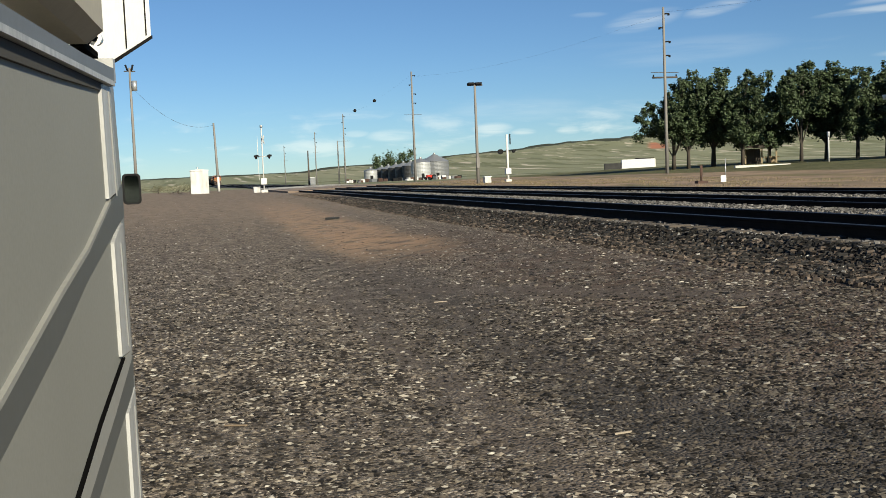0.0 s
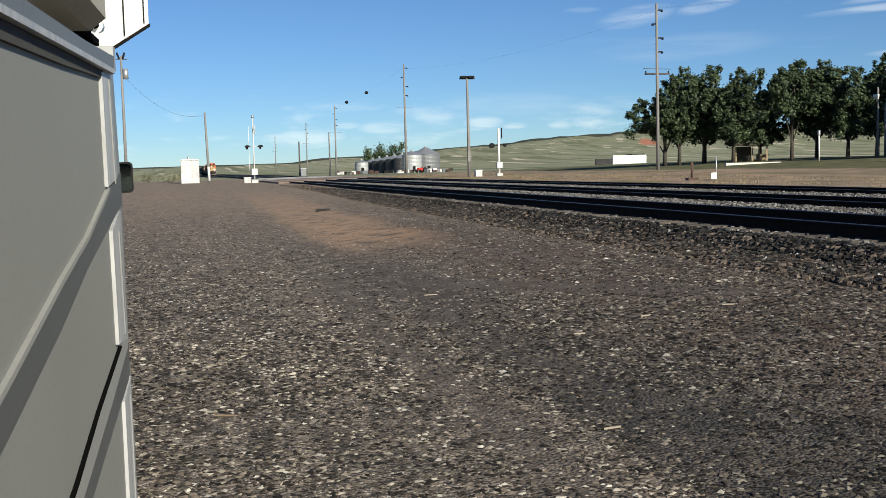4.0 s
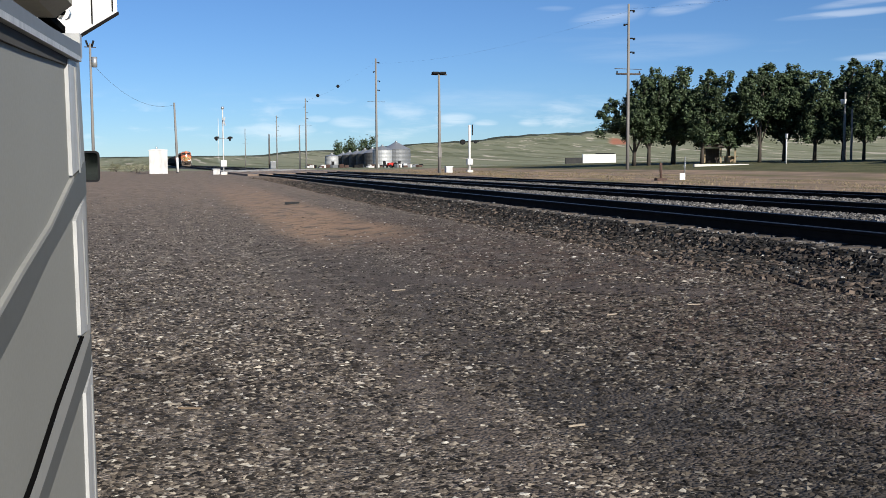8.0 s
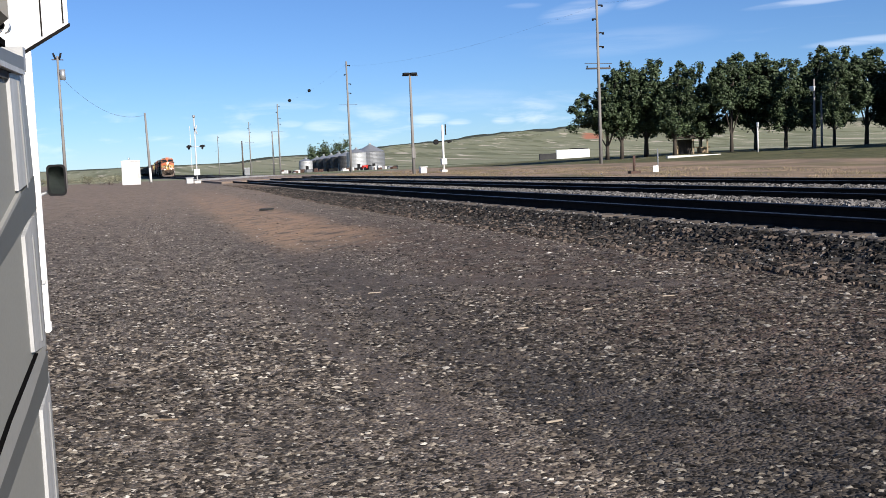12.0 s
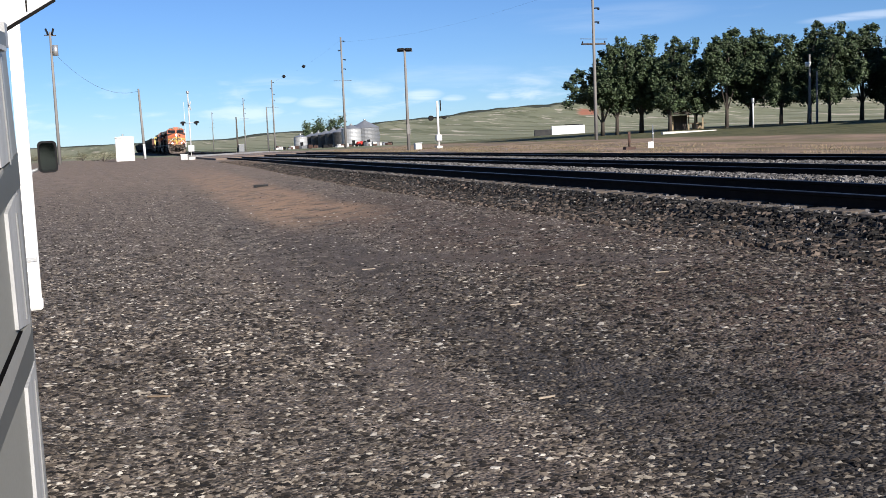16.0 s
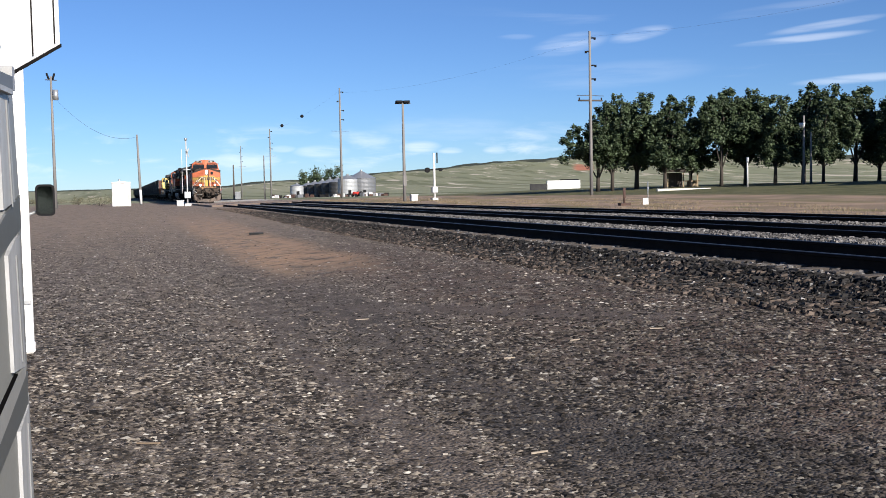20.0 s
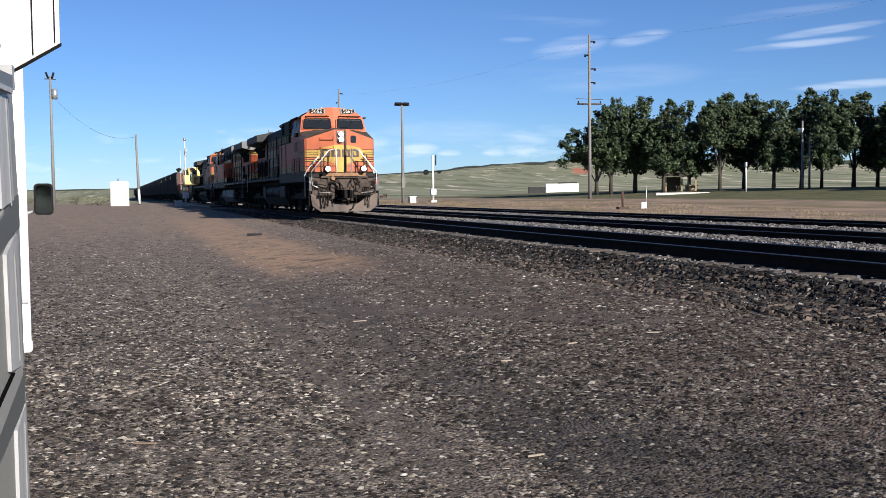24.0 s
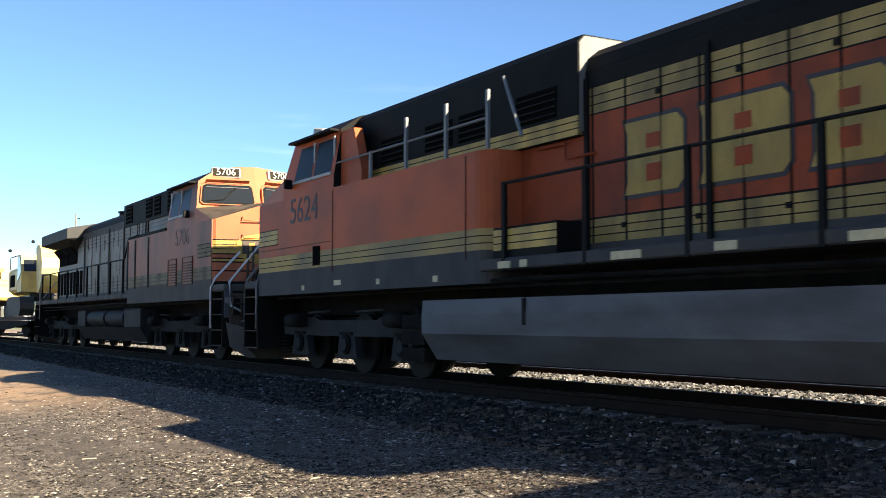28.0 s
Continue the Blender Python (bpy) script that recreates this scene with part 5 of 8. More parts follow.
                repeat("louvre_frame", block("louvre_frame", 0.025, 0.022, 0.66, M_dark_orange), lv, [pose(s * 1.51, u, 2.105) for u in (u0, u1)])
                repeat("louvre_frame", block("louvre_frame", 0.025, u1 - u0, 0.022, M_dark_orange), lv, [pose(s * 1.51, (u0 + u1) / 2, z) for z in (1.785, 2.43)])
            repeat("door_seam", block("door_seam", 0.03, 0.12, 1.35, M_black), th, [pose(s * 1.5, u + 0.06, 2.475) for u in (5.2, 6.55, 7.38)])
            repeat("door_seam", block("door_seam", 0.024, 0.022, 1.95, M_black), th, [pose(s * 0.95, u, 2.825) for u in (7.95, 8.35, 8.55, 9.4)])
    # long hood
    bm = bm_new()
    banded(bm, -0.95, 0.95, ub + 0.003 if older else 3.7, 20.2, [*STRIPES_LOW, (2.165, 3.43, 0), *STRIPES_UP])
    part("long_hood", bm, [hood, hood_yellow, line, *body[3:]], th)
    bm = bm_new()
    prism(bm, [(-0.95, 4.003), (-0.91, 4.17), (-0.74, 4.30), (-0.3, 4.35), (0.3, 4.35), (0.74, 4.30), (0.91, 4.17), (0.95, 4.003)], "y", ue + 0.02, 16.6)
    part("hood_roof", bm, M_black, th)
    bm = bm_new()
    rnd = [(END_X[k], END_Y[k]) for k in range(len(END_X))]
    loft(bm, rnd, [(1.72, 1.9, 4), (1.9, 1.99, 1), (1.99, 2.005, 2), (2.005, 2.09, 1), (2.09, 2.105, 2), (2.105, 2.2, 1), (2.2, 2.22, 2), (2.22, 3.38, 0), (3.38, 3.395, 2), (3.395, 3.49, 1), (3.49, 3.505, 2), (3.505, 3.6, 1), (3.6, 3.615, 2), (3.615, 3.72, 1)])
    for f in bm.faces:
        f.smooth = abs(f.normal.z) < 0.5
    part("hood_end", bm, body, th)
    for x0 in (0.44, -0.52):
        num = lettering("end_number", number, 0.31, M_textdark, th, pose(0, 0, 0), "dark road number on the end")
        for v in num.data.vertices:
            x = x0 - v.co.x
            v.co = (x, float(np.interp(x, END_X, END_Y)) + 0.006 + v.co.z, 3.19 + v.co.y)
    bm = bm_new()
    tube(bm, [(-0.1, 20.80, 2.65), (-0.1, 20.90, 2.65)], 0.25, 16)
    part("end_fan_cover", bm, M_under, th)
    # hood doors: seams, latches
    thin, wide_, latch = block("door_seam", 0.024, 0.022, 1.95, line), block("door_seam", 0.08, 0.07, 2.15, line), block("door_latch", 0.06, 0.08, 0.06, line)
    for s in (-1, 1):
        repeat("door_seam", thin, th, [pose(s * 0.95, ue + 0.15 + k * 0.62, 2.825) for k in range(9)])
        repeat("door_seam", wide_, th, [pose(s * 0.95, u, 2.825) for u in (ue + 0.05, 12.0, 15.65)])
        repeat("door_latch", latch, th, [pose(s * 0.95, ue + 0.74 + k * 0.62, 3.51 if k % 2 else 2.03) for k in range(9)])
    # emblem on the hood: four plain faded blocks with dark edges
    for s in (-1, 1):
        for k, (u0, u1) in enumerate(((10.55, 11.65), (11.8, 13.15), (13.3, 14.3), (14.45, 15.35))):
            sk = 0.12
            bm = bm_new()
            prism(bm, [(u0, 2.32), (u1 - sk, 2.32), (u1, 2.45), (u1, 3.14), (u1 - sk, 3.27), (u0, 3.27), (u0 + 0.06, 3.1), (u0 + 0.06, 2.5)], "x", min(s * 0.95, s * 0.957), max(s * 0.95, s * 0.957), 0)
            prism(bm, [(u0 + 0.05, 2.37), (u1 - sk - 0.03, 2.37), (u1 - 0.05, 2.47), (u1 - 0.05, 3.12), (u1 - sk - 0.03, 3.22), (u0 + 0.05, 3.22), (u0 + 0.11, 3.08), (u0 + 0.11, 2.52)], "x", min(s * 0.95, s * 0.962), max(s * 0.95, s * 0.962), 1)
            um = (u0 + u1) / 2
            box(bm, min(s * 0.95, s * 0.966), max(s * 0.95, s * 0.966), um - 0.11, um + 0.13, 2.88, 3.05, 2)
            box(bm, min(s * 0.95, s * 0.966), max(s * 0.95, s * 0.966), um - 0.11, um + 0.13, 2.50, 2.70, 2)
            part("emblem_block", bm, [hood if number == "5706" else M_textdark, M_dust_sheen_hood_yellow if number == "5706" else M_logoyellow if older else M_logofaded, hood], th)
    # radiator section with wide overhanging wings
    bm = bm_new()
    sec = [(-0.95, 3.45), (-1.5, 3.83), (-1.5, 4.21), (-0.55, 4.40), (0.55, 4.40), (1.5, 4.21), (1.5, 3.83), (0.95, 3.45)]
    fr_ = [bm.verts.new((x, 16.02 if z > 3.6 else 17.1, z)) for x, z in sec]
    re_ = [bm.verts.new((x, 20.95, max(z, 3.70))) for x, z in sec]
    bm.faces.new(fr_)
    # sunlit end face, coloured paler than the sides
    bm.faces.new(re_[::-1]).material_index = 2
    k = len(sec)
    for i in range(k):
        f = bm.faces.new((fr_[i], re_[i], re_[(i + 1) % k], fr_[(i + 1) % k]))
        f.material_index = 1 if i in (0, 6, 7) else 0
    part("radiator_hood", bm, [M_radgrey, M_black, M_sunlit_end], th)
    bm = bm_new()
    box(bm, -0.42, 0.42, 20.95, 20.97, 3.80, 4.34)
    part("end_panel", bm, M_sill_grey, th)
    bm = bm_new()
    box(bm, 0.16, 0.40, 20.96, 21.0, 3.76, 4.24, 0, 0.02)
    hb = part("headlight_box", bm, M_greyseat, th)
    for z in (3.88, 4.12):
        bm = bm_new()
        tube(bm, [(0.28, 21.0, z), (0.28, 21.05, z)], 0.10, 12)
        lamp = part("headlight", bm, M_under, th)
        bm = bm_new()
        tube(bm, [(0.28, 21.05, z), (0.28, 21.06, z)], 0.08, 12)
        part("lens", bm, M_lens, lamp)
    for x in (-1.05, 1.05):
        bm = bm_new()
        tube(bm, [(x, 20.95, 3.86), (x, 21.05, 3.86)], 0.07, 8)
        part("marker_lamp", bm, M_black, th)
    bent_rail(th, [(-0.35, 20.6, 4.37), (-0.35, 20.6, 4.5), (0.3, 20.6, 4.5), (0.3, 20.6, 4.37)], 0.014, M_black)
    bent_rail(th, [(0.45, 20.87, 3.55), (0.45, 20.95, 3.47), (0.95, 20.85, 3.47), (0.95, 20.78, 3.55)], 0.014, M_black)
    for s in (-1, 1):
        bm = bm_new()
        # tall intake screens under the wing and a row of slotted vents below
        for u0, u1 in ((16.9, 18.3), (18.4, 20.0)):
            v = [bm.verts.new((s * x, u, z)) for x, u, z in ((0.99, u0, 3.30), (0.99, u1, 3.30), (1.20, u1 + 0.15, 3.60), (1.20, u0 + 0.1, 3.60))]
            bm.faces.new(v)
            box(bm, min(s * 0.95, s * 0.975), max(s * 0.95, s * 0.975), u0, u1, 3.0, 3.40)
        part("intake_screen", bm, M_vent, th)
        if older:
            vents = [(16.2, 16.55, 2.35, 2.75), (16.7, 17.1, 2.35, 2.75), (16.2, 16.55, 1.92, 2.27), (16.7, 17.1, 1.92, 2.27), (17.25, 17.65, 1.95, 2.75), (18.7, 19.05, 1.9, 2.8), (19.3, 19.6, 2.0, 2.8), (19.75, 20.05, 2.0, 2.8), (17.8, 18.5, 1.85, 2.2)]
        else:
            vents = [(16.0 + k * 0.56, 16.34 + k * 0.56, 1.9, 2.72) for k in range(8)]
        for u0, u1, z0, z1 in vents:
            bm = bm_new()
            box(bm, min(s * 0.95, s * 0.97), max(s * 0.95, s * 0.97), u0, u1, z0, z1)
            vt = part("vent", bm, M_vent, th)
    bm = bm_new()
    tube(bm, [(0, 13.0, 4.25), (0, 13.0, 4.56)], 0.42, 16)
    tube(bm, [(0, 13.0, 4.54), (0, 13.0, 4.58)], 0.46, 16)
    part("exhaust_chimney", bm, M_black, th)
    for u in (11.2, 14.9):
        bm = bm_new()
        tube(bm, [(-0.3, u, 4.28), (-0.3, u, 4.42)], 0.09, 8)
        part("roof_fitting", bm, M_black, th)
    bm = bm_new()
    tube(bm, [(-0.25, 2.7, 4.6), (-0.25, 2.7, 4.76)], 0.02, 5)
    box(bm, -0.3, 0.35, 2.2, 2.9, 4.62, 4.69, 0, 0.02)
    part("roof_antenna", bm, M_galv, th)
    # fuel tank and equipment between the trucks
    bm = bm_new()
    tk = [(-1.44, 1.20), (-1.46, 1.0), (-1.46, 0.72), (-1.2, 0.34), (1.2, 0.34), (1.46, 0.72), (1.46, 1.0), (1.44, 1.20)]
    if older:
        prism(bm, tk, "y", 6.6, 14.6)
        part("fuel_tank", bm, M_greytank, th, "dusty grey fuel tank")
        bm = bm_new()
        for s in (-1, 1):
            box(bm, min(s * 1.45, s * 1.475), max(s * 1.45, s * 1.475), 9.2, 9.26, 0.85, 1.19)
        part("fuel_gauge", bm, M_black, th)
        for s in (-1, 1):
            for k in range(3):
                for x1, u0, u1, z0, z1 in ((1.42, 14.7, 15.5, 0.55, 0.72), (1.36, 5.8, 6.5, 0.30, 0.50)):
                    bm = bm_new()
                    box(bm, min(s * 1.2, s * x1), max(s * 1.2, s * x1), u0, u1, z0 + 0.25 * k, z1 + 0.25 * k)
                    part("battery_box", bm, M_under, th)
    else:
        prism(bm, [(-1.3, 0.75), (-1.44, 0.72), (-1.2, 0.34), (1.2, 0.34), (1.44, 0.72), (1.3, 0.75)], "y", 6.2, 14.2)
        box(bm, -0.9, 0.9, 6.2, 14.2, 0.75, 1.2)
        part("fuel_tank", bm, M_tank, th)
        for s in (-1, 1):
            for u0, u1 in ((6.2, 8.0), (13.1, 14.2)):
                bm = bm_new()
                box(bm, min(s * 0.9, s * 1.44), max(s * 0.9, s * 1.44), u0, u1, 0.72, 1.27, 0, 0.03)
                part("equipment_box", bm, M_tank, th)
            for u0, u1 in ((8.2, 10.4), (10.6, 12.9)):
                bm = bm_new()
                tube(bm, [(s * 1.18, u0, 1.0), (s * 1.18, u0 + 0.08, 1.0), (s * 1.18, u1 - 0.08, 1.0), (s * 1.18, u1, 1.0)], 0.25, 14)
                part("air_reservoir", bm, M_tank, th)
    fa, ra = (1.35, 3.4, 5.45), (16.3, 18.3, 20.3)
    # dark box added between the wheels to stop light showing through
    for ax in (fa, ra):
        bm = bm_new()
        box(bm, -0.5, 0.5, ax[0] - 0.6, ax[2] + 0.6, 0.30, 1.018, 0, 0.04)
        part("truck_bolster", bm, M_under, th)
    # dark blocks added between tank and trucks to stop light showing through, and pipes
    for u0, u1 in ((6.07, 6.5), (13.9, 15.68)):
        bm = bm_new()
        box(bm, -0.62, 0.62, u0, u1, 0.36, 1.03, 0, 0.04)
        part("blower_duct", bm, M_under, th)
        for s in (-1, 1):
            bm = bm_new()
            tube(bm, [(s * 1.2, u0 - 0.1, 1.12), (s * 1.2, u0 + 0.3, 0.78), (s * 1.2, u1, 0.82)], 0.045, 6)
            part("brake_pipe", bm, M_under, th)
    add_wheels(th, fa)
    add_wheels(th, ra)
    for s in (-1, 1):
        truck_side(th, s, fa, M_greytruck if older else M_truck)
        truck_side(th, s, ra, M_greytruck if older else M_truck)
    for s in (-1, 1):
        handrail_run(th, s, 8.75 if older else 8.05, 20.75, 8 if older else 9, not older)
        if older:
            bm = bm_new()
            banded(bm, min(s * 0.96, s * 1.44), max(s * 0.96, s * 1.44), 8.5, 9.9, [(1.72, 1.82, 2), (1.82, 1.90, 1), (1.90, 1.915, 2), (1.915, 1.995, 1), (1.995, 2.01, 2), (2.01, 2.09, 1), (2.09, 2.12, 2)])
            for f in bm.faces:
                if f.calc_center_median().y > 9.89:
                    f.material_index = 2
            part("side_box", bm, body, th)
            repeat("door_seam", block("door_seam", 0.02, 0.018, 1.42, M_dark_orange), th, [pose(s * 1.5, u, 2.45) for u in (3.52, 7.9)])
            repeat("door_seam", block("door_seam", 0.016, 3.4, 0.014, M_dark_orange), th, [pose(s * 1.5, 1.75, 2.28)])
            repeat("cab_vent", block("cab_vent", 0.03, 0.30, 0.34, M_vent), th, [pose(s * 1.5, 2.85, 2.06)])
            bent_rail(th, [(s * 0.99, 10.1, 2.95), (s * 1.0, 9.5, 2.95), (s * 1.0, 9.5, 3.15), (s * 1.0, 8.9, 3.15)], 0.018, M_hood_orange, "conduit")
            for u, w_, z in ((2.2, 0.12, 1.5), (3.6, 0.28, 1.55), (5.2, 0.12, 1.52), (7.0, 0.14, 1.5), (8.7, 0.28, 1.62), (9.2, 0.16, 1.62), (11.0, 0.5, 1.62), (12.6, 0.3, 1.63), (14.2, 0.5, 1.62), (17.5, 0.5, 1.62)):
                bm = bm_new()
                box(bm, min(s * 1.487, s * 1.507), max(s * 1.487, s * 1.507), u, u + w_, z - 0.04, z + 0.05)
                part("sill_label", bm, M_sticker, th)
        corner_steps(th, s, -0.82, -0.02, True)
        corner_steps(th, s, 21.05, 22.0, False)
        w = M_white if number != "5624" else M_greyseat
        bent_rail(th, [(s * 1.52, -0.06, 0.75), (s * 1.52, -0.06, 1.65), (s * 1.44, -0.08, 1.86), (s * 0.98, -0.42, 2.45)], 0.026, w)
        bent_rail(th, [(s * 1.12, -0.95, 1.12), (s * 1.36, -0.95, 1.24), (s * 1.40, -0.95, 1.75), (s * 0.64, -0.93, 2.68), (s * 0.34, -0.93, 2.74), (s * 0.32, -0.93, 1.75)], 0.026, w)
        bent_rail(th, [(s * 0.98, -0.93, 1.72), (s * 0.98, -0.93, 2.52), (s * 0.86, -0.93, 2.56), (s * 0.86, -0.93, 1.72)], 0.03, M_pilot, "platform_post")
        bent_rail(th, [(s * 1.5, 21.0, 1.0), (s * 1.5, 21.0, 2.2), (s * 1.46, 20.85, 2.72), (s * 1.46, 20.5, 2.72)], 0.022, M_palerail)
        bent_rail(th, [(s * 1.42, 22.05, 1.1), (s * 1.42, 22.05, 1.55), (s * 0.7, 22.08, 2.5), (s * 0.38, 22.08, 2.62), (s * 0.36, 22.08, 1.74)], 0.022, M_palerail)
        # ditch light
        bm = bm_new()
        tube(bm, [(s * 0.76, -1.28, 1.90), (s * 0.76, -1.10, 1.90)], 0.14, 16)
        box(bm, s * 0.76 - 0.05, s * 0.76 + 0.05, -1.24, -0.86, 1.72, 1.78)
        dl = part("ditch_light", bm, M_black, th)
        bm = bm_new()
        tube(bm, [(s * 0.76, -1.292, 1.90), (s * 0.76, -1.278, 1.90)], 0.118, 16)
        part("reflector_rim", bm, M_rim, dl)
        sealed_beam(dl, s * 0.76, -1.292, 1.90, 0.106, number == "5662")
        bm = bm_new()
        box(bm, min(s * 1.30, s * 1.49), max(s * 1.30, s * 1.49), -0.885, -0.86, 0.98, 1.56, 0, 0.01)
        sp = part("step_plate", bm, M_greytank, th)
        bm = bm_new()
        tube(bm, [(s * 1.40, -0.90, 1.36), (s * 1.40, -0.885, 1.36)], 0.075, 12)
        part("reflector_disc", bm, M_redpaint if s > 0 else M_lens, sp)
    # pilot, plough, coupler and hoses, front and back
    for yy, d in ((-0.86, -1), (22.05, 1)):
        bm = bm_new()
        box(bm, -1.32, 1.32, min(yy - d * 0.3, yy - d * 0.26), max(yy - d * 0.3, yy - d * 0.26), 0.4, 1.5)
        part("pilot_back", bm, M_under, th)
        def at(x, o, z):
            return (x, yy + d * o, z)

        for s in (-1, 1):
            bm = bm_new()
            prism(bm, [(s * 1.36, 0.74), (s * 1.36, 1.52), (s * 0.42, 1.52), (s * 0.42, 0.66), (s * 0.72, 0.60)], "y", min(yy, yy + d * 0.05), max(yy, yy + d * 0.05))
            pp = part("pilot_plate", bm, M_pilot, th)
            bm = bm_new()
            for x, z in ((1.28, 1.44), (1.28, 0.84), (1.0, 1.44), (0.55, 1.44), (0.52, 0.78), (0.95, 0.80)):
                tube(bm, [at(s * x, 0.05, z), at(s * x, 0.065, z)], 0.022, 6)
            part("bolt_row", bm, M_under, pp)
            bm = bm_new()
            box(bm, min(s * 1.15, s * 1.30), max(s * 1.15, s * 1.30), min(yy + d * 0.05, yy + d * 0.10), max(yy + d * 0.05, yy + d * 0.10), 1.04, 1.40, 0, 0.02)
            mf = part("hose_manifold", bm, M_under, th)
            bm = bm_new()
            tube(bm, [at(s * 1.13, 0.10, 1.02), at(s * 1.13, 0.13, 1.42), at(s * 1.32, 0.13, 1.42), at(s * 1.32, 0.10, 1.02)], 0.016, 6)
            part("manifold_frame", bm, M_pilot, mf)
            bm = bm_new()
            prism(bm, [(yy + d * 0.16, 1.60), (yy + d * 0.05, 1.60), (yy + d * 0.05, 1.20)], "x", min(s * 0.58, s * 0.72), max(s * 0.58, s * 0.72))
            part("platform_gusset", bm, M_pilot, th)
            bm = bm_new()
            box(bm, min(s * 0.50, s * 1.14), max(s * 0.50, s * 1.14), min(yy + d * 0.05, yy + d * 0.44), max(yy + d * 0.05, yy + d * 0.44), 0.79, 0.82)
            part("pilot_step", bm, M_truck, th)
            bm = bm_new()
            tube(bm, [at(s * 1.12, 0.08, 0.90), at(s * 1.12, 0.46, 0.93), at(s * 0.62, 0.48, 0.90), at(s * 0.62, 0.40, 0.84)], 0.013, 6)
            part("step_grab", bm, M_palerail, th)
            bm = bm_new()
            tube(bm, [at(s * 0.60, 0.05, 1.33), at(s * 0.60, 0.14, 1.33)], 0.085, 12)
            js = part("jumper_socket", bm, M_pilot, th)
            bm = bm_new()
            tube(bm, [at(s * 0.60, 0.14, 1.33), at(s * 0.60, 0.155, 1.33)], 0.06, 12)
            part("socket_lid", bm, M_under, js)
            rh = random.Random(31 + s)
            for q in range(5 if s < 0 else 3):
                x = s * (1.02 - 0.09 * q)
                dx = rh.uniform(-0.05, 0.05)
                lowz = rh.uniform(0.30, 0.52)
                hs = [at(x, 0.06, 1.12), at(x + dx * 0.3, 0.20, 1.14), at(x + dx * 0.6, 0.32, 1.02), at(x + dx, 0.40, 0.74), at(x + dx * 1.5, 0.43, lowz)]
                bm = bm_new()
                tube(bm, hs, 0.021, 7)
                ho = part("air_hose", bm, M_hose, th)
                bm = bm_new()
                box(bm, -0.035, 0.035, -0.03, 0.03, -0.07, 0.03, 0, 0.01, Matrix.Translation(hs[-1]))
                part("glad_hand", bm, M_pilot, ho)
        bm = bm_new()
        prism(bm, [(-0.42, 1.20), (-0.42, 1.52), (0.42, 1.52), (0.42, 1.20), (0.27, 1.12), (-0.27, 1.12)], "y", min(yy, yy + d * 0.05), max(yy, yy + d * 0.05))
        part("pilot_plate", bm, M_pilot, th)
        bm = bm_new()
        box(bm, -1.0, 1.0, min(yy + d * 0.004, yy + d * 0.16), max(yy + d * 0.004, yy + d * 0.16), 1.525, 1.60)
        part("buffer_beam", bm, M_pilot, th)
        # two-winged plough, each wing of three bent plates
        bm = bm_new()
        for s in (-1, 1):
            lo = [(0.0, 0.64, 0.12), (0.42, 0.55, 0.12), (1.05, 0.34, 0.12), (1.38, 0.14, 0.36)]
            hi = [(0.0, 0.50, 0.44), (0.46, 0.42, 0.44), (0.96, 0.22, 0.74), (1.44, 0.04, 0.88)]
            rows_ = [[bm.verts.new((s * x, yy + d * (o - k), z)) for x, o, z in r] for k in (0.0, 0.03) for r in (lo, hi)]
            for q in range(3):
                for g, h in ((0, 1), (2, 3), (0, 2), (1, 3)):
                    bm.faces.new((rows_[g][q], rows_[g][q + 1], rows_[h][q + 1], rows_[h][q]))
            bm.faces.new((rows_[0][3], rows_[2][3], rows_[3][3], rows_[1][3]))
        part("snow_plough", bm, M_plow, th)
        # coupler with its open knuckle, pin and carrier
        bm = bm_new()
        box(bm, -0.13, 0.13, min(yy, yy + d * 0.58), max(yy, yy + d * 0.58), 0.74, 0.98, 0, 0.04)
        prism(bm, [(x, yy + d * o) for x, o in ((-0.12, 0.48), (-0.19, 0.58), (-0.22, 0.74), (-0.17, 0.90), (-0.10, 0.86), (-0.08, 0.72), (0.00, 0.66), (0.06, 0.72), (0.07, 0.86), (0.14, 0.94), (0.21, 0.88), (0.21, 0.60), (0.12, 0.48))], "z", 0.68, 1.00)
        cp = part("coupler", bm, M_truck, th)
        bm = bm_new()
        tube(bm, [at(0.14, 0.82, 0.56), at(0.14, 0.82, 1.10)], 0.075, 12)
        part("knuckle_pin", bm, M_pilot, cp)
        bm = bm_new()
        box(bm, -0.33, 0.33, min(yy + d * 0.02, yy + d * 0.22), max(yy + d * 0.02, yy + d * 0.22), 0.60, 0.68, 0, 0.02)
        part("coupler_carrier", bm, M_pilot, th)
        bm = bm_new()
        box(bm, -0.30, 0.30, min(yy + d * 0.06, yy + d * 0.20), max(yy + d * 0.06, yy + d * 0.20), 1.02, 1.13, 0, 0.02)
        part("striker_casting", bm, M_pilot, th)
        bent_rail(th, [at(-0.62, 0.08, 1.04), at(-0.60, 0.20, 1.28), at(-0.42, 0.26, 1.40), at(-0.24, 0.26, 1.26), at(-0.20, 0.18, 1.06)], 0.035, M_under, "draft_bracket")
        bent_rail(th, [at(-1.30, 0.18, 1.30), at(-0.95, 0.24, 1.24), at(-0.50, 0.30, 1.10), at(-0.22, 0.46, 1.08), at(0.0, 0.62, 1.10)], 0.022, M_truck, "uncoupling_lever")
        bent_rail(th, [at(1.34, 0.16, 0.98), at(0.80, 0.28, 0.86), at(0.40, 0.42, 0.96), at(0.10, 0.60, 1.10)], 0.022, M_truck, "uncoupling_lever")
        bent_rail(th, [at(-0.46, 0.12, 1.50), at(-0.30, 0.30, 1.42), at(-0.16, 0.40, 1.16), at(-0.10, 0.34, 1.04)], 0.026, M_hose, "jumper_cable")
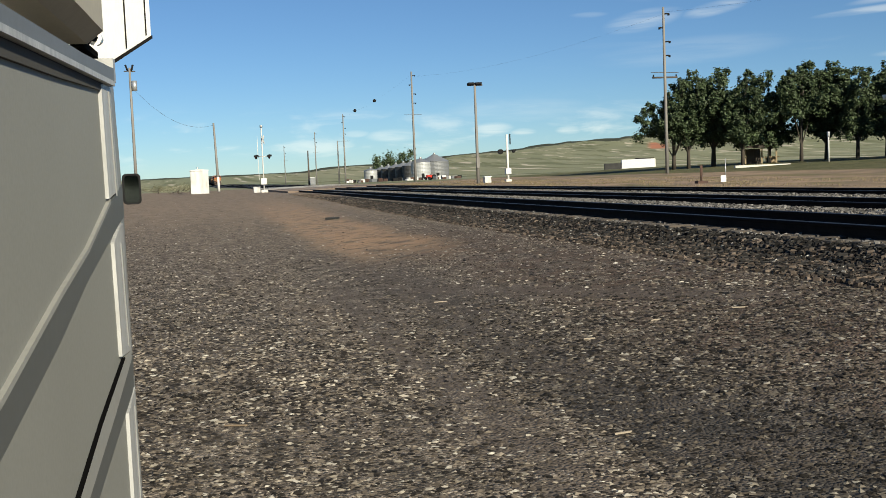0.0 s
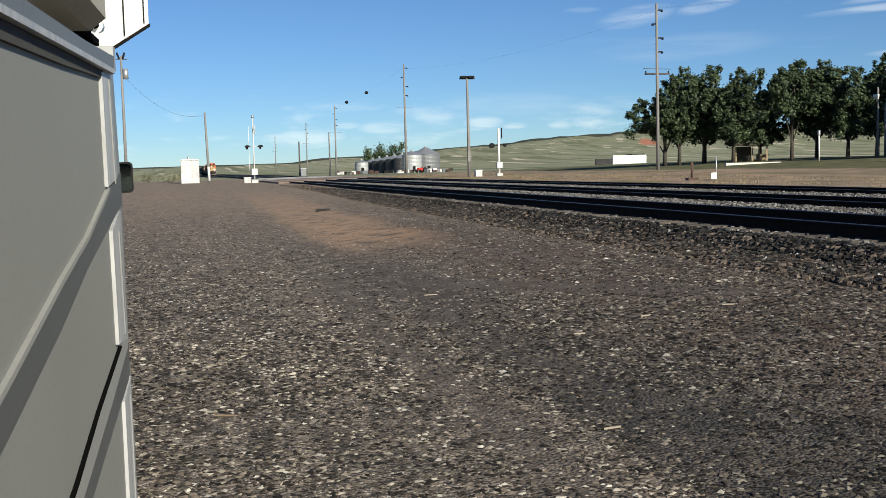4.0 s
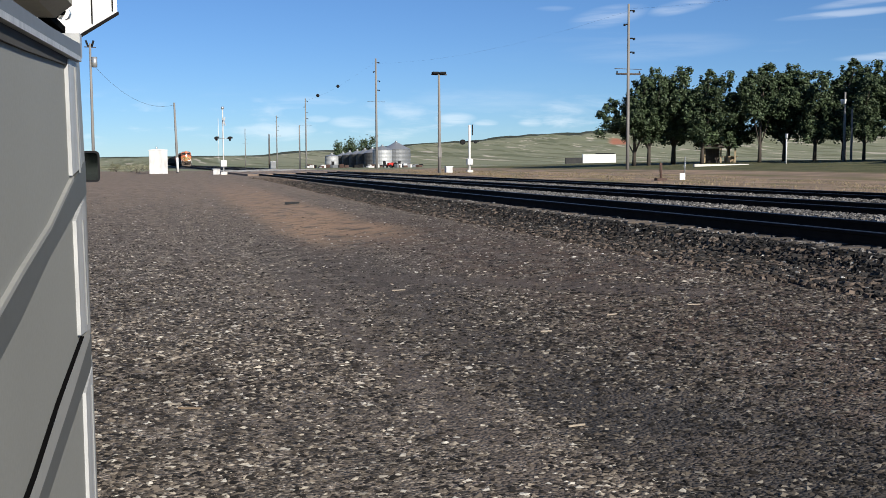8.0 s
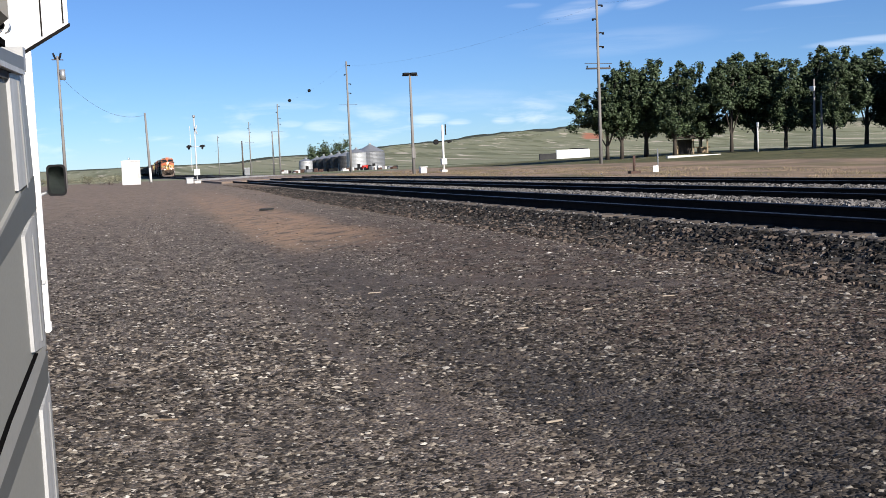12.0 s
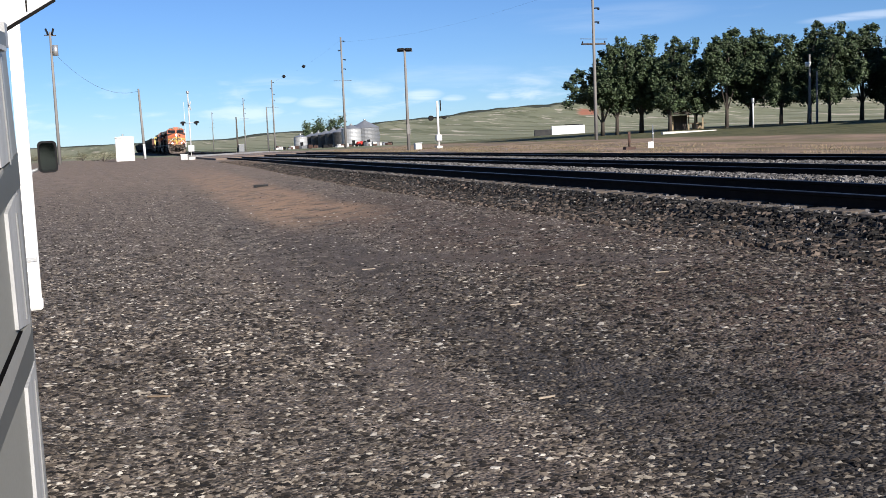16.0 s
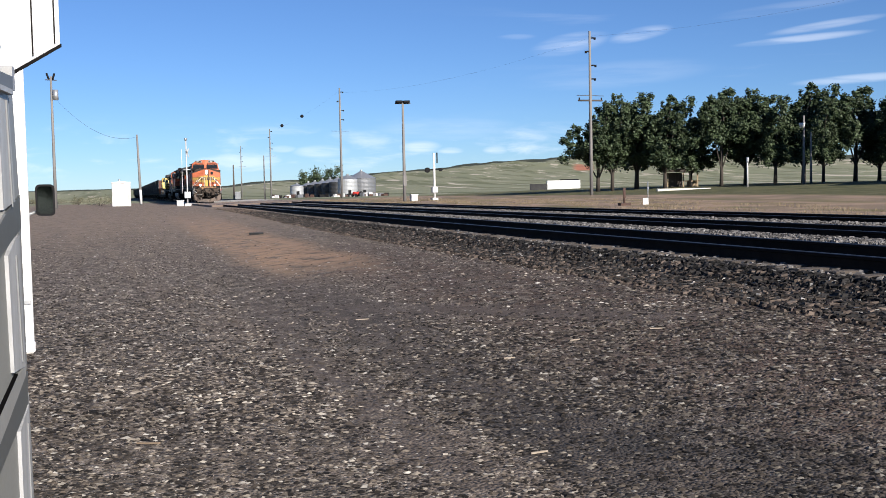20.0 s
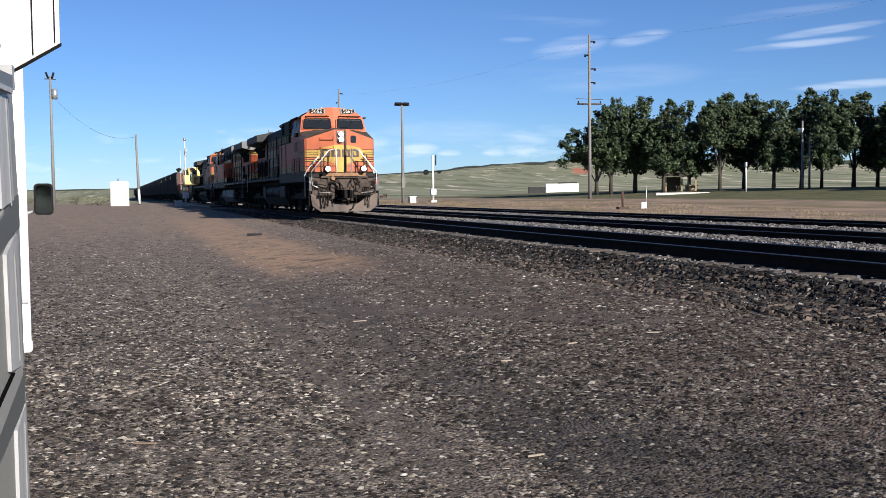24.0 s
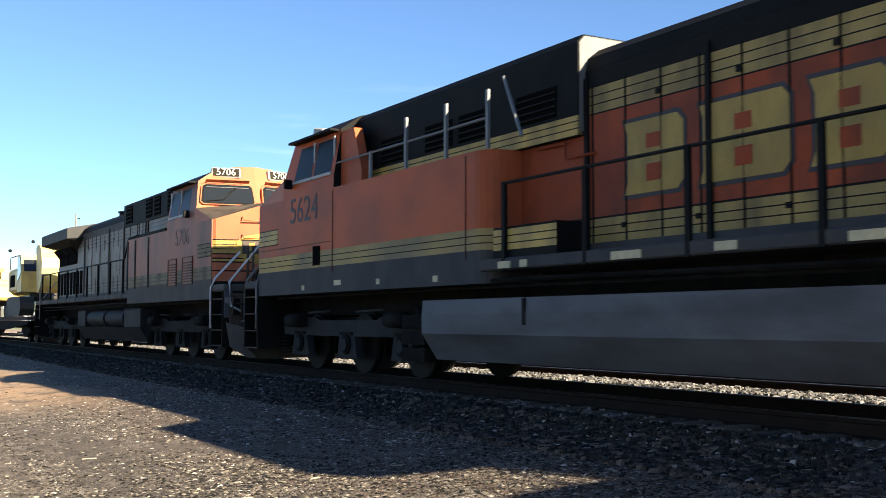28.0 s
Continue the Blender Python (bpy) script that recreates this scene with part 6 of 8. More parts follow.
        bent_rail(th, [at(0.30, 0.10, 1.48), at(0.22, 0.30, 1.30), at(0.30, 0.40, 1.08), at(0.46, 0.42, 1.00), at(0.60, 0.36, 1.14), at(0.52, 0.24, 1.40), at(0.40, 0.10, 1.48)], 0.026, M_hose, "jumper_cable")
        bent_rail(th, [at(0.34, 0.14, 0.84), at(0.40, 0.50, 0.78), at(0.36, 0.64, 0.50), at(0.22, 0.66, 0.24), at(0.10, 0.66, 0.20)], 0.028, M_hose, "brake_hose")
        bent_rail(th, [at(-0.62, 0.44, 0.50), at(-0.2, 0.56, 0.46), at(0.26, 0.58, 0.47)], 0.014, M_under, "safety_chain")
        bm = bm_new()
        tube(bm, [at(-0.50, 0.17, 1.50), at(-0.50, 0.22, 1.52)], 0.085, 12)
        part("hose_cap", bm, M_plank, th)
        bm = bm_new()
        prism(bm, [(x, yy + d * o) for x, o in ((-0.92, 0.004), (-0.92, 0.12), (-0.55, 0.22), (0.55, 0.22), (0.92, 0.12), (0.92, 0.004))], "z", 1.602, 1.74)
        part("platform_edge", bm, M_plank if d < 0 else M_sill, th)
    return th


LOCO_A = locomotive("5662", "grimy orange diesel locomotive with lit headlights leading the train", M_dull_orange, M_dull_yellow, False, M_dark_orange, M_dark_yellow, M_sill)
LOCO_B = locomotive("5624", "orange and black diesel locomotive coupled back to front", M_orange, M_yellow, True, M_hood_orange, M_hood_yellow, M_sill_grey)
LOCO_C = locomotive("5706", "dusty orange diesel locomotive, third in the train, headlights off", M_dusty_orange, M_dusty_yellow, False, M_dust_sheen_hood, M_dust_sheen_hood_yellow, M_sill_dusty)

# ---- freight cars ----
M_gondola = mat("dark grey coal car steel", (0.03, 0.031, 0.034), 0.65, color2=(0.05, 0.048, 0.046), scale=0.8, amount=0.8, grime=(0.07, 0.058, 0.05), grime_amount=0.4, stretch=(1, 1, 0.3), obj_random=0.3)
M_rust = mat("rusty red car paint", (0.10, 0.035, 0.025), 0.75, color2=(0.06, 0.028, 0.02), scale=1.2, amount=0.8)
M_machine = mat("yellow machine paint", (0.72, 0.53, 0.17), 0.5, color2=(0.58, 0.41, 0.12), scale=1.5, amount=0.5, grime=(0.2, 0.14, 0.07), grime_amount=0.35)
M_track_shoe = mat("dark crawler steel", (0.045, 0.04, 0.036), 0.7, 0.3, amount=0.7)


def freight_truck(th, u):
    add_wheels(th, (u - 0.88, u + 0.88), SMALL_WHEEL)
    for s in (-1, 1):
        bm = bm_new()
        prism(bm, [(u - 1.2, 0.46), (u - 1.0, 0.62), (u - 0.4, 0.66), (u - 0.3, 0.8), (u + 0.3, 0.8), (u + 0.4, 0.66), (u + 1.0, 0.62), (u + 1.2, 0.46), (u + 0.7, 0.40), (u + 0.35, 0.24), (u - 0.35, 0.24), (u - 0.7, 0.40)], "x", min(s * 0.98, s * 1.12), max(s * 0.98, s * 1.12))
        part("truck_sideframe", bm, M_under, th)


def gondola(first):
    th = empty("coal_car", pose(0, 0, 0), "dark grey steel coal gondola car with ribbed sides" if not first else "rust-red ended coal gondola car behind the flat car", "rail car", "coal cars of the train")
    L = 16.0
    me = [M_gondola, M_rust]
    bm = bm_new()
    box(bm, -1.55, 1.55, 0.3, L - 0.3, 1.05, 1.2)
    prism(bm, [(-0.7, 0.55), (0.7, 0.55), (1.5, 1.06), (-1.5, 1.06)], "y", 3.2, L - 3.2)
    part("underframe", bm, M_under, th)
    for s in (-1, 1):
        bm = bm_new()
        box(bm, min(s * 1.48, s * 1.54), max(s * 1.48, s * 1.54), 0.3, L - 0.3, 1.2, 3.85)
        part("side_sheet", bm, M_gondola, th)
        bm = bm_new()
        box(bm, min(s * 1.44, s * 1.62), max(s * 1.44, s * 1.62), 0.25, L - 0.25, 3.80, 3.93)
        part("top_chord", bm, M_gondola, th)
        for k in range(11):
            bm = bm_new()
            u = 0.4 + k * (L - 0.9) / 10
            box(bm, min(s * 1.54, s * 1.62), max(s * 1.54, s * 1.62), u, u + 0.1, 1.2, 3.8)
            part("side_post", bm, M_gondola, th)
    for u, sl in ((0.3, 1), (L - 0.3, -1)):
        bm = bm_new()
        prism(bm, [(u, 2.3), (u, 3.85), (u + sl * 0.08, 3.85), (u + sl * 0.08, 2.3), (u + sl * 1.9, 1.25), (u + sl * 1.8, 1.2)], "x", -1.48, 1.48)
        part("end_sheet", bm, M_rust if first and sl > 0 else M_gondola, th)
    bm = bm_new()
    box(bm, -1.44, 1.44, 0.5, L - 0.5, 3.3, 3.62)
    part("coal_load", bm, M_vent, th)
    for u in (2.0, L - 2.0):
        freight_truck(th, u)
    bm = bm_new()
    box(bm, -0.15, 0.15, -0.35, 0.4, 0.78, 1.02)
    box(bm, -0.15, 0.15, L - 0.4, L + 0.35, 0.78, 1.02)
    part("coupler", bm, M_under, th)
    return th


def flat_car():
    th = empty("flat_car", pose(0, 0, 0), "dusty steel flat car carrying a yellow excavator", "rail car")
    L = 27.2
    bm = bm_new()
    box(bm, -1.5, 1.5, 0, L, 0.98, 1.12)
    part("deck", bm, M_pilot, th)
    for s in (-1, 1):
        bm = bm_new()
        prism(bm, [(0.2, 0.95), (L - 0.2, 0.95), (L - 0.2, 0.8), (L - 6, 0.55), (6, 0.55), (0.2, 0.8)], "x", min(s * 1.35, s * 1.45), max(s * 1.35, s * 1.45))
        part("side_sill", bm, M_under, th)
    for u in (2.6, L - 2.6):
        freight_truck(th, u)
    bm = bm_new()
    box(bm, -0.15, 0.15, -0.4, 0.3, 0.72, 0.96)
    box(bm, -0.15, 0.15, L - 0.3, L + 0.4, 0.72, 0.96)
    part("coupler", bm, M_under, th)
    bm = bm_new()
    tube(bm, [(-0.5, 0.1, 1.1), (-0.5, 0.1, 2.0), (0.5, 0.1, 2.0), (0.5, 0.1, 1.1)], 0.03, 6)
    part("end_rail", bm, M_galv, th)
    return th


def excavator(label):
    """Crawler excavator with its boom folded high; local y runs backwards along the car, z from the deck."""
    th = empty("excavator", pose(0, 0, 0), label, "excavator", "yellow machines on the flat car")
    for s in (-1, 1):
        bm = bm_new()
        prism(bm, [(-1.9, 0.35), (-1.6, 0.05), (1.6, 0.05), (1.9, 0.35), (1.9, 0.6), (1.6, 0.9), (-1.6, 0.9), (-1.9, 0.6)], "x", min(s * 0.8, s * 1.4), max(s * 0.8, s * 1.4))
        part("crawler_track", bm, M_track_shoe, th)
    bm = bm_new()
    tube(bm, [(0, 0, 0.7), (0, 0, 1.1)], 0.7, 14)
    part("slew_ring", bm, M_track_shoe, th)
    bm = bm_new()
    box(bm, -1.3, 1.3, -0.3, 2.2, 1.1, 2.2, 0, 0.12)
    part("engine_house", bm, M_machine, th)
    bm = bm_new()
    prism(bm, [(-1.4, 1.1), (-0.35, 1.1), (-0.35, 2.75), (-1.1, 2.75), (-1.45, 2.0)], "x", -1.3, -0.4)
    cab = part("operator_cab", bm, M_machine, th)
    bm = bm_new()
    prism(bm, [(-1.36, 1.95), (-0.42, 1.55), (-0.42, 2.66), (-1.08, 2.66)], "x", -1.32, -1.30)
    part("cab_window", bm, M_glass, cab)
    bm = bm_new()
    prism(bm, [(-1.36, 1.95), (-0.42, 1.55), (-0.42, 2.66), (-1.08, 2.66)], "x", -0.40, -0.38)
    part("cab_window", bm, M_glass, cab)
    bm = bm_new()
    prism(bm, [(-1.12, 2.70), (-1.46, 2.0), (-1.44, 2.0), (-1.10, 2.70)], "x", -1.2, -0.5)
    part("cab_window", bm, M_glass, cab)
    bm = bm_new()
    prism(bm, [(-0.3, 1.4), (-0.6, 2.3), (-1.5, 3.0), (-2.4, 3.25), (-3.5, 3.0), (-3.6, 2.6), (-2.4, 2.6), (-1.6, 2.1), (-0.9, 1.3)], "x", -0.15, 0.5)
    part("boom", bm, M_machine, th)
    bm = bm_new()
    prism(bm, [(-2.9, 3.2), (-3.5, 3.2), (-4.1, 2.3), (-4.1, 1.1), (-3.7, 1.0), (-3.4, 2.2)], "x", -0.12, 0.46)
    part("stick", bm, M_machine, th)
    bm = bm_new()
    outer = [(-3.15 + 0.98 * math.cos(g), 2.05 + 1.05 * math.sin(g)) for g in (radians(60 + 24 * k) for k in range(10))]
    inner = [(-3.15 + 0.78 * math.cos(g), 2.05 + 0.85 * math.sin(g)) for g in (radians(60 + 24 * k) for k in range(10))]
    prism(bm, outer + inner[::-1], "x", -0.85, 0.95)
    prism(bm, outer, "x", -0.92, -0.85)
    prism(bm, outer, "x", 0.95, 1.02)
    part("bucket", bm, M_machine, th)
    bm = bm_new()
    tube(bm, [(0.22, -0.9, 1.4), (0.22, -1.9, 2.5)], 0.08, 8)
    part("ram", bm, M_galv, th)
    bm = bm_new()
    tube(bm, [(0.22, -1.8, 3.15), (0.22, -3.2, 3.12)], 0.07, 8)
    part("ram", bm, M_galv, th)
    bm = bm_new()
    box(bm, -1.2, 1.2, 1.5, 2.35, 1.0, 1.9, 0, 0.15)
    part("counterweight", bm, M_machine, th)
    bm = bm_new()
    tube(bm, [(0.9, 1.2, 2.2), (0.9, 1.2, 2.75)], 0.07, 8)
    part("exhaust_pipe", bm, M_track_shoe, th)
    for s_ in (-1, 1):
        bm = bm_new()
        tube(bm, [(s_ * 1.25, -0.2, 2.2), (s_ * 1.25, -0.2, 2.75), (s_ * 1.25, 2.0, 2.75), (s_ * 1.25, 2.0, 2.2)], 0.025, 6)
        part("guard_rail", bm, M_track_shoe, th)
        bm = bm_new()
        box(bm, s_ * 1.3 - 0.006, s_ * 1.3 + 0.006, 0.3, 1.6, 1.35, 1.9)
        part("grille", bm, M_vent, th)
    return th


CAR_FIRST = gondola(True)
CAR = gondola(False)
FLAT = flat_car()
DIGGER_A = excavator("yellow crawler excavator with its boom folded, riding on the flat car")
DIGGER_B = excavator("yellow crawler excavator riding at the far end of the flat car")
CARS = [CAR_FIRST, CAR] + [copy_thing(CAR, pose(0, 0, 0)) for _ in range(20)]

# seconds, and how far ahead the leading nose is
TRAIN = [(0, 490), (4, 413), (8, 338), (12, 266), (16, 193), (20, 119), (22, 82.5), (24, 45.5), (25, 27.7), (26, 10.3), (27, -7), (28, -24.2)]


def motions():
    x = TRACKS[0]
    for ob, off, turn in [(LOCO_A, 0, 0), (LOCO_B, 44.6, 180), (LOCO_C, 47.6, 0), (FLAT, 71.4, 0)] + [(c, 99.6 + 16.8 * k, 0) for k, c in enumerate(CARS)]:
        walk(ob, [(t, pose(x, y + off, RAIL_Z, 0, 0, turn)) for t, y in TRAIN])
    for ob, off, turn in ((DIGGER_A, 75.8, 0), (DIGGER_B, 92.0, 180)):
        walk(ob, [(t, pose(x, y + off, RAIL_Z + 1.12, 0, 0, turn)) for t, y in TRAIN])
    # the wheels roll: rows a quarter turn or less apart
    ts, ys = [a for a, _ in TRAIN], [b for _, b in TRAIN]
    times = [k / FPS for k in range(28 * FPS + 1)]
    marks = [ys[0] - float(v) for v in np.interp(times, ts, ys)]
    for ob, way in ((LOCO_A, 1), (LOCO_B, -1), (LOCO_C, 1), (FLAT, 1)):
        for w, side, u, rad, gauge in WHEELS[ob.name]:
            roll_way = way if side < 0 else -way
            walk(w, [(t, pose(side * gauge, u, rad, roll_way * math.degrees(d / rad), 0, 0 if side < 0 else 180)) for t, d in zip(times, marks)])

# ---- yard fittings, poles and buildings ----
M_leaf = mat("dark green tree leaves", (0.054, 0.078, 0.036), 0.6, color2=(0.026, 0.041, 0.020), scale=1.2, amount=0.8, island=0.45, spec=0.3)
M_bark = mat("grey brown bark", (0.055, 0.045, 0.036), 0.9, color2=(0.035, 0.028, 0.023), scale=8, amount=0.7, stretch=(1, 1, 0.2))
M_barn = mat("weathered blue grey barn siding", (0.055, 0.067, 0.088), 0.6, color2=(0.044, 0.054, 0.07), scale=0.8, amount=0.6, obj_random=0.12)
M_barnroof = mat("dull blue grey barn roof sheeting", (0.11, 0.12, 0.14), 0.6, 0.1, color2=(0.085, 0.095, 0.11), amount=0.5)
M_roofsheet = mat("faded pale roof sheeting", (0.42, 0.43, 0.44), 0.5, 0.3, amount=0.5)
M_conc = mat("pale concrete", (0.52, 0.50, 0.46), 0.85, color2=(0.42, 0.40, 0.37), amount=0.6)
M_dark = mat("dark signal paint", (0.010, 0.010, 0.011), 0.75, amount=0.3, spec=0.12)
M_binwall = mat("corrugated galvanised bin", (0.15, 0.157, 0.168), 0.55, 0.2, color2=(0.11, 0.116, 0.124), scale=1.0, amount=0.6, bump=0.05, bump_scale=3, stretch=(0.02, 0.02, 3))
# Shade on the row of small bins is put into this dark colour.
M_binshade = mat("bin steel coloured as in shade", (0.055, 0.057, 0.06), 0.6, 0.2, color2=(0.035, 0.036, 0.038), scale=1.0, amount=0.7, grime=(0.02, 0.02, 0.02), grime_amount=0.5)
M_binpale = mat("pale galvanised bin", (0.33, 0.34, 0.35), 0.55, 0.2, color2=(0.26, 0.27, 0.28), scale=1.0, amount=0.6)
M_hutwall = mat("tan weathered boards", (0.27, 0.205, 0.125), 0.7, amount=0.5)
M_brown = mat("rusted iron", (0.07, 0.035, 0.024), 0.85, color2=(0.04, 0.024, 0.02), scale=6, amount=0.8)
M_sagepale = mat("grey-green sagebrush", (0.23, 0.23, 0.16), 0.9, color2=(0.16, 0.165, 0.11), scale=1, amount=0.8, island=0.4)
M_sage = mat("dry sagebrush", (0.075, 0.078, 0.045), 0.9, color2=(0.16, 0.14, 0.085), scale=1, amount=0.8, island=0.4)


def spot(az, d):
    """A place on the ground at a bearing (degrees east of the track's line) and a distance from the origin."""
    x, y = d * math.sin(radians(az)), d * math.cos(radians(az))
    return x, y, ground_z(x, y)


def pole(name, az, d, top_z, r, material, label, category="utility pole", lean=(0, 0), group="poles beyond the yard"):
    x, y, z = spot(az, d)
    th = empty(name, pose(x, y, z, lean[0], lean[1], 0), label, category, group)
    h = top_z - z
    bm = bm_new()
    tube(bm, [(0, 0, -0.6), (0, 0, h * 0.5), (0, 0, h)], r, 9, 0, r * 0.6)
    part("shaft", bm, material, th)
    return th, h


def arm(th, z, half, r=0.06, turn=0.0, insulators=(), material=None, drop=0.0):
    bm = bm_new()
    c, s = math.cos(turn), math.sin(turn)
    tube(bm, [(-half * c, -half * s, z), (half * c, half * s, z)], r, 6)
    a = part("crossarm", bm, material or M_darkwood, th)
    for k in insulators:
        bm = bm_new()
        tube(bm, [(k * c, k * s, z), (k * c, k * s, z + 0.12), (k * c, k * s, z + 0.26)], 0.06, 6)
        part("insulator", bm, M_dark, a)
    return a


def davit(th, z, out):
    bm = bm_new()
    tube(bm, [(0, 0, z), (out * 0.6, 0, z + 0.04), (out, 0, z + 0.02)], 0.07, 6)
    tube(bm, [(out, 0, z - 0.12), (out, 0, z + 0.08)], 0.10, 6)
    part("line_post", bm, M_dark, th)


def tall_line_pole(az, d, top, r):
    th, h = pole("power_pole", az, d, top, r, M_wood, "tall weathered power pole with staggered line posts and crossarms")
    for k, o in enumerate((0.5, -0.4, 0.55, 0.5)):
        davit(th, h * (0.985 - k * 0.083) - 0.4, o)
    arm(th, h * 0.61, 1.5, 0.03, 0.2, (), M_wire)
    if d < 150:
        arm(th, h * 0.58, 1.2, 0.09, 0.0, (-1.1, 1.1))
    return th


# left service pole with transformer and pins
th, h = pole("service_pole", -3.0, 112, 1.55 + 112 * math.tan(radians(6.0)), 0.17, M_wood, "weathered service pole with a grey transformer and black cutouts")
arm(th, h - 0.35, 0.55, 0.05, 0.3)
for k in (-0.30, 0.26):
    bm = bm_new()
    tube(bm, [(k * 0.6, 0, h - 0.3), (k * 1.3, 0, h + 0.30)], 0.11, 6)
    part("cutout", bm, M_dark, th)
bm = bm_new()
tube(bm, [(0.38, -0.1, h - 2.3), (0.38, -0.1, h - 1.3)], 0.27, 10)
part("transformer", bm, M_galv, th, "grey transformer can")
LP_TOP = th.matrix_world @ Vector((0.2, 0, h - 2.0))

th, h = pole("stub_pole", 1.12, 127, 1.55 + 127 * math.tan(radians(3.12)), 0.17, M_wood, "dark leaning wooden pole beside a white signal hut", lean=(0, -1.6))
P2_TOP = th.matrix_world @ Vector((0, 0, h - 0.25))
bm = bm_new()
tube(bm, [(0, -0.19, 0.1), (0, -0.19, 1.75)], 0.14, 8)
part("pole_guard", bm, M_white, th)

# the sagging wire between them
wire = empty("overhead_wire", pose(0, 0, 0), "thin sagging service wire between two poles", "wire")
bm = bm_new()
pts = []
for k in range(17):
    t = k / 16
    p = LP_TOP.lerp(P2_TOP, t)
    pts.append(p + Vector((0, 0, -1.5 * 4 * t * (1 - t))))
tube(bm, pts, 0.013, 4)
part("conductor", bm, M_wire, wire)

# tall line poles marching off
tall_line_pole(24.62, 100, 1.55 + 100 * math.tan(radians(8.05)), 0.17)
tall_line_pole(11.42, 172, 1.55 + 172 * math.tan(radians(5.44)), 0.21)
tall_line_pole(7.72, 268, 1.55 + 268 * math.tan(radians(3.36)), 0.22)
tall_line_pole(6.20, 362, 1.55 + 362 * math.tan(radians(2.48)), 0.22)
tall_line_pole(4.57, 520, 1.55 + 520 * math.tan(radians(1.81)), 0.24)
tall_line_pole(47.3, 78, 1.55 + 78 * math.tan(radians(10.9)), 0.2)
pole("wooden_pole", 5.80, 205, 1.55 + 205 * math.tan(radians(1.52)), 0.19, M_darkwood, "dark wooden pole beside a grey cabinet")
pole("wooden_pole", 7.38, 195, 1.55 + 195 * math.tan(radians(1.98)), 0.16, M_wood, "weathered bare wooden pole by the crossing road")
pole("wooden_pole", 35.28, 108, 1.55 + 108 * math.tan(radians(3.35)), 0.14, M_wood, "weathered wooden pole with a white lamp among trees")
pole("wooden_pole", 35.62, 109, 1.55 + 109 * math.tan(radians(2.5)), 0.12, M_wood, "short weathered wooden pole among trees")
x, y, z = spot(35.2, 107.7)
lamp = empty("yard_lamp", pose(x, y, 1.55 + 108 * math.tan(radians(2.9))), "white dusk lamp on a wooden pole", "lamp")
bm = bm_new()
tube(bm, [(0, 0, 0.15), (0, 0, -0.1), (0, 0, -0.3)], 0.3, 10, 0, 0.2)
part("shade", bm, M_white, lamp)
# two long spans of wire with marker balls
for a, b, s0, s1 in (((11.42, 172, 5.3), (7.72, 268, 3.25), 0.8, 0.0), ((24.62, 100, 7.7), (11.42, 172, 5.2), 1.2, 0.0), ((47.3, 78, 10.5), (24.62, 100, 7.8), 1.0, 0.0)):
    w = empty("overhead_wire", pose(0, 0, 0), "thin power line span between tall poles", "wire", "power line spans")
    bm = bm_new()
    A = Vector((*spot(a[0], a[1])[:2], 1.55 + a[1] * math.tan(radians(a[2]))))
    B = Vector((*spot(b[0], b[1])[:2], 1.55 + b[1] * math.tan(radians(b[2]))))
    tube(bm, [A.lerp(B, t / 14) + Vector((0, 0, -s0 * 4 * (t / 14) * (1 - t / 14))) for t in range(15)], 0.004, 4)
    part("conductor", bm, M_wire, w)
for az, el in ((9.42, 4.0), (8.37, 3.52)):
    d = 230
    p = Vector((d * math.sin(radians(az)), d * math.cos(radians(az)), 1.55 + d * math.tan(radians(el))))
    ball = empty("marker_ball", Matrix.Translation(p), "dark round marker ball hung on a power line", "marker ball", "marker balls on the line")
    bm = bm_new()
    bmesh.ops.create_icosphere(bm, subdivisions=2, radius=0.36)
    for f in bm.faces:
        f.smooth = True
    part("sphere", bm, M_dark, ball)
    bm = bm_new()
    tube(bm, [(-0.45, 0, 0.0), (0.45, 0, 0.0)], 0.03, 5)
    part("clamp", bm, M_wire, ball)

# floodlight pole
th, h = pole("floodlight_pole", 14.74, 104, 1.55 + 104 * math.tan(radians(4.65)), 0.17, M_wood, "weathered wooden pole with dark floodlights on a short arm", "light pole")
arm(th, h - 0.1, 0.75, 0.07)
for k in (-0.36, 0.36):
    bm = bm_new()
    box(bm, k - 0.34, k + 0.3, -0.3, 0.2, h - 0.06, h + 0.16, 0, 0.05)
    part("floodlight", bm, M_dark, th)
bm = bm_new()
box(bm, -0.16, 0.16, -0.25, -0.15, 1.5, 2.5)
part("meter_box", bm, M_wood, th)

# white signal hut
x, y, z = spot(0.16, 118)
hut = empty("signal_hut", pose(x, y, z), "small white sheet-metal signal hut with streaked walls", "signal hut")
bm = bm_new()
box(bm, -0.94, 0.94, -0.9, 0.9, 0.0, 2.42, 0, 0.03)
part("wall", bm, M_whitedirty, hut)
bm = bm_new()
prism(bm, [(-1.0, 2.42), (1.0, 2.42), (0.95, 2.52), (0.0, 2.62), (-0.95, 2.52)], "y", -0.95, 0.95)
part("roof", bm, M_whitedirty, hut)
bm = bm_new()
box(bm, -0.4, 0.45, -0.925, -0.9, 0.1, 2.1)
dr = part("door", bm, M_whitedirty, hut)
bm = bm_new()
box(bm, 0.3, 0.36, -0.96, -0.925, 1.0, 1.15)
part("handle", bm, M_galv, dr)
bm = bm_new()
tube(bm, [(-0.15, 0, 2.55), (-0.15, 0, 2.85)], 0.09, 8)
part("roof_vent", bm, M_galv, hut)


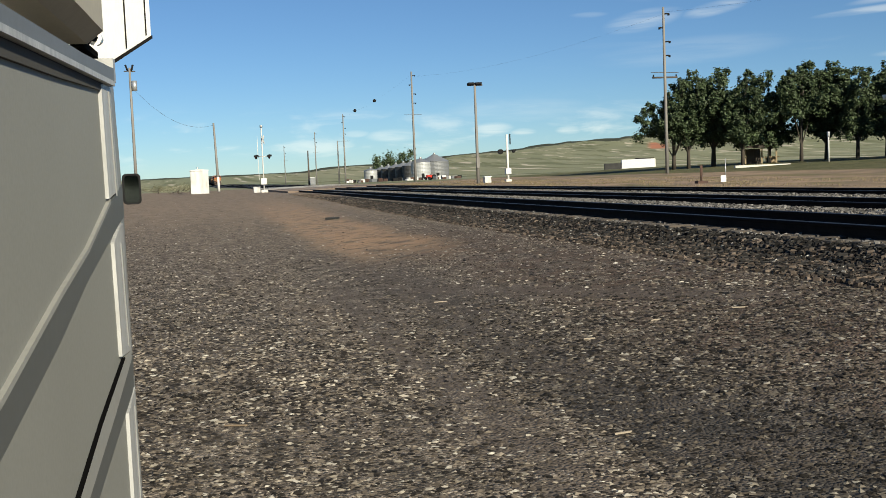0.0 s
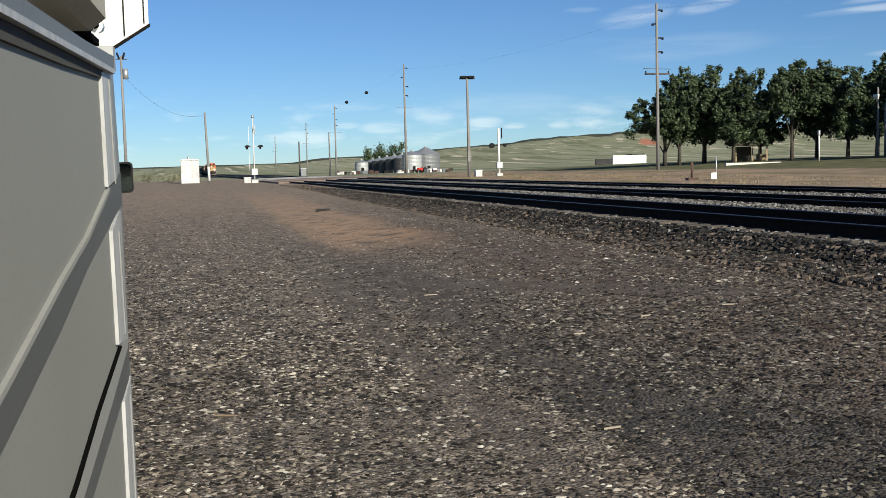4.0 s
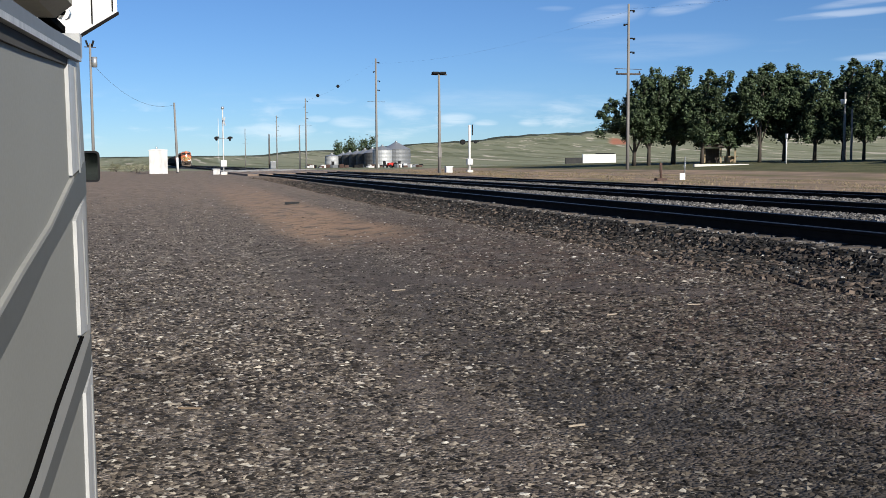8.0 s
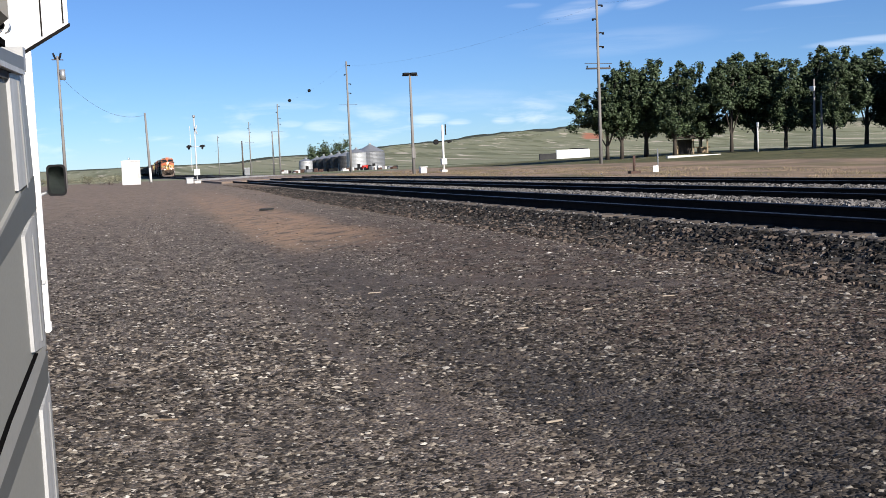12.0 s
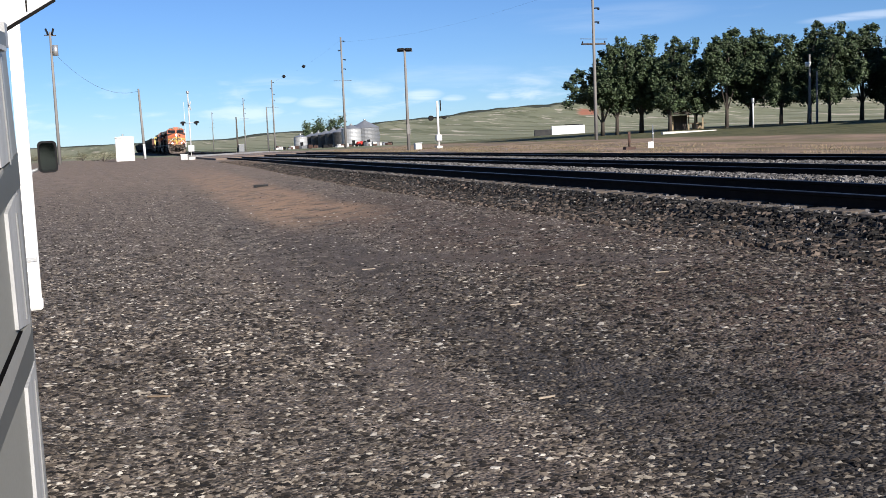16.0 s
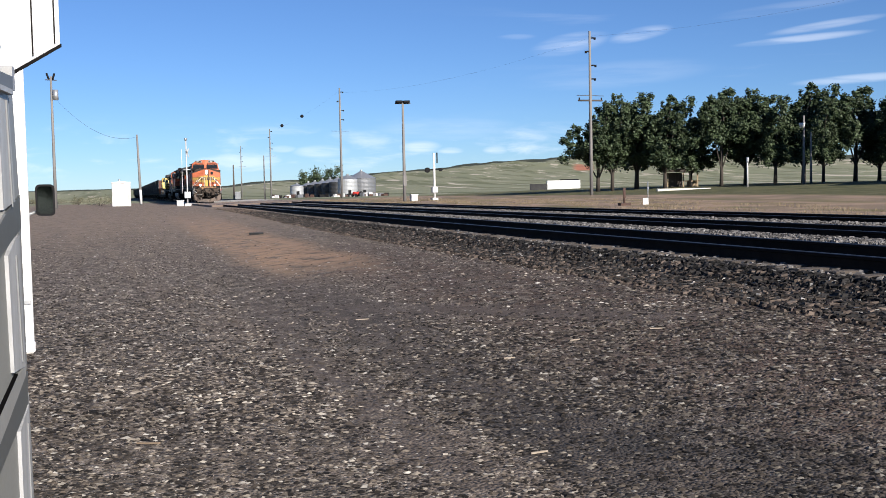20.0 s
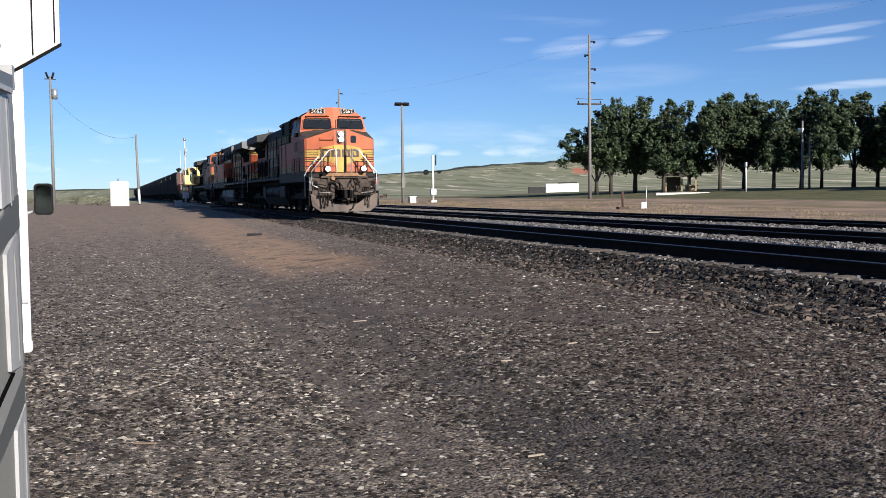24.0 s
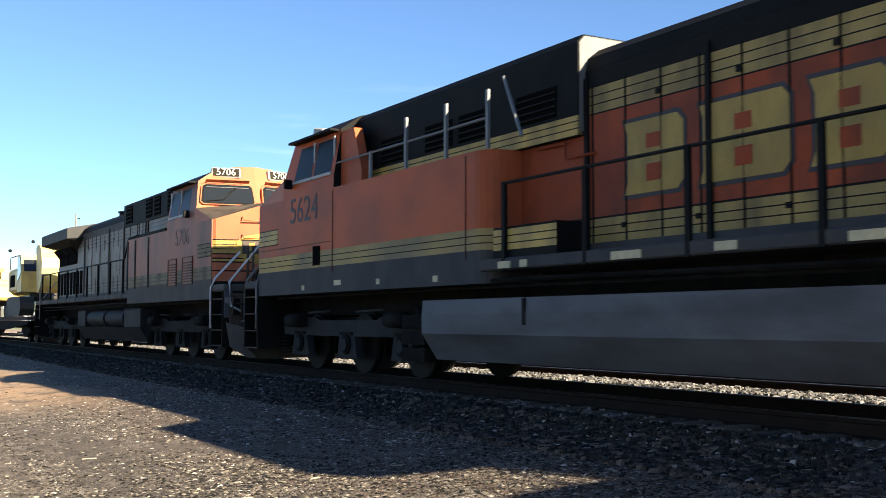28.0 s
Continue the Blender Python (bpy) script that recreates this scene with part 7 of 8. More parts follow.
def crossing_signal(az, d, mast, label, lamps):
    x, y, z = spot(az, d)
    th = empty("crossing_signal", pose(x, y, z), label, "crossing signal", "crossing signals")
    bm = bm_new()
    tube(bm, [(0, 0, 0), (0, 0, mast)], 0.06 if lamps else 0.12, 8)
    part("mast", bm, M_whitedirty if lamps else M_white, th)
    bm = bm_new()
    box(bm, -0.3, 0.3, -0.3, 0.3, -0.1, 0.25, 0, 0.03)
    part("base", bm, M_conc, th)
    bm = bm_new()
    box(bm, -0.28, 0.28, -0.3, 0.2, 0.75, 1.35, 0, 0.03)
    part("gate_box", bm, M_whitedirty, th)
    if lamps:
        bm = bm_new()
        tube(bm, [(-0.72, -0.1, 3.42), (0.72, -0.1, 3.42)], 0.035, 6)
        part("lamp_arm", bm, M_galv, th)
        for s in (-1, 1):
            bm = bm_new()
            tube(bm, [(s * 0.58, -0.10, 3.38), (s * 0.66, -0.13, 3.38)], 0.21, 14)
            lm = part("flasher", bm, M_dark, th, "black disc flasher lamp")
            bm = bm_new()
            prism(bm, [(-0.22, -0.06), (0.26, 0.0), (0.22, 0.14), (0.0, 0.20), (-0.20, 0.12)], "y", -0.42, -0.12)
            bmesh.ops.translate(bm, vec=(s * 0.62, 0, 3.4), verts=bm.verts[:])
            part("hood", bm, M_dark, lm)
            bm = bm_new()
            tube(bm, [(s * 0.62, -0.165, 3.38), (s * 0.62, -0.185, 3.38)], 0.10, 10)
            part("lens", bm, M_redpaint, lm)
        for s in (-1, 1):
            bm = bm_new()
            box(bm, -0.55, 0.55, -0.02, 0.02, -0.07, 0.07)
            bmesh.ops.transform(bm, matrix=Matrix.Translation((0.1, -0.12, mast - 1.15)) @ Matrix.Rotation(1.2, 4, "Z") @ Matrix.Rotation(s * 0.78, 4, "Y"), verts=bm.verts[:])
            part("crossbuck_blade", bm, M_whitedirty, th)
        bm = bm_new()
        for k in range(8):
            box(bm, -0.45, -0.41, -0.15, -0.11, 1.2 + k * 0.52, 1.2 + k * 0.52 + 0.5, k % 2)
        part("gate_arm", bm, [M_whitedirty, M_whitedirty], th)
        bm = bm_new()
        tube(bm, [(0, 0, mast), (0, 0, mast + 0.22)], 0.13, 8)
        part("bell", bm, M_galv, th)
    else:
        bm = bm_new()
        tube(bm, [(-0.95, 0, 3.05), (0.95, 0, 3.05)], 0.04, 6)
        part("lamp_arm", bm, M_dark, th)
        for q in (-0.68, 0.68):
            bm = bm_new()
            tube(bm, [(q, -0.05, 3.02), (q, 0.25, 3.02)], 0.26 if q < 0 else 0.15, 12)
            part("flasher", bm, M_dark, th, "black flasher lamp seen from behind")
        bm = bm_new()
        box(bm, 0.24, 0.36, -0.08, -0.04, 3.7, 4.75)
        part("sign_edge", bm, M_dark, th)
    return th


crossing_signal(3.44, 104, 6.15, "crossing signal mast with black flashers and a white crossbuck", True)
crossing_signal(16.33, 108, 4.7, "white crossing signal mast seen from behind", False)

# small cabinets near the crossing
for az, d, w, hgt, lab in ((5.98, 203, 1.0, 1.45, "grey equipment cabinet by a dark pole"), (3.06, 103.6, 0.62, 0.5, "white junction box on the ground by the crossing"), (15.22, 106, 0.65, 0.6, "white junction box on the dirt beside a light pole")):
    x, y, z = spot(az, d)
    cb = empty("equipment_cabinet", pose(x, y, z), lab, "cabinet", "track-side cabinets")
    bm = bm_new()
    box(bm, -w / 2, w / 2, -w / 2, w / 2, 0, hgt, 0, 0.03)
    part("case", bm, M_binwall if hgt > 1.2 else M_whitedirty, cb)
    bm = bm_new()
    box(bm, -w / 2 - 0.05, w / 2 + 0.05, -w / 2 - 0.05, w / 2 + 0.05, hgt, hgt + 0.06)
    part("lid", bm, M_galv, cb)

# switch stand and white marker by the third track
x, y, z = spot(26.33, 60.5)
st = empty("switch_stand", pose(x, y, z), "rusted iron switch stand with a target", "switch stand")
bm = bm_new()
box(bm, -0.3, 0.3, -0.2, 0.2, 0, 0.14)
tube(bm, [(0, 0, 0.1), (0, 0, 0.85)], 0.06, 7)
part("stand", bm, M_brown, st)
bm = bm_new()
box(bm, -0.08, 0.08, -0.02, 0.02, 0.42, 0.98, 0, 0.01)
part("target", bm, M_brown, st)
x, y, z = spot(27.45, 61)
mk = empty("marker_post", pose(x, y, z), "thin post with a small white plate near the ground", "marker")
bm = bm_new()
tube(bm, [(0.12, 0, 0), (0.12, 0, 1.3)], 0.025, 6)
part("post", bm, M_galv, mk)
bm = bm_new()
box(bm, -0.2, 0.12, -0.05, -0.02, 0.03, 0.38)
part("plate", bm, M_white, mk)
x, y, z = spot(32.55, 104)
lp = empty("park_lamp", pose(x, y, z), "short white post with a round lamp head", "lamp post")
bm = bm_new()
tube(bm, [(0, 0, 0), (0, 0, 2.35)], 0.075, 8)
part("post", bm, M_whitedirty, lp)
bm = bm_new()
tube(bm, [(0, 0, 2.3), (0, 0, 2.4), (0, 0, 2.65), (0, 0, 2.75)], 0.13, 10)
part("head", bm, M_galv, lp)

# box trailer far off
x, y, z = spot(22.7, 208)
tr = empty("box_trailer", pose(x, y, z - 1.2, 0, 0, -20), "white box trailer with a dark grey front in a field", "trailer")
bm = bm_new()
box(bm, -1.55, 4.75, -1.25, 1.25, 0.45, 3.15, 0, 0.08)
part("body", bm, M_white, tr)
bm = bm_new()
box(bm, 1.0, 4.5, -1.0, 1.0, 3.15, 3.35, 0, 0.05)
part("roof_hatch", bm, M_dark, tr)
bm = bm_new()
box(bm, -4.8, -1.56, -1.2, 1.2, 0.5, 2.55, 0, 0.06)
part("front_section", bm, M_radgrey, tr)
for u in (-3.6, 1.4, 2.5):
    for s in (-1, 1):
        bm = bm_new()
        tube(bm, [(u, s * 1.0, 0.45), (u, s * 1.24, 0.45)], 0.45, 12)
        part("wheel", bm, M_dark, tr)

# grain bins
def grain_bin(az, d, r, wall, apex, sheet, label):
    x, y, z = spot(az, d)
    th = empty("grain_bin", pose(x, y, z), label, "grain bin", "grain bins beyond the crossing")
    bm = bm_new()
    n = 28
    m = int(wall / 0.2)
    rows = [[bm.verts.new(((r + 0.05 * (k % 2)) * math.cos(2 * math.pi * j / n), (r + 0.05 * (k % 2)) * math.sin(2 * math.pi * j / n), wall * k / m)) for j in range(n)] for k in range(m + 1)]
    for lo, hi in zip(rows, rows[1:]):
        for j in range(n):
            bm.faces.new((lo[j], lo[(j + 1) % n], hi[(j + 1) % n], hi[j]))
    part("wall", bm, sheet, th)
    bm = bm_new()
    c = bm.verts.new((0, 0, apex))
    c2 = [bm.verts.new(((r + 0.12) * math.cos(2 * math.pi * k / n), (r + 0.12) * math.sin(2 * math.pi * k / n), wall)) for k in range(n)]
    for k in range(n):
        bm.faces.new((c2[k], c2[(k + 1) % n], c))
    bm.faces.new(c2[::-1])
    part("roof", bm, M_galv, th)
    bm = bm_new()
    tube(bm, [(0, 0, apex - 0.15), (0, 0, apex + 0.25)], 0.35, 10)
    part("cap", bm, M_galv, th)
    bm = bm_new()
    box(bm, -0.45, 0.45, -r - 0.06, -r + 0.2, 0.3, 1.9)
    part("hatch", bm, M_dark, th)


for az, d, r, w_, a_, wall_, lab in ((12.45, 334, 4.4, 5.5, 7.9, M_binwall, "large galvanised grain bin with a conical roof"), (11.72, 322, 2.9, 5.2, 6.5, M_binpale, "pale galvanised grain bin with a low conical roof"), (11.2, 336, 2.7, 4.5, 6.0, M_binshade, "smaller grain bin in a row, its wall coloured as in shade"), (10.8, 340, 2.7, 4.3, 5.8, M_binshade, "smaller grain bin in a row, its wall coloured as in shade"), (10.4, 345, 2.6, 4.1, 5.5, M_binshade, "smaller grain bin in a row, its wall coloured as in shade"), (10.0, 350, 2.5, 3.9, 5.2, M_binshade, "smaller grain bin in a row, its wall coloured as in shade"), (9.65, 355, 2.4, 3.7, 4.9, M_binshade, "smaller grain bin in a row, its wall coloured as in shade"), (9.05, 330, 2.0, 3.5, 4.2, M_binpale, "small pale steel tank beside the row of bins")):
    grain_bin(az, d, r, w_, a_, wall_, lab)

# scrap and machinery lying round the bins
rs = random.Random(5)
SCRAP = (M_whitedirty, M_brown, M_dark, M_binwall, M_brown)
for k in range(26):
    az = 7.6 + 6.2 * rs.random()
    x, y, z = spot(az, 250 + 55 * rs.random())
    jk = empty("scrap_pile", pose(x, y, z, 0, 0, rs.uniform(0, 90)), "low heap of scrap lying near the grain bins", "scrap", "scrap near the bins")
    for q in range(3):
        bm = bm_new()
        s_ = rs.uniform(0.3, 1.1)
        box(bm, -s_ + q * 0.5, s_ * 0.6 + q * 0.5, -0.5 + 0.1 * q, 0.5, 0, rs.uniform(0.3, 1.0), 0, 0.06)
        part("scrap_piece", bm, SCRAP[(k + q * (k % 2)) % 5], jk)
x, y, z = spot(12.2, 262)
jk = empty("tractor", pose(x, y, z, 0, 0, 30), "small red tractor parked by the bins", "tractor")
bm = bm_new()
box(bm, -1.1, 0.6, -0.4, 0.4, 0.5, 1.2, 0, 0.06)
part("body", bm, M_redpaint, jk)
for u, r in ((-0.9, 0.4), (0.7, 0.65)):
    for s in (-1, 1):
        bm = bm_new()
        tube(bm, [(u, s * 0.5, r), (u, s * 0.75, r)], r, 12)
        part("wheel", bm, M_dark, jk)

# open shelter among the trees, and the long kerb before it
x, y, z = spot(29.2, 122)
sh = empty("picnic_shelter", pose(x, y, z, 0, 0, -24), "small dark picnic shelter with tan posts among trees", "shelter")
bm = bm_new()
prism(bm, [(-1.7, 1.75), (1.9, 1.6), (1.9, 1.7), (0, 2.05), (-1.7, 1.88)], "y", -1.4, 1.4)
part("roof", bm, M_darkwood, sh)
bm = bm_new()
box(bm, -1.5, 0.2, 0.2, 1.2, 0, 1.6)
part("wall", bm, M_darkwood, sh)
for u in (-1.5, 0.2, 0.9, 1.7):
    bm = bm_new()
    box(bm, u - 0.08, u + 0.08, -1.3, -1.15, 0, 1.6)
    part("post", bm, M_hutwall, sh)
bm = bm_new()
box(bm, 0.5, 2.1, -0.4, 0.6, 0.6, 0.72)
box(bm, 0.7, 1.9, -0.1, 0.2, 0, 0.6)
part("table", bm, M_hutwall, sh)
A, B = spot(28.0, 104), spot(30.7, 106)
kb = empty("kerb", pose(A[0], A[1], A[2], 0, 0, math.degrees(math.atan2(B[1] - A[1], B[0] - A[0]))), "long pale concrete kerb in front of the park", "kerb")
bm = bm_new()
box(bm, 0, math.dist(A[:2], B[:2]), -0.2, 0.2, -0.3, 0.24, 0, 0.02)
part("kerb_stone", bm, M_conc, kb)

# barn
x, y, z = spot(42.7, 88)
bn = empty("barn", pose(x, y, 1.55 + 88 * math.tan(radians(0.18)), 0, 0, -44), "blue grey metal barn with a pale door and low roof", "barn")
bm = bm_new()
box(bm, 0, 16, 0, 9, -1.0, 4.35)
part("wall", bm, M_barn, bn)
bm = bm_new()
box(bm, 0.05, 15.95, -0.012, 0, 0, 0.01)
for k in range(14):
    box(bm, 0.0, 16, -0.018, 0.0, 0.0 + k * 0.31, 0.30 + k * 0.31)
part("siding_board", bm, M_barn, bn)
bm = bm_new()
prism(bm, [(-0.3, 4.30), (16.3, 4.30), (16.3, 4.42), (8.0, 5.0), (-0.3, 4.42)], "y", -0.3, 9.3)
part("roof", bm, M_barnroof, bn)
bm = bm_new()
box(bm, 3.2, 5.4, -0.06, -0.03, 0.0, 2.1)
d_ = part("door", bm, M_roofsheet, bn)
bm = bm_new()
box(bm, 3.35, 3.5, -0.09, -0.06, 0.95, 1.1)
part("handle", bm, M_dark, d_)
x, y, z = spot(48.6, 84)
wv = empty("storage_shed", pose(x, y, 1.6, 0, 0, -46), "white flat-roofed storage shed beside the barn", "shed")
bm = bm_new()
box(bm, 0, 6, 0, 5, -1, 3.1)
part("wall", bm, M_white, wv)
bm = bm_new()
box(bm, -0.2, 6.2, -0.2, 5.2, 3.1, 3.25)
part("roof", bm, M_roofsheet, wv)

# ---- trees ----
def leaf_cloud(blobs, count, size, seed):
    rs = np.random.RandomState(seed)
    wts = np.array([b[3] ** 1.6 for b in blobs])
    idx = rs.choice(len(blobs), count, p=wts / wts.sum())
    B = np.array(blobs)[idx]
    v = rs.normal(size=(count, 3))
    v /= np.linalg.norm(v, axis=1)[:, None]
    rad = B[:, 3] * np.abs(0.75 + 0.38 * rs.normal(size=count))
    P = B[:, :3] + v * rad[:, None] * np.array([1.0, 1.0, 1.3])
    face = v + 0.7 * rs.normal(size=(count, 3)) + np.array([0, 0, 0.2])
    face /= np.linalg.norm(face, axis=1)[:, None]
    a = np.cross(face, rs.normal(size=(count, 3)))
    a /= np.linalg.norm(a, axis=1)[:, None]
    b = np.cross(face, a)
    s = size * (0.6 + 0.8 * rs.rand(count))[:, None]
    Q = np.stack([P - a * s, P + b * s * 0.55, P + a * s, P - b * s * 0.55], 1)
    return Q.reshape(-1, 3).tolist(), [(4 * i, 4 * i + 1, 4 * i + 2, 4 * i + 3) for i in range(count)]


def tree(h, seed, leaves=26000, leaders=6, spread=0.20, clear=0.25):
    """A shade tree: a short trunk that forks into leaders, each a ragged plume of leaf clumps whose tip leans with the wind."""
    rs = random.Random(seed)
    th = empty("tree", pose(0, 0, 0), "dark green poplar-like shade tree with a ragged windblown crown", "tree", "trees in the park row")
    base = h * rs.uniform(0.17, 0.21)
    bm = bm_new()
    tube(bm, [(0, 0, -0.3), (0.04, 0, base), (0.12, 0.05, h * 0.45), (0.3, 0, h * 0.75)], 0.2, 8, 0, 0.05)
    part("trunk", bm, M_bark, th)
    blobs = []
    for k in range(leaders):
        a = 6.283 * k / max(1, leaders - 1) + rs.uniform(-0.4, 0.4)
        out = 0.0 if k == 0 else h * spread * rs.uniform(0.6, 1.15)
        top = h * (1.0 if k == 0 else rs.uniform(0.70, 0.97))
        low = h * (clear + 0.10 if k == 0 else rs.uniform(clear, clear + 0.12))
        wide = h * rs.uniform(0.085, 0.12)
        lean = h * rs.uniform(0.05, 0.10)

        def spine(t):
            return (out * math.cos(a) * (0.35 + 0.65 * min(1.0, t * 1.8)) + lean * t ** 2.2, out * math.sin(a) * (0.35 + 0.65 * min(1.0, t * 1.8)), low + (top - low) * t)

        bm = bm_new()
        tube(bm, [(0.03, 0, base * 0.85), *[spine(t) for t in (0.1, 0.35, 0.6, 0.85)]], 0.06, 5, 0, 0.012)
        part("limb", bm, M_bark, th)
        for q in range(64):
            t = (q + rs.random()) / 64
            p = spine(t)
            r = wide * (0.45 + 0.9 * math.sin(math.pi * min(1.0, 0.12 + 0.80 * t) ** 0.8)) * (1 - 0.35 * t)
            g, f = rs.uniform(0, 6.283), rs.uniform(0.25, 1.0) ** 0.5
            blobs.append((p[0] + r * f * math.cos(g), p[1] + r * f * math.sin(g), p[2] + rs.uniform(-0.02, 0.02) * h, h * rs.uniform(0.018, 0.042) * (1 - 0.3 * t)))
    for k in range(14):
        a = rs.uniform(0, 6.283)
        blobs.append((h * spread * rs.uniform(0.4, 1.3) * math.cos(a), h * spread * rs.uniform(0.4, 1.3) * math.sin(a), h * rs.uniform(clear, clear + 0.16), h * rs.uniform(0.03, 0.05)))
    V, F = leaf_cloud(blobs, leaves, 0.0125 * h, seed)
    me = bpy.data.meshes.new("crown")
    me.from_pydata(V, [], F)
    me.materials.append(M_leaf)
    cr = new("crown", me)
    cr.parent = th
    return th


kinds = [tree(10.0, 11, clear=0.46, spread=0.26), tree(10.0, 12), tree(10.0, 13, spread=0.17), tree(10.0, 14, leaders=7), tree(10.0, 15, leaders=5, spread=0.23)]
# bearing, distance, height
ROW = ((24.95, 119, 7.9), (25.7, 119, 10.2), (26.95, 121, 10.5), (28.4, 118, 9.9), (29.7, 122, 7.6), (31.25, 118, 10.1), (32.45, 121, 10.0), (33.9, 118, 9.1), (35.25, 120, 10.4), (36.2, 117, 8.6), (37.7, 120, 9.6), (38.8, 123, 7.8), (39.7, 118, 9.8), (40.7, 121, 10.2), (41.7, 118, 8.6))
for k, (az, d, hh) in enumerate(ROW):
    x, y, z = spot(az, d)
    m = pose(x, y, z - 0.05, 0, 0, (k * 47) % 60 - 60)
    if k < 5:
        kinds[k].matrix_world = m
        tr_ = kinds[k]
    else:
        tr_ = copy_thing(kinds[k % 5], m)
    w_ = (1.28, 1.14, 1.36, 1.2)[k % 4] * (1.25 if hh < 8 else 1.0)
    tr_.scale = (hh / 10 * w_, hh / 10 * w_, hh / 10)
big = tree(11.6, 21, 34000, 8, 0.22)
for k, (az, d, sc) in enumerate(((42.2, 100, 1.0), (43.3, 104, 0.95), (44.5, 102, 1.05), (45.8, 108, 0.9), (47.8, 104, 0.95))):
    x, y, z = spot(az, d)
    m = pose(x, y, z + 0.2, 0, 0, k * 17 - 70)
    if k == 0:
        big.matrix_world = m
        b_ = big
    else:
        b_ = copy_thing(big, m)
    b_.scale = (sc * 1.1, sc * 1.1, sc * 1.05)
    tagged(b_, "large dark green tree behind the barn", "tree", "trees behind the barn")

# unseen trees added behind the yard, to darken what the door mirror reflects
for k in range(6):
    b_ = copy_thing(big, pose(-6 + 3.2 * k, -62 - 3 * (k % 2), -1.2, 0, 0, 50 * k))
    tagged(b_, "unseen tree added behind the yard to darken the mirror", "tree", "windbreak trees")

# bushes: behind the bins, beside the barn, and sagebrush on the plain
def bush(name, az, d, w, h, seed, label, material, count=900, z=None):
    x, y, zz = spot(az, d)
    rs = random.Random(seed)
    th = empty(name, pose(x, y, zz if z is None else z), label, "bush")
    blobs = [(rs.uniform(-w, w) * 0.5, rs.uniform(-w, w) * 0.3, h * rs.uniform(0.2, 0.85), w * rs.uniform(0.07, 0.17)) for _ in range(26)]
    bm = bm_new()
    for b in blobs[:6]:
        tube(bm, [(0, 0, -0.1), (b[0] * 0.4, b[1] * 0.4, b[2] * 0.45), (b[0] * 0.75, b[1] * 0.75, b[2] * 0.8)], 0.04, 5, 0, 0.015)
    part("stem", bm, M_bark, th)
    V, F = leaf_cloud(blobs, count, 0.025 * h + 0.04, seed)
    me = bpy.data.meshes.new("foliage")
    me.from_pydata(V, [], F)
    me.materials.append(material)
    o = new("foliage", me)
    o.parent = th


bush("shelter_tree", 10.0, 368, 10.5, 9.2, 31, "green tree standing behind the grain bins", M_leaf, 2600)
bush("shelter_tree", 10.75, 368, 9.0, 10.8, 32, "green tree standing behind the grain bins", M_leaf, 2600)
bush("shelter_tree", 9.75, 372, 5.5, 8.6, 35, "green tree standing behind the grain bins", M_leaf, 900)
bush("bush", 47.9, 80, 4.8, 2.7, 33, "dark green bush at the corner of the barn", M_leaf, 6000, 1.75)
for k in range(64):
    rs = random.Random(100 + k)
    az = rs.choice((rs.uniform(-8, -0.6), rs.uniform(-8, 0.9), rs.uniform(-8, -0.2)))
    pale = rs.random() < 0.4
    bush("sagebrush", az, rs.uniform(128, 300), rs.uniform(1.4, 4.5), rs.uniform(0.5, 1.2), 200 + k, "low grey-green sagebrush clump on the plain" if pale else "low dry sagebrush clump on the plain", M_sagepale if pale else M_sage, 420)

# dry grass along the far side of the third track
M_drygrass = mat("dry tan grass blades", (0.165, 0.128, 0.085), 0.9, color2=(0.095, 0.082, 0.05), scale=0.4, amount=0.8, island=0.4, spec=0.1)


def dry_grass(count, seed):
    rs = np.random.RandomState(seed)
    y = 22 + 118 * rs.rand(count) ** 1.3
    x = 20.6 + 13 * rs.rand(count) ** 1.2
    x = x + np.array([1.6 * noise.noise(Vector((q * 0.12, 3.0, 0))) for q in y])
    ok = np.array([noise.noise(Vector((p * 0.5, q * 0.16, 1.0))) for p, q in zip(x, y)]) > 0.04
    x, y = x[ok], y[ok]
    n = len(x)
    z = np.array([ground_z(p, q) for p, q in zip(x, y)])
    P = np.stack([x, y, z], 1)
    h = 0.03 + 0.13 * rs.rand(n) ** 3
    d = rs.uniform(-1, 1, (n, 2)) * 0.10
    V = np.stack([P + np.array([-0.022, 0, -0.02]), P + np.array([0.022, 0.02, -0.02]), P + np.stack([d[:, 0] + 0.03, d[:, 1], h], 1)], 1)
    me = bpy.data.meshes.new("dry_grass")
    me.from_pydata(V.reshape(-1, 3).tolist(), [], np.arange(3 * n).reshape(-1, 3).tolist())
    me.materials.append(M_drygrass)
    return tagged(new("dry_grass", me), "patchy dry tan grass along the far track", "grass", kind="stuff")


dry_grass(40000, 71)

# ---- motorhome beside the camera ----
M_panel = mat("dull grey panel", (0.205, 0.205, 0.188), 0.6, color2=(0.175, 0.175, 0.16), scale=1.6, amount=0.4, fine=160, spec=0.25)
M_band = mat("blue grey panel band", (0.080, 0.085, 0.083), 0.5, color2=(0.070, 0.075, 0.075), scale=5, amount=0.4)
M_trim = mat("white aluminium trim", (0.37, 0.375, 0.375), 0.45, color2=(0.25, 0.255, 0.26), scale=9, amount=0.9, fine=30, stretch=(1, 6, 0.05), spec=0.3)
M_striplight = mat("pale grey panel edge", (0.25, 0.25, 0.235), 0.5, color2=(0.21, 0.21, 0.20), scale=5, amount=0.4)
M_railshadow = mat("dark painted shadow of the rail", (0.035, 0.033, 0.029), 0.8, color2=(0.048, 0.045, 0.04), scale=2, amount=0.6)
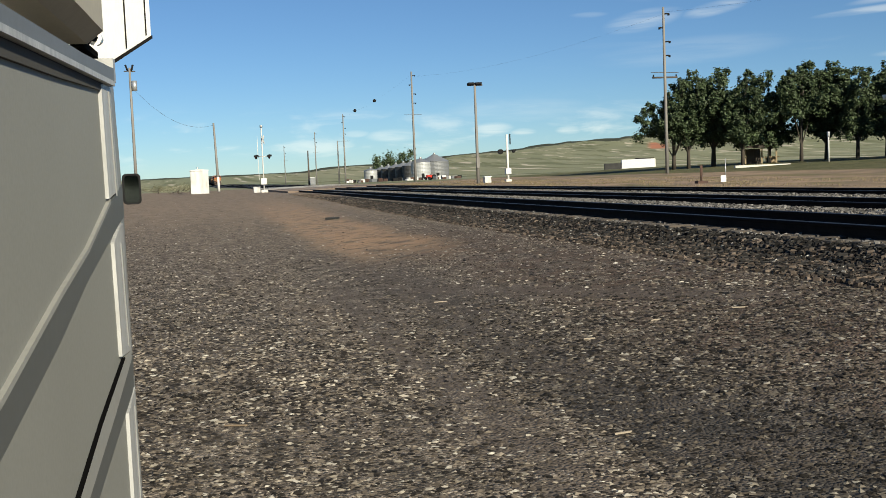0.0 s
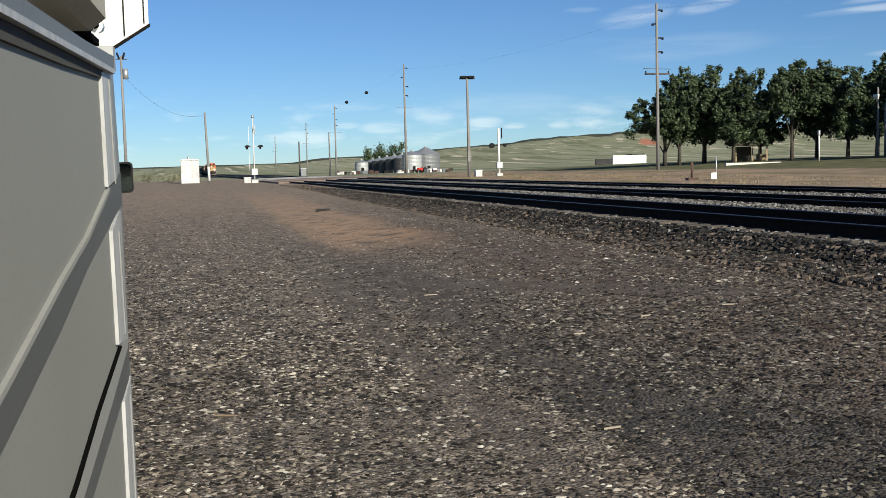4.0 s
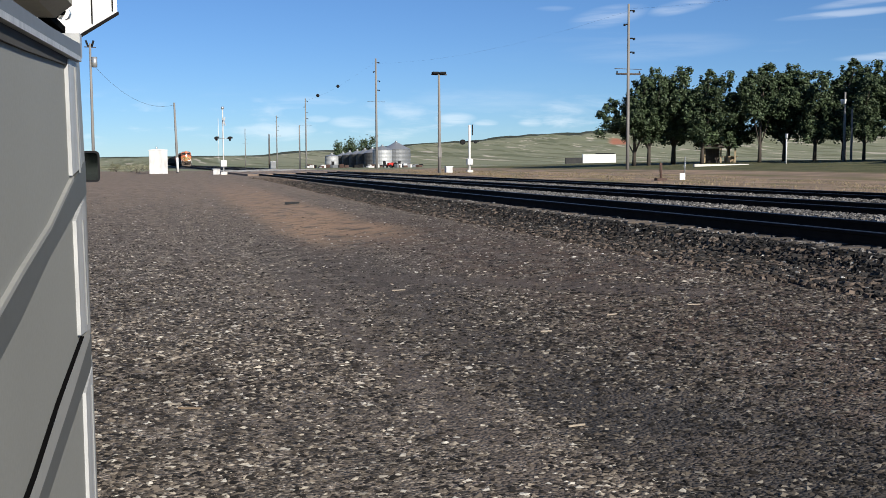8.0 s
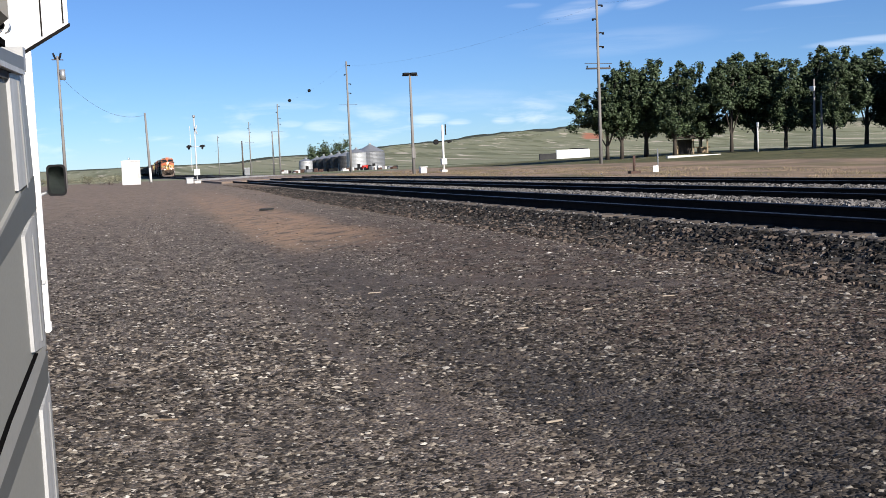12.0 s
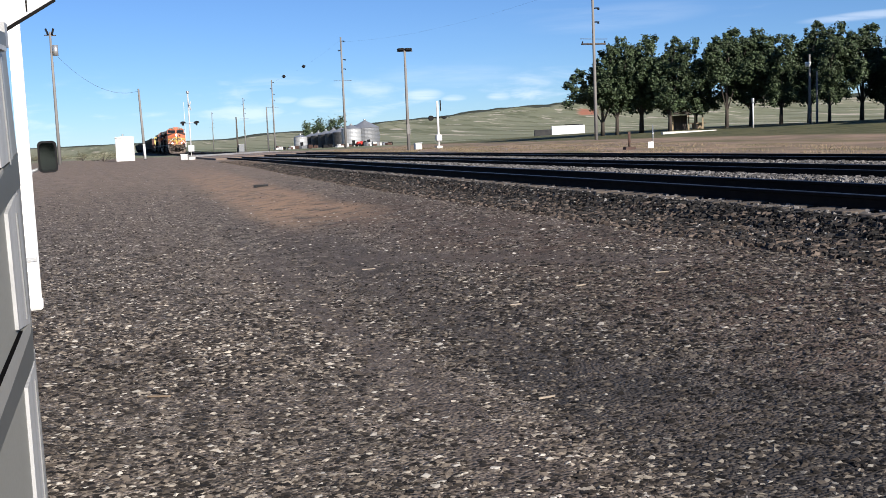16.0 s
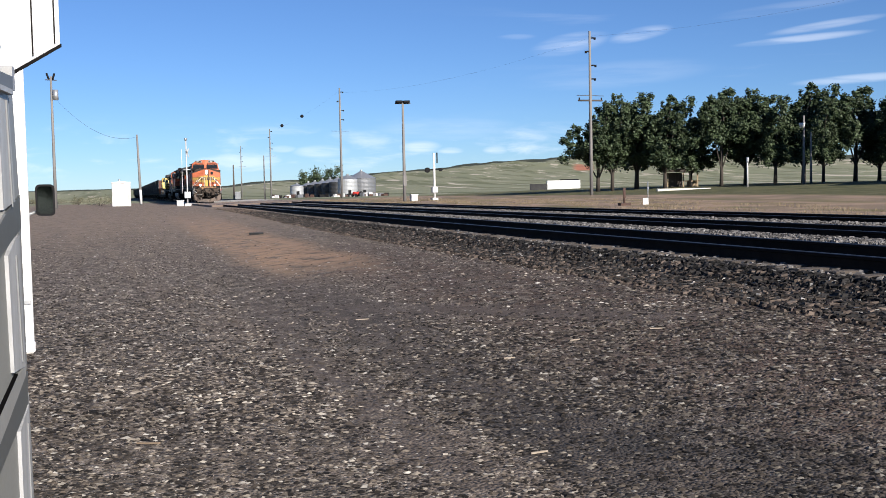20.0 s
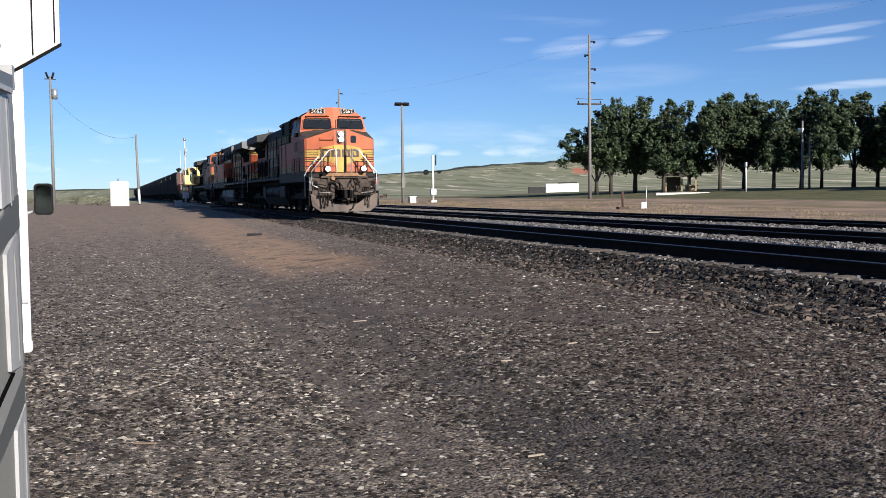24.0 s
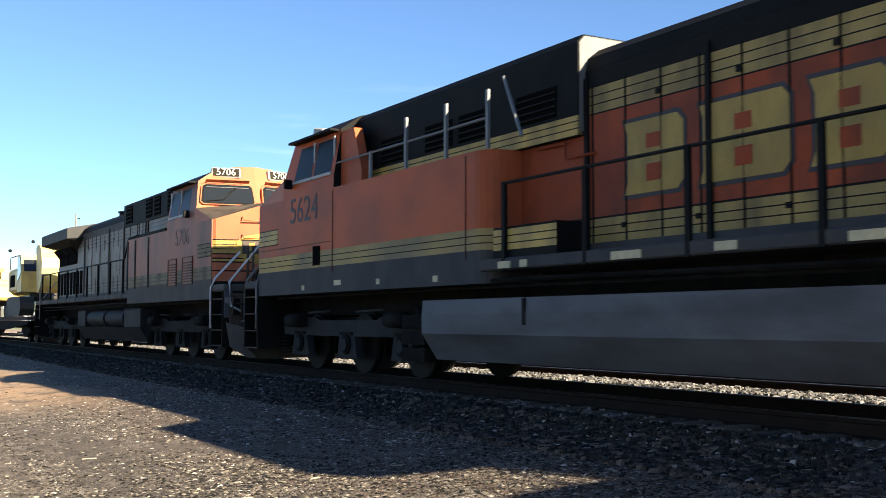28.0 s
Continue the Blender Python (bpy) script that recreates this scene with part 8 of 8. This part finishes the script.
M_postgrey = mat("grey aluminium post edge", (0.20, 0.205, 0.205), 0.45, color2=(0.15, 0.155, 0.155), scale=9, amount=0.6, stretch=(1, 6, 0.05))
M_rail = mat("grey roof rail", (0.115, 0.122, 0.126), 0.5, color2=(0.12, 0.125, 0.13), scale=6, amount=0.5)
M_beige = mat("beige plastic housing", (0.36, 0.325, 0.25), 0.55, color2=(0.21, 0.19, 0.155), scale=4, amount=0.4)
M_rvwhite = mat("white fibreglass", (0.92, 0.91, 0.88), 0.35, color2=(0.89, 0.88, 0.84), scale=3, amount=0.3)
# Glass colour lowered to stand in for a dark reflection.
M_mirror = mat("mirror glass darkened for its reflection", (0.13, 0.155, 0.155), 0.05, 1.0, amount=0.02)

rv = empty("motorhome", pose(0, 0, 0), "white and grey motorhome with an awning arm and door mirror", "motorhome")
AX = Matrix.Translation((-0.138, 1.995, 0)) @ Matrix.Rotation(radians(-2.5), 4, "Z")   # y along the panel, from its front edge


def on_panel(name, pts, x0, x1, material, label="", slope=0.0):
    """A plate on the motorhome side; slope leans it inwards towards the top."""
    bm = bm_new()
    prism(bm, pts, "x", x0, x1)
    for v in bm.verts:
        v.co.x -= slope * (v.co.z - 1.85)
    bmesh.ops.transform(bm, matrix=AX, verts=bm.verts[:])
    return part(name, bm, material, rv, label)


on_panel("side_panel", [(-2.0, 0.45), (0.05, 0.45), (-0.03, 1.735), (-2.0, 1.66)], -0.04, 0.0, M_panel, "flat grey panel")
# dark bands across the panel, outlined to fit the camera's view
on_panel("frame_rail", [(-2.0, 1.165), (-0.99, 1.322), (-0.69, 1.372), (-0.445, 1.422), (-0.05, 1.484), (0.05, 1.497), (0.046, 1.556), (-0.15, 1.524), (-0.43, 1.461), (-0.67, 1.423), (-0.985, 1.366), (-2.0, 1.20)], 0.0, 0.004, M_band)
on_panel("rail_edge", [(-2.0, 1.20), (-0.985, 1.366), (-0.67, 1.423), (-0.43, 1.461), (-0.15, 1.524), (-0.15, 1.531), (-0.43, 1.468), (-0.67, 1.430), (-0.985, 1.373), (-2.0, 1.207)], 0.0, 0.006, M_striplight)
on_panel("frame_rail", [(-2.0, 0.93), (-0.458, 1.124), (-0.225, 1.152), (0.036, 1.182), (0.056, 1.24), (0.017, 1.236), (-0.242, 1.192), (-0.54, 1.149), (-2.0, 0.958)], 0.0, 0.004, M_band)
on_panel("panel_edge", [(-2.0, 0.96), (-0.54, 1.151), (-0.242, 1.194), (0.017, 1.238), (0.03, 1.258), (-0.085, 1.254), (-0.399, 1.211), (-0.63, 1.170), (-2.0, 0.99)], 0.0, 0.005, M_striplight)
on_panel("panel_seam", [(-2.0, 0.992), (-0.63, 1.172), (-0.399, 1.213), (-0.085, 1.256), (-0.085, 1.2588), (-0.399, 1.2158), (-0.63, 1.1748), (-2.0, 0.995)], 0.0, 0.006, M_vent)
for trim, post in (([(-0.183, 1.715), (-0.168, 1.532), (-0.03, 1.545), (-0.068, 1.728)], [(-0.068, 1.728), (-0.03, 1.545), (0.046, 1.557), (0.008, 1.742)]),
                   ([(-0.14, 1.458), (-0.123, 1.266), (0.012, 1.256), (0.0, 1.486), (-0.05, 1.482)], [(0.0, 1.488), (0.012, 1.256), (0.056, 1.242), (0.052, 1.496)]),
                   ([(-0.08, 1.160), (-0.072, 0.5), (0.06, 0.5), (0.034, 1.184)], [(0.034, 1.184), (0.06, 0.5), (0.11, 0.5), (0.066, 1.20)])):
    on_panel("edge_trim", trim, 0.0, 0.006, M_trim)
    on_panel("edge_post", post, -0.05, 0.003, M_postgrey)
    (a0, z0), (a1, z1) = trim[0], trim[1]
    on_panel("trim_groove", [(a0 + 0.085, z0 - 0.004), (a1 + 0.095, z1 + 0.004), (a1 + 0.103, z1 + 0.004), (a0 + 0.093, z0 - 0.004)], 0.006, 0.008, M_postgrey)
on_panel("top_rail", [(-2.0, 1.672), (-0.085, 1.731), (-0.03, 1.733), (-0.03, 1.756), (-0.11, 1.752), (-0.39, 1.740), (-2.0, 1.695)], -0.04, 0.010, M_rail)
# the rail's highlight, painted as a thin pale strip
on_panel("rail_lip", [(-2.0, 1.664), (-0.06, 1.7225), (-0.06, 1.7305), (-2.0, 1.672)], -0.04, 0.014, M_trim)
# the roof rail's shadow, painted as a dark strip below it
on_panel("top_seal", [(-2.0, 1.640), (-0.57, 1.689), (-0.188, 1.706), (-0.10, 1.721), (-2.0, 1.663)], 0.0, 0.005, M_railshadow)
# housing above the rail
bm = bm_new()
prism(bm, [(-0.05, 1.757), (0.012, 1.757), (0.035, 1.775), (0.035, 2.05), (-0.05, 2.05)], "y", -2.0, -0.36)
bmesh.ops.transform(bm, matrix=AX, verts=bm.verts[:])
part("awning_housing", bm, M_beige, rv, "beige plastic awning housing")
bm = bm_new()
box(bm, -0.012, 0.006, -0.36, -0.20, 1.754, 1.764)
tube(bm, [(0.0, -0.30, 1.764), (0.002, -0.25, 1.782), (0.002, -0.19, 1.788)], 0.006, 7)
bmesh.ops.transform(bm, matrix=AX, verts=bm.verts[:])
lt = part("latch", bm, M_vent, rv)
bm = bm_new()
tube(bm, [(0.002, -0.20, 1.784), (0.002, -0.185, 1.788), (0.002, -0.165, 1.788)], 0.010, 9)
bmesh.ops.transform(bm, matrix=AX, verts=bm.verts[:])
part("latch_knob", bm, M_rvwhite, lt)
# white upper side, turned out to catch more sun and fit the view, with a dark lower edge and seams
UP = Matrix.Translation((-0.0957, 2.964, 0)) @ Matrix.Rotation(radians(-15), 4, "Z")      # y runs back from its front edge


def on_upper(name, pts, x0, x1, material):
    bm = bm_new()
    prism(bm, pts, "x", x0, x1)
    bmesh.ops.transform(bm, matrix=UP, verts=bm.verts[:])
    return part(name, bm, material, rv)


on_upper("upper_side", [(0.0, 1.945), (-0.352, 1.835), (-0.46, 1.80), (-1.05, 1.80), (-1.05, 3.0), (0.0, 3.0)], -0.03, 0.0, M_rvwhite)
on_upper("lower_edge", [(0.003, 1.938), (0.003, 1.946), (-0.352, 1.836), (-0.352, 1.828)], -0.035, 0.003, M_under)
for u, z in ((-0.212, 1.888), (-0.048, 1.94)):
    on_upper("seam", [(u, z), (u + 0.006, z), (u + 0.004, 3.0), (u - 0.002, 3.0)], 0.0, 0.002, M_under)
on_panel("corner_bracket", [(-0.02, 1.735), (0.012, 1.735), (0.012, 1.775), (-0.02, 1.775)], -0.03, 0.008, M_trim)
# body and far hardware
bm = bm_new()
box(bm, -2.95, -0.72, -3.0, 6.8, 0.5, 3.1, 0, 0.06)
part("body", bm, M_rvwhite, rv)
bm = bm_new()
box(bm, -2.9, -0.75, -2.9, 6.7, 0.3, 0.5)
part("chassis", bm, M_under, rv)
for u in (-1.5, 5.2):
    for xx in (-2.7, -0.95):
        bm = bm_new()
        tube(bm, [(xx - 0.1, u, 0.38), (xx + 0.1, u, 0.38)], 0.38, 16)
        part("wheel", bm, M_hose, rv)
bm = bm_new()
box(bm, -0.475, -0.415, 5.97, 6.03, 0.78, 2.75, 0, 0.012)
box(bm, -0.48, -0.41, 5.96, 6.04, 0.74, 0.80, 0, 0.01)
ar = part("awning_arm", bm, M_rvwhite, rv, "white awning arm")
bm = bm_new()
box(bm, -0.475, -0.42, 5.955, 5.972, 1.0, 1.02)
box(bm, -0.72, -0.47, 5.98, 6.02, 0.76, 0.79)
part("arm_foot", bm, M_galv, ar)
# door mirror, facing back
def rounded(hx, hz, r):
    return [(cx * (hx - r) + r * math.cos(g), cz * (hz - r) + r * math.sin(g)) for cx, cz, g0 in ((1, 1, 0), (-1, 1, 90), (-1, -1, 180), (1, -1, 270)) for g in (radians(g0 + 22.5 * k) for k in range(5))]


bm = bm_new()
prism(bm, rounded(0.060, 0.103, 0.028), "y", 0.0, 0.045)
prism(bm, rounded(0.045, 0.085, 0.025), "y", 0.045, 0.075)
mr_ = part("mirror", bm, M_dark, rv, at=pose(-0.425, 7.5, 1.535, 0, 0, 4))
bm = bm_new()
prism(bm, rounded(0.047, 0.090, 0.022), "y", -0.004, 0.0)
part("mirror_glass", bm, M_mirror, mr_)
bm = bm_new()
tube(bm, [(-0.04, 0.03, -0.07), (-0.16, 0.04, -0.11), (-0.30, 0.0, -0.16)], 0.012, 6)
tube(bm, [(-0.10, 0.03, -0.09), (-0.14, 0.03, -0.2), (-0.3, 0.0, -0.4)], 0.008, 6)
part("mirror_arm", bm, M_galv, mr_)

motions()
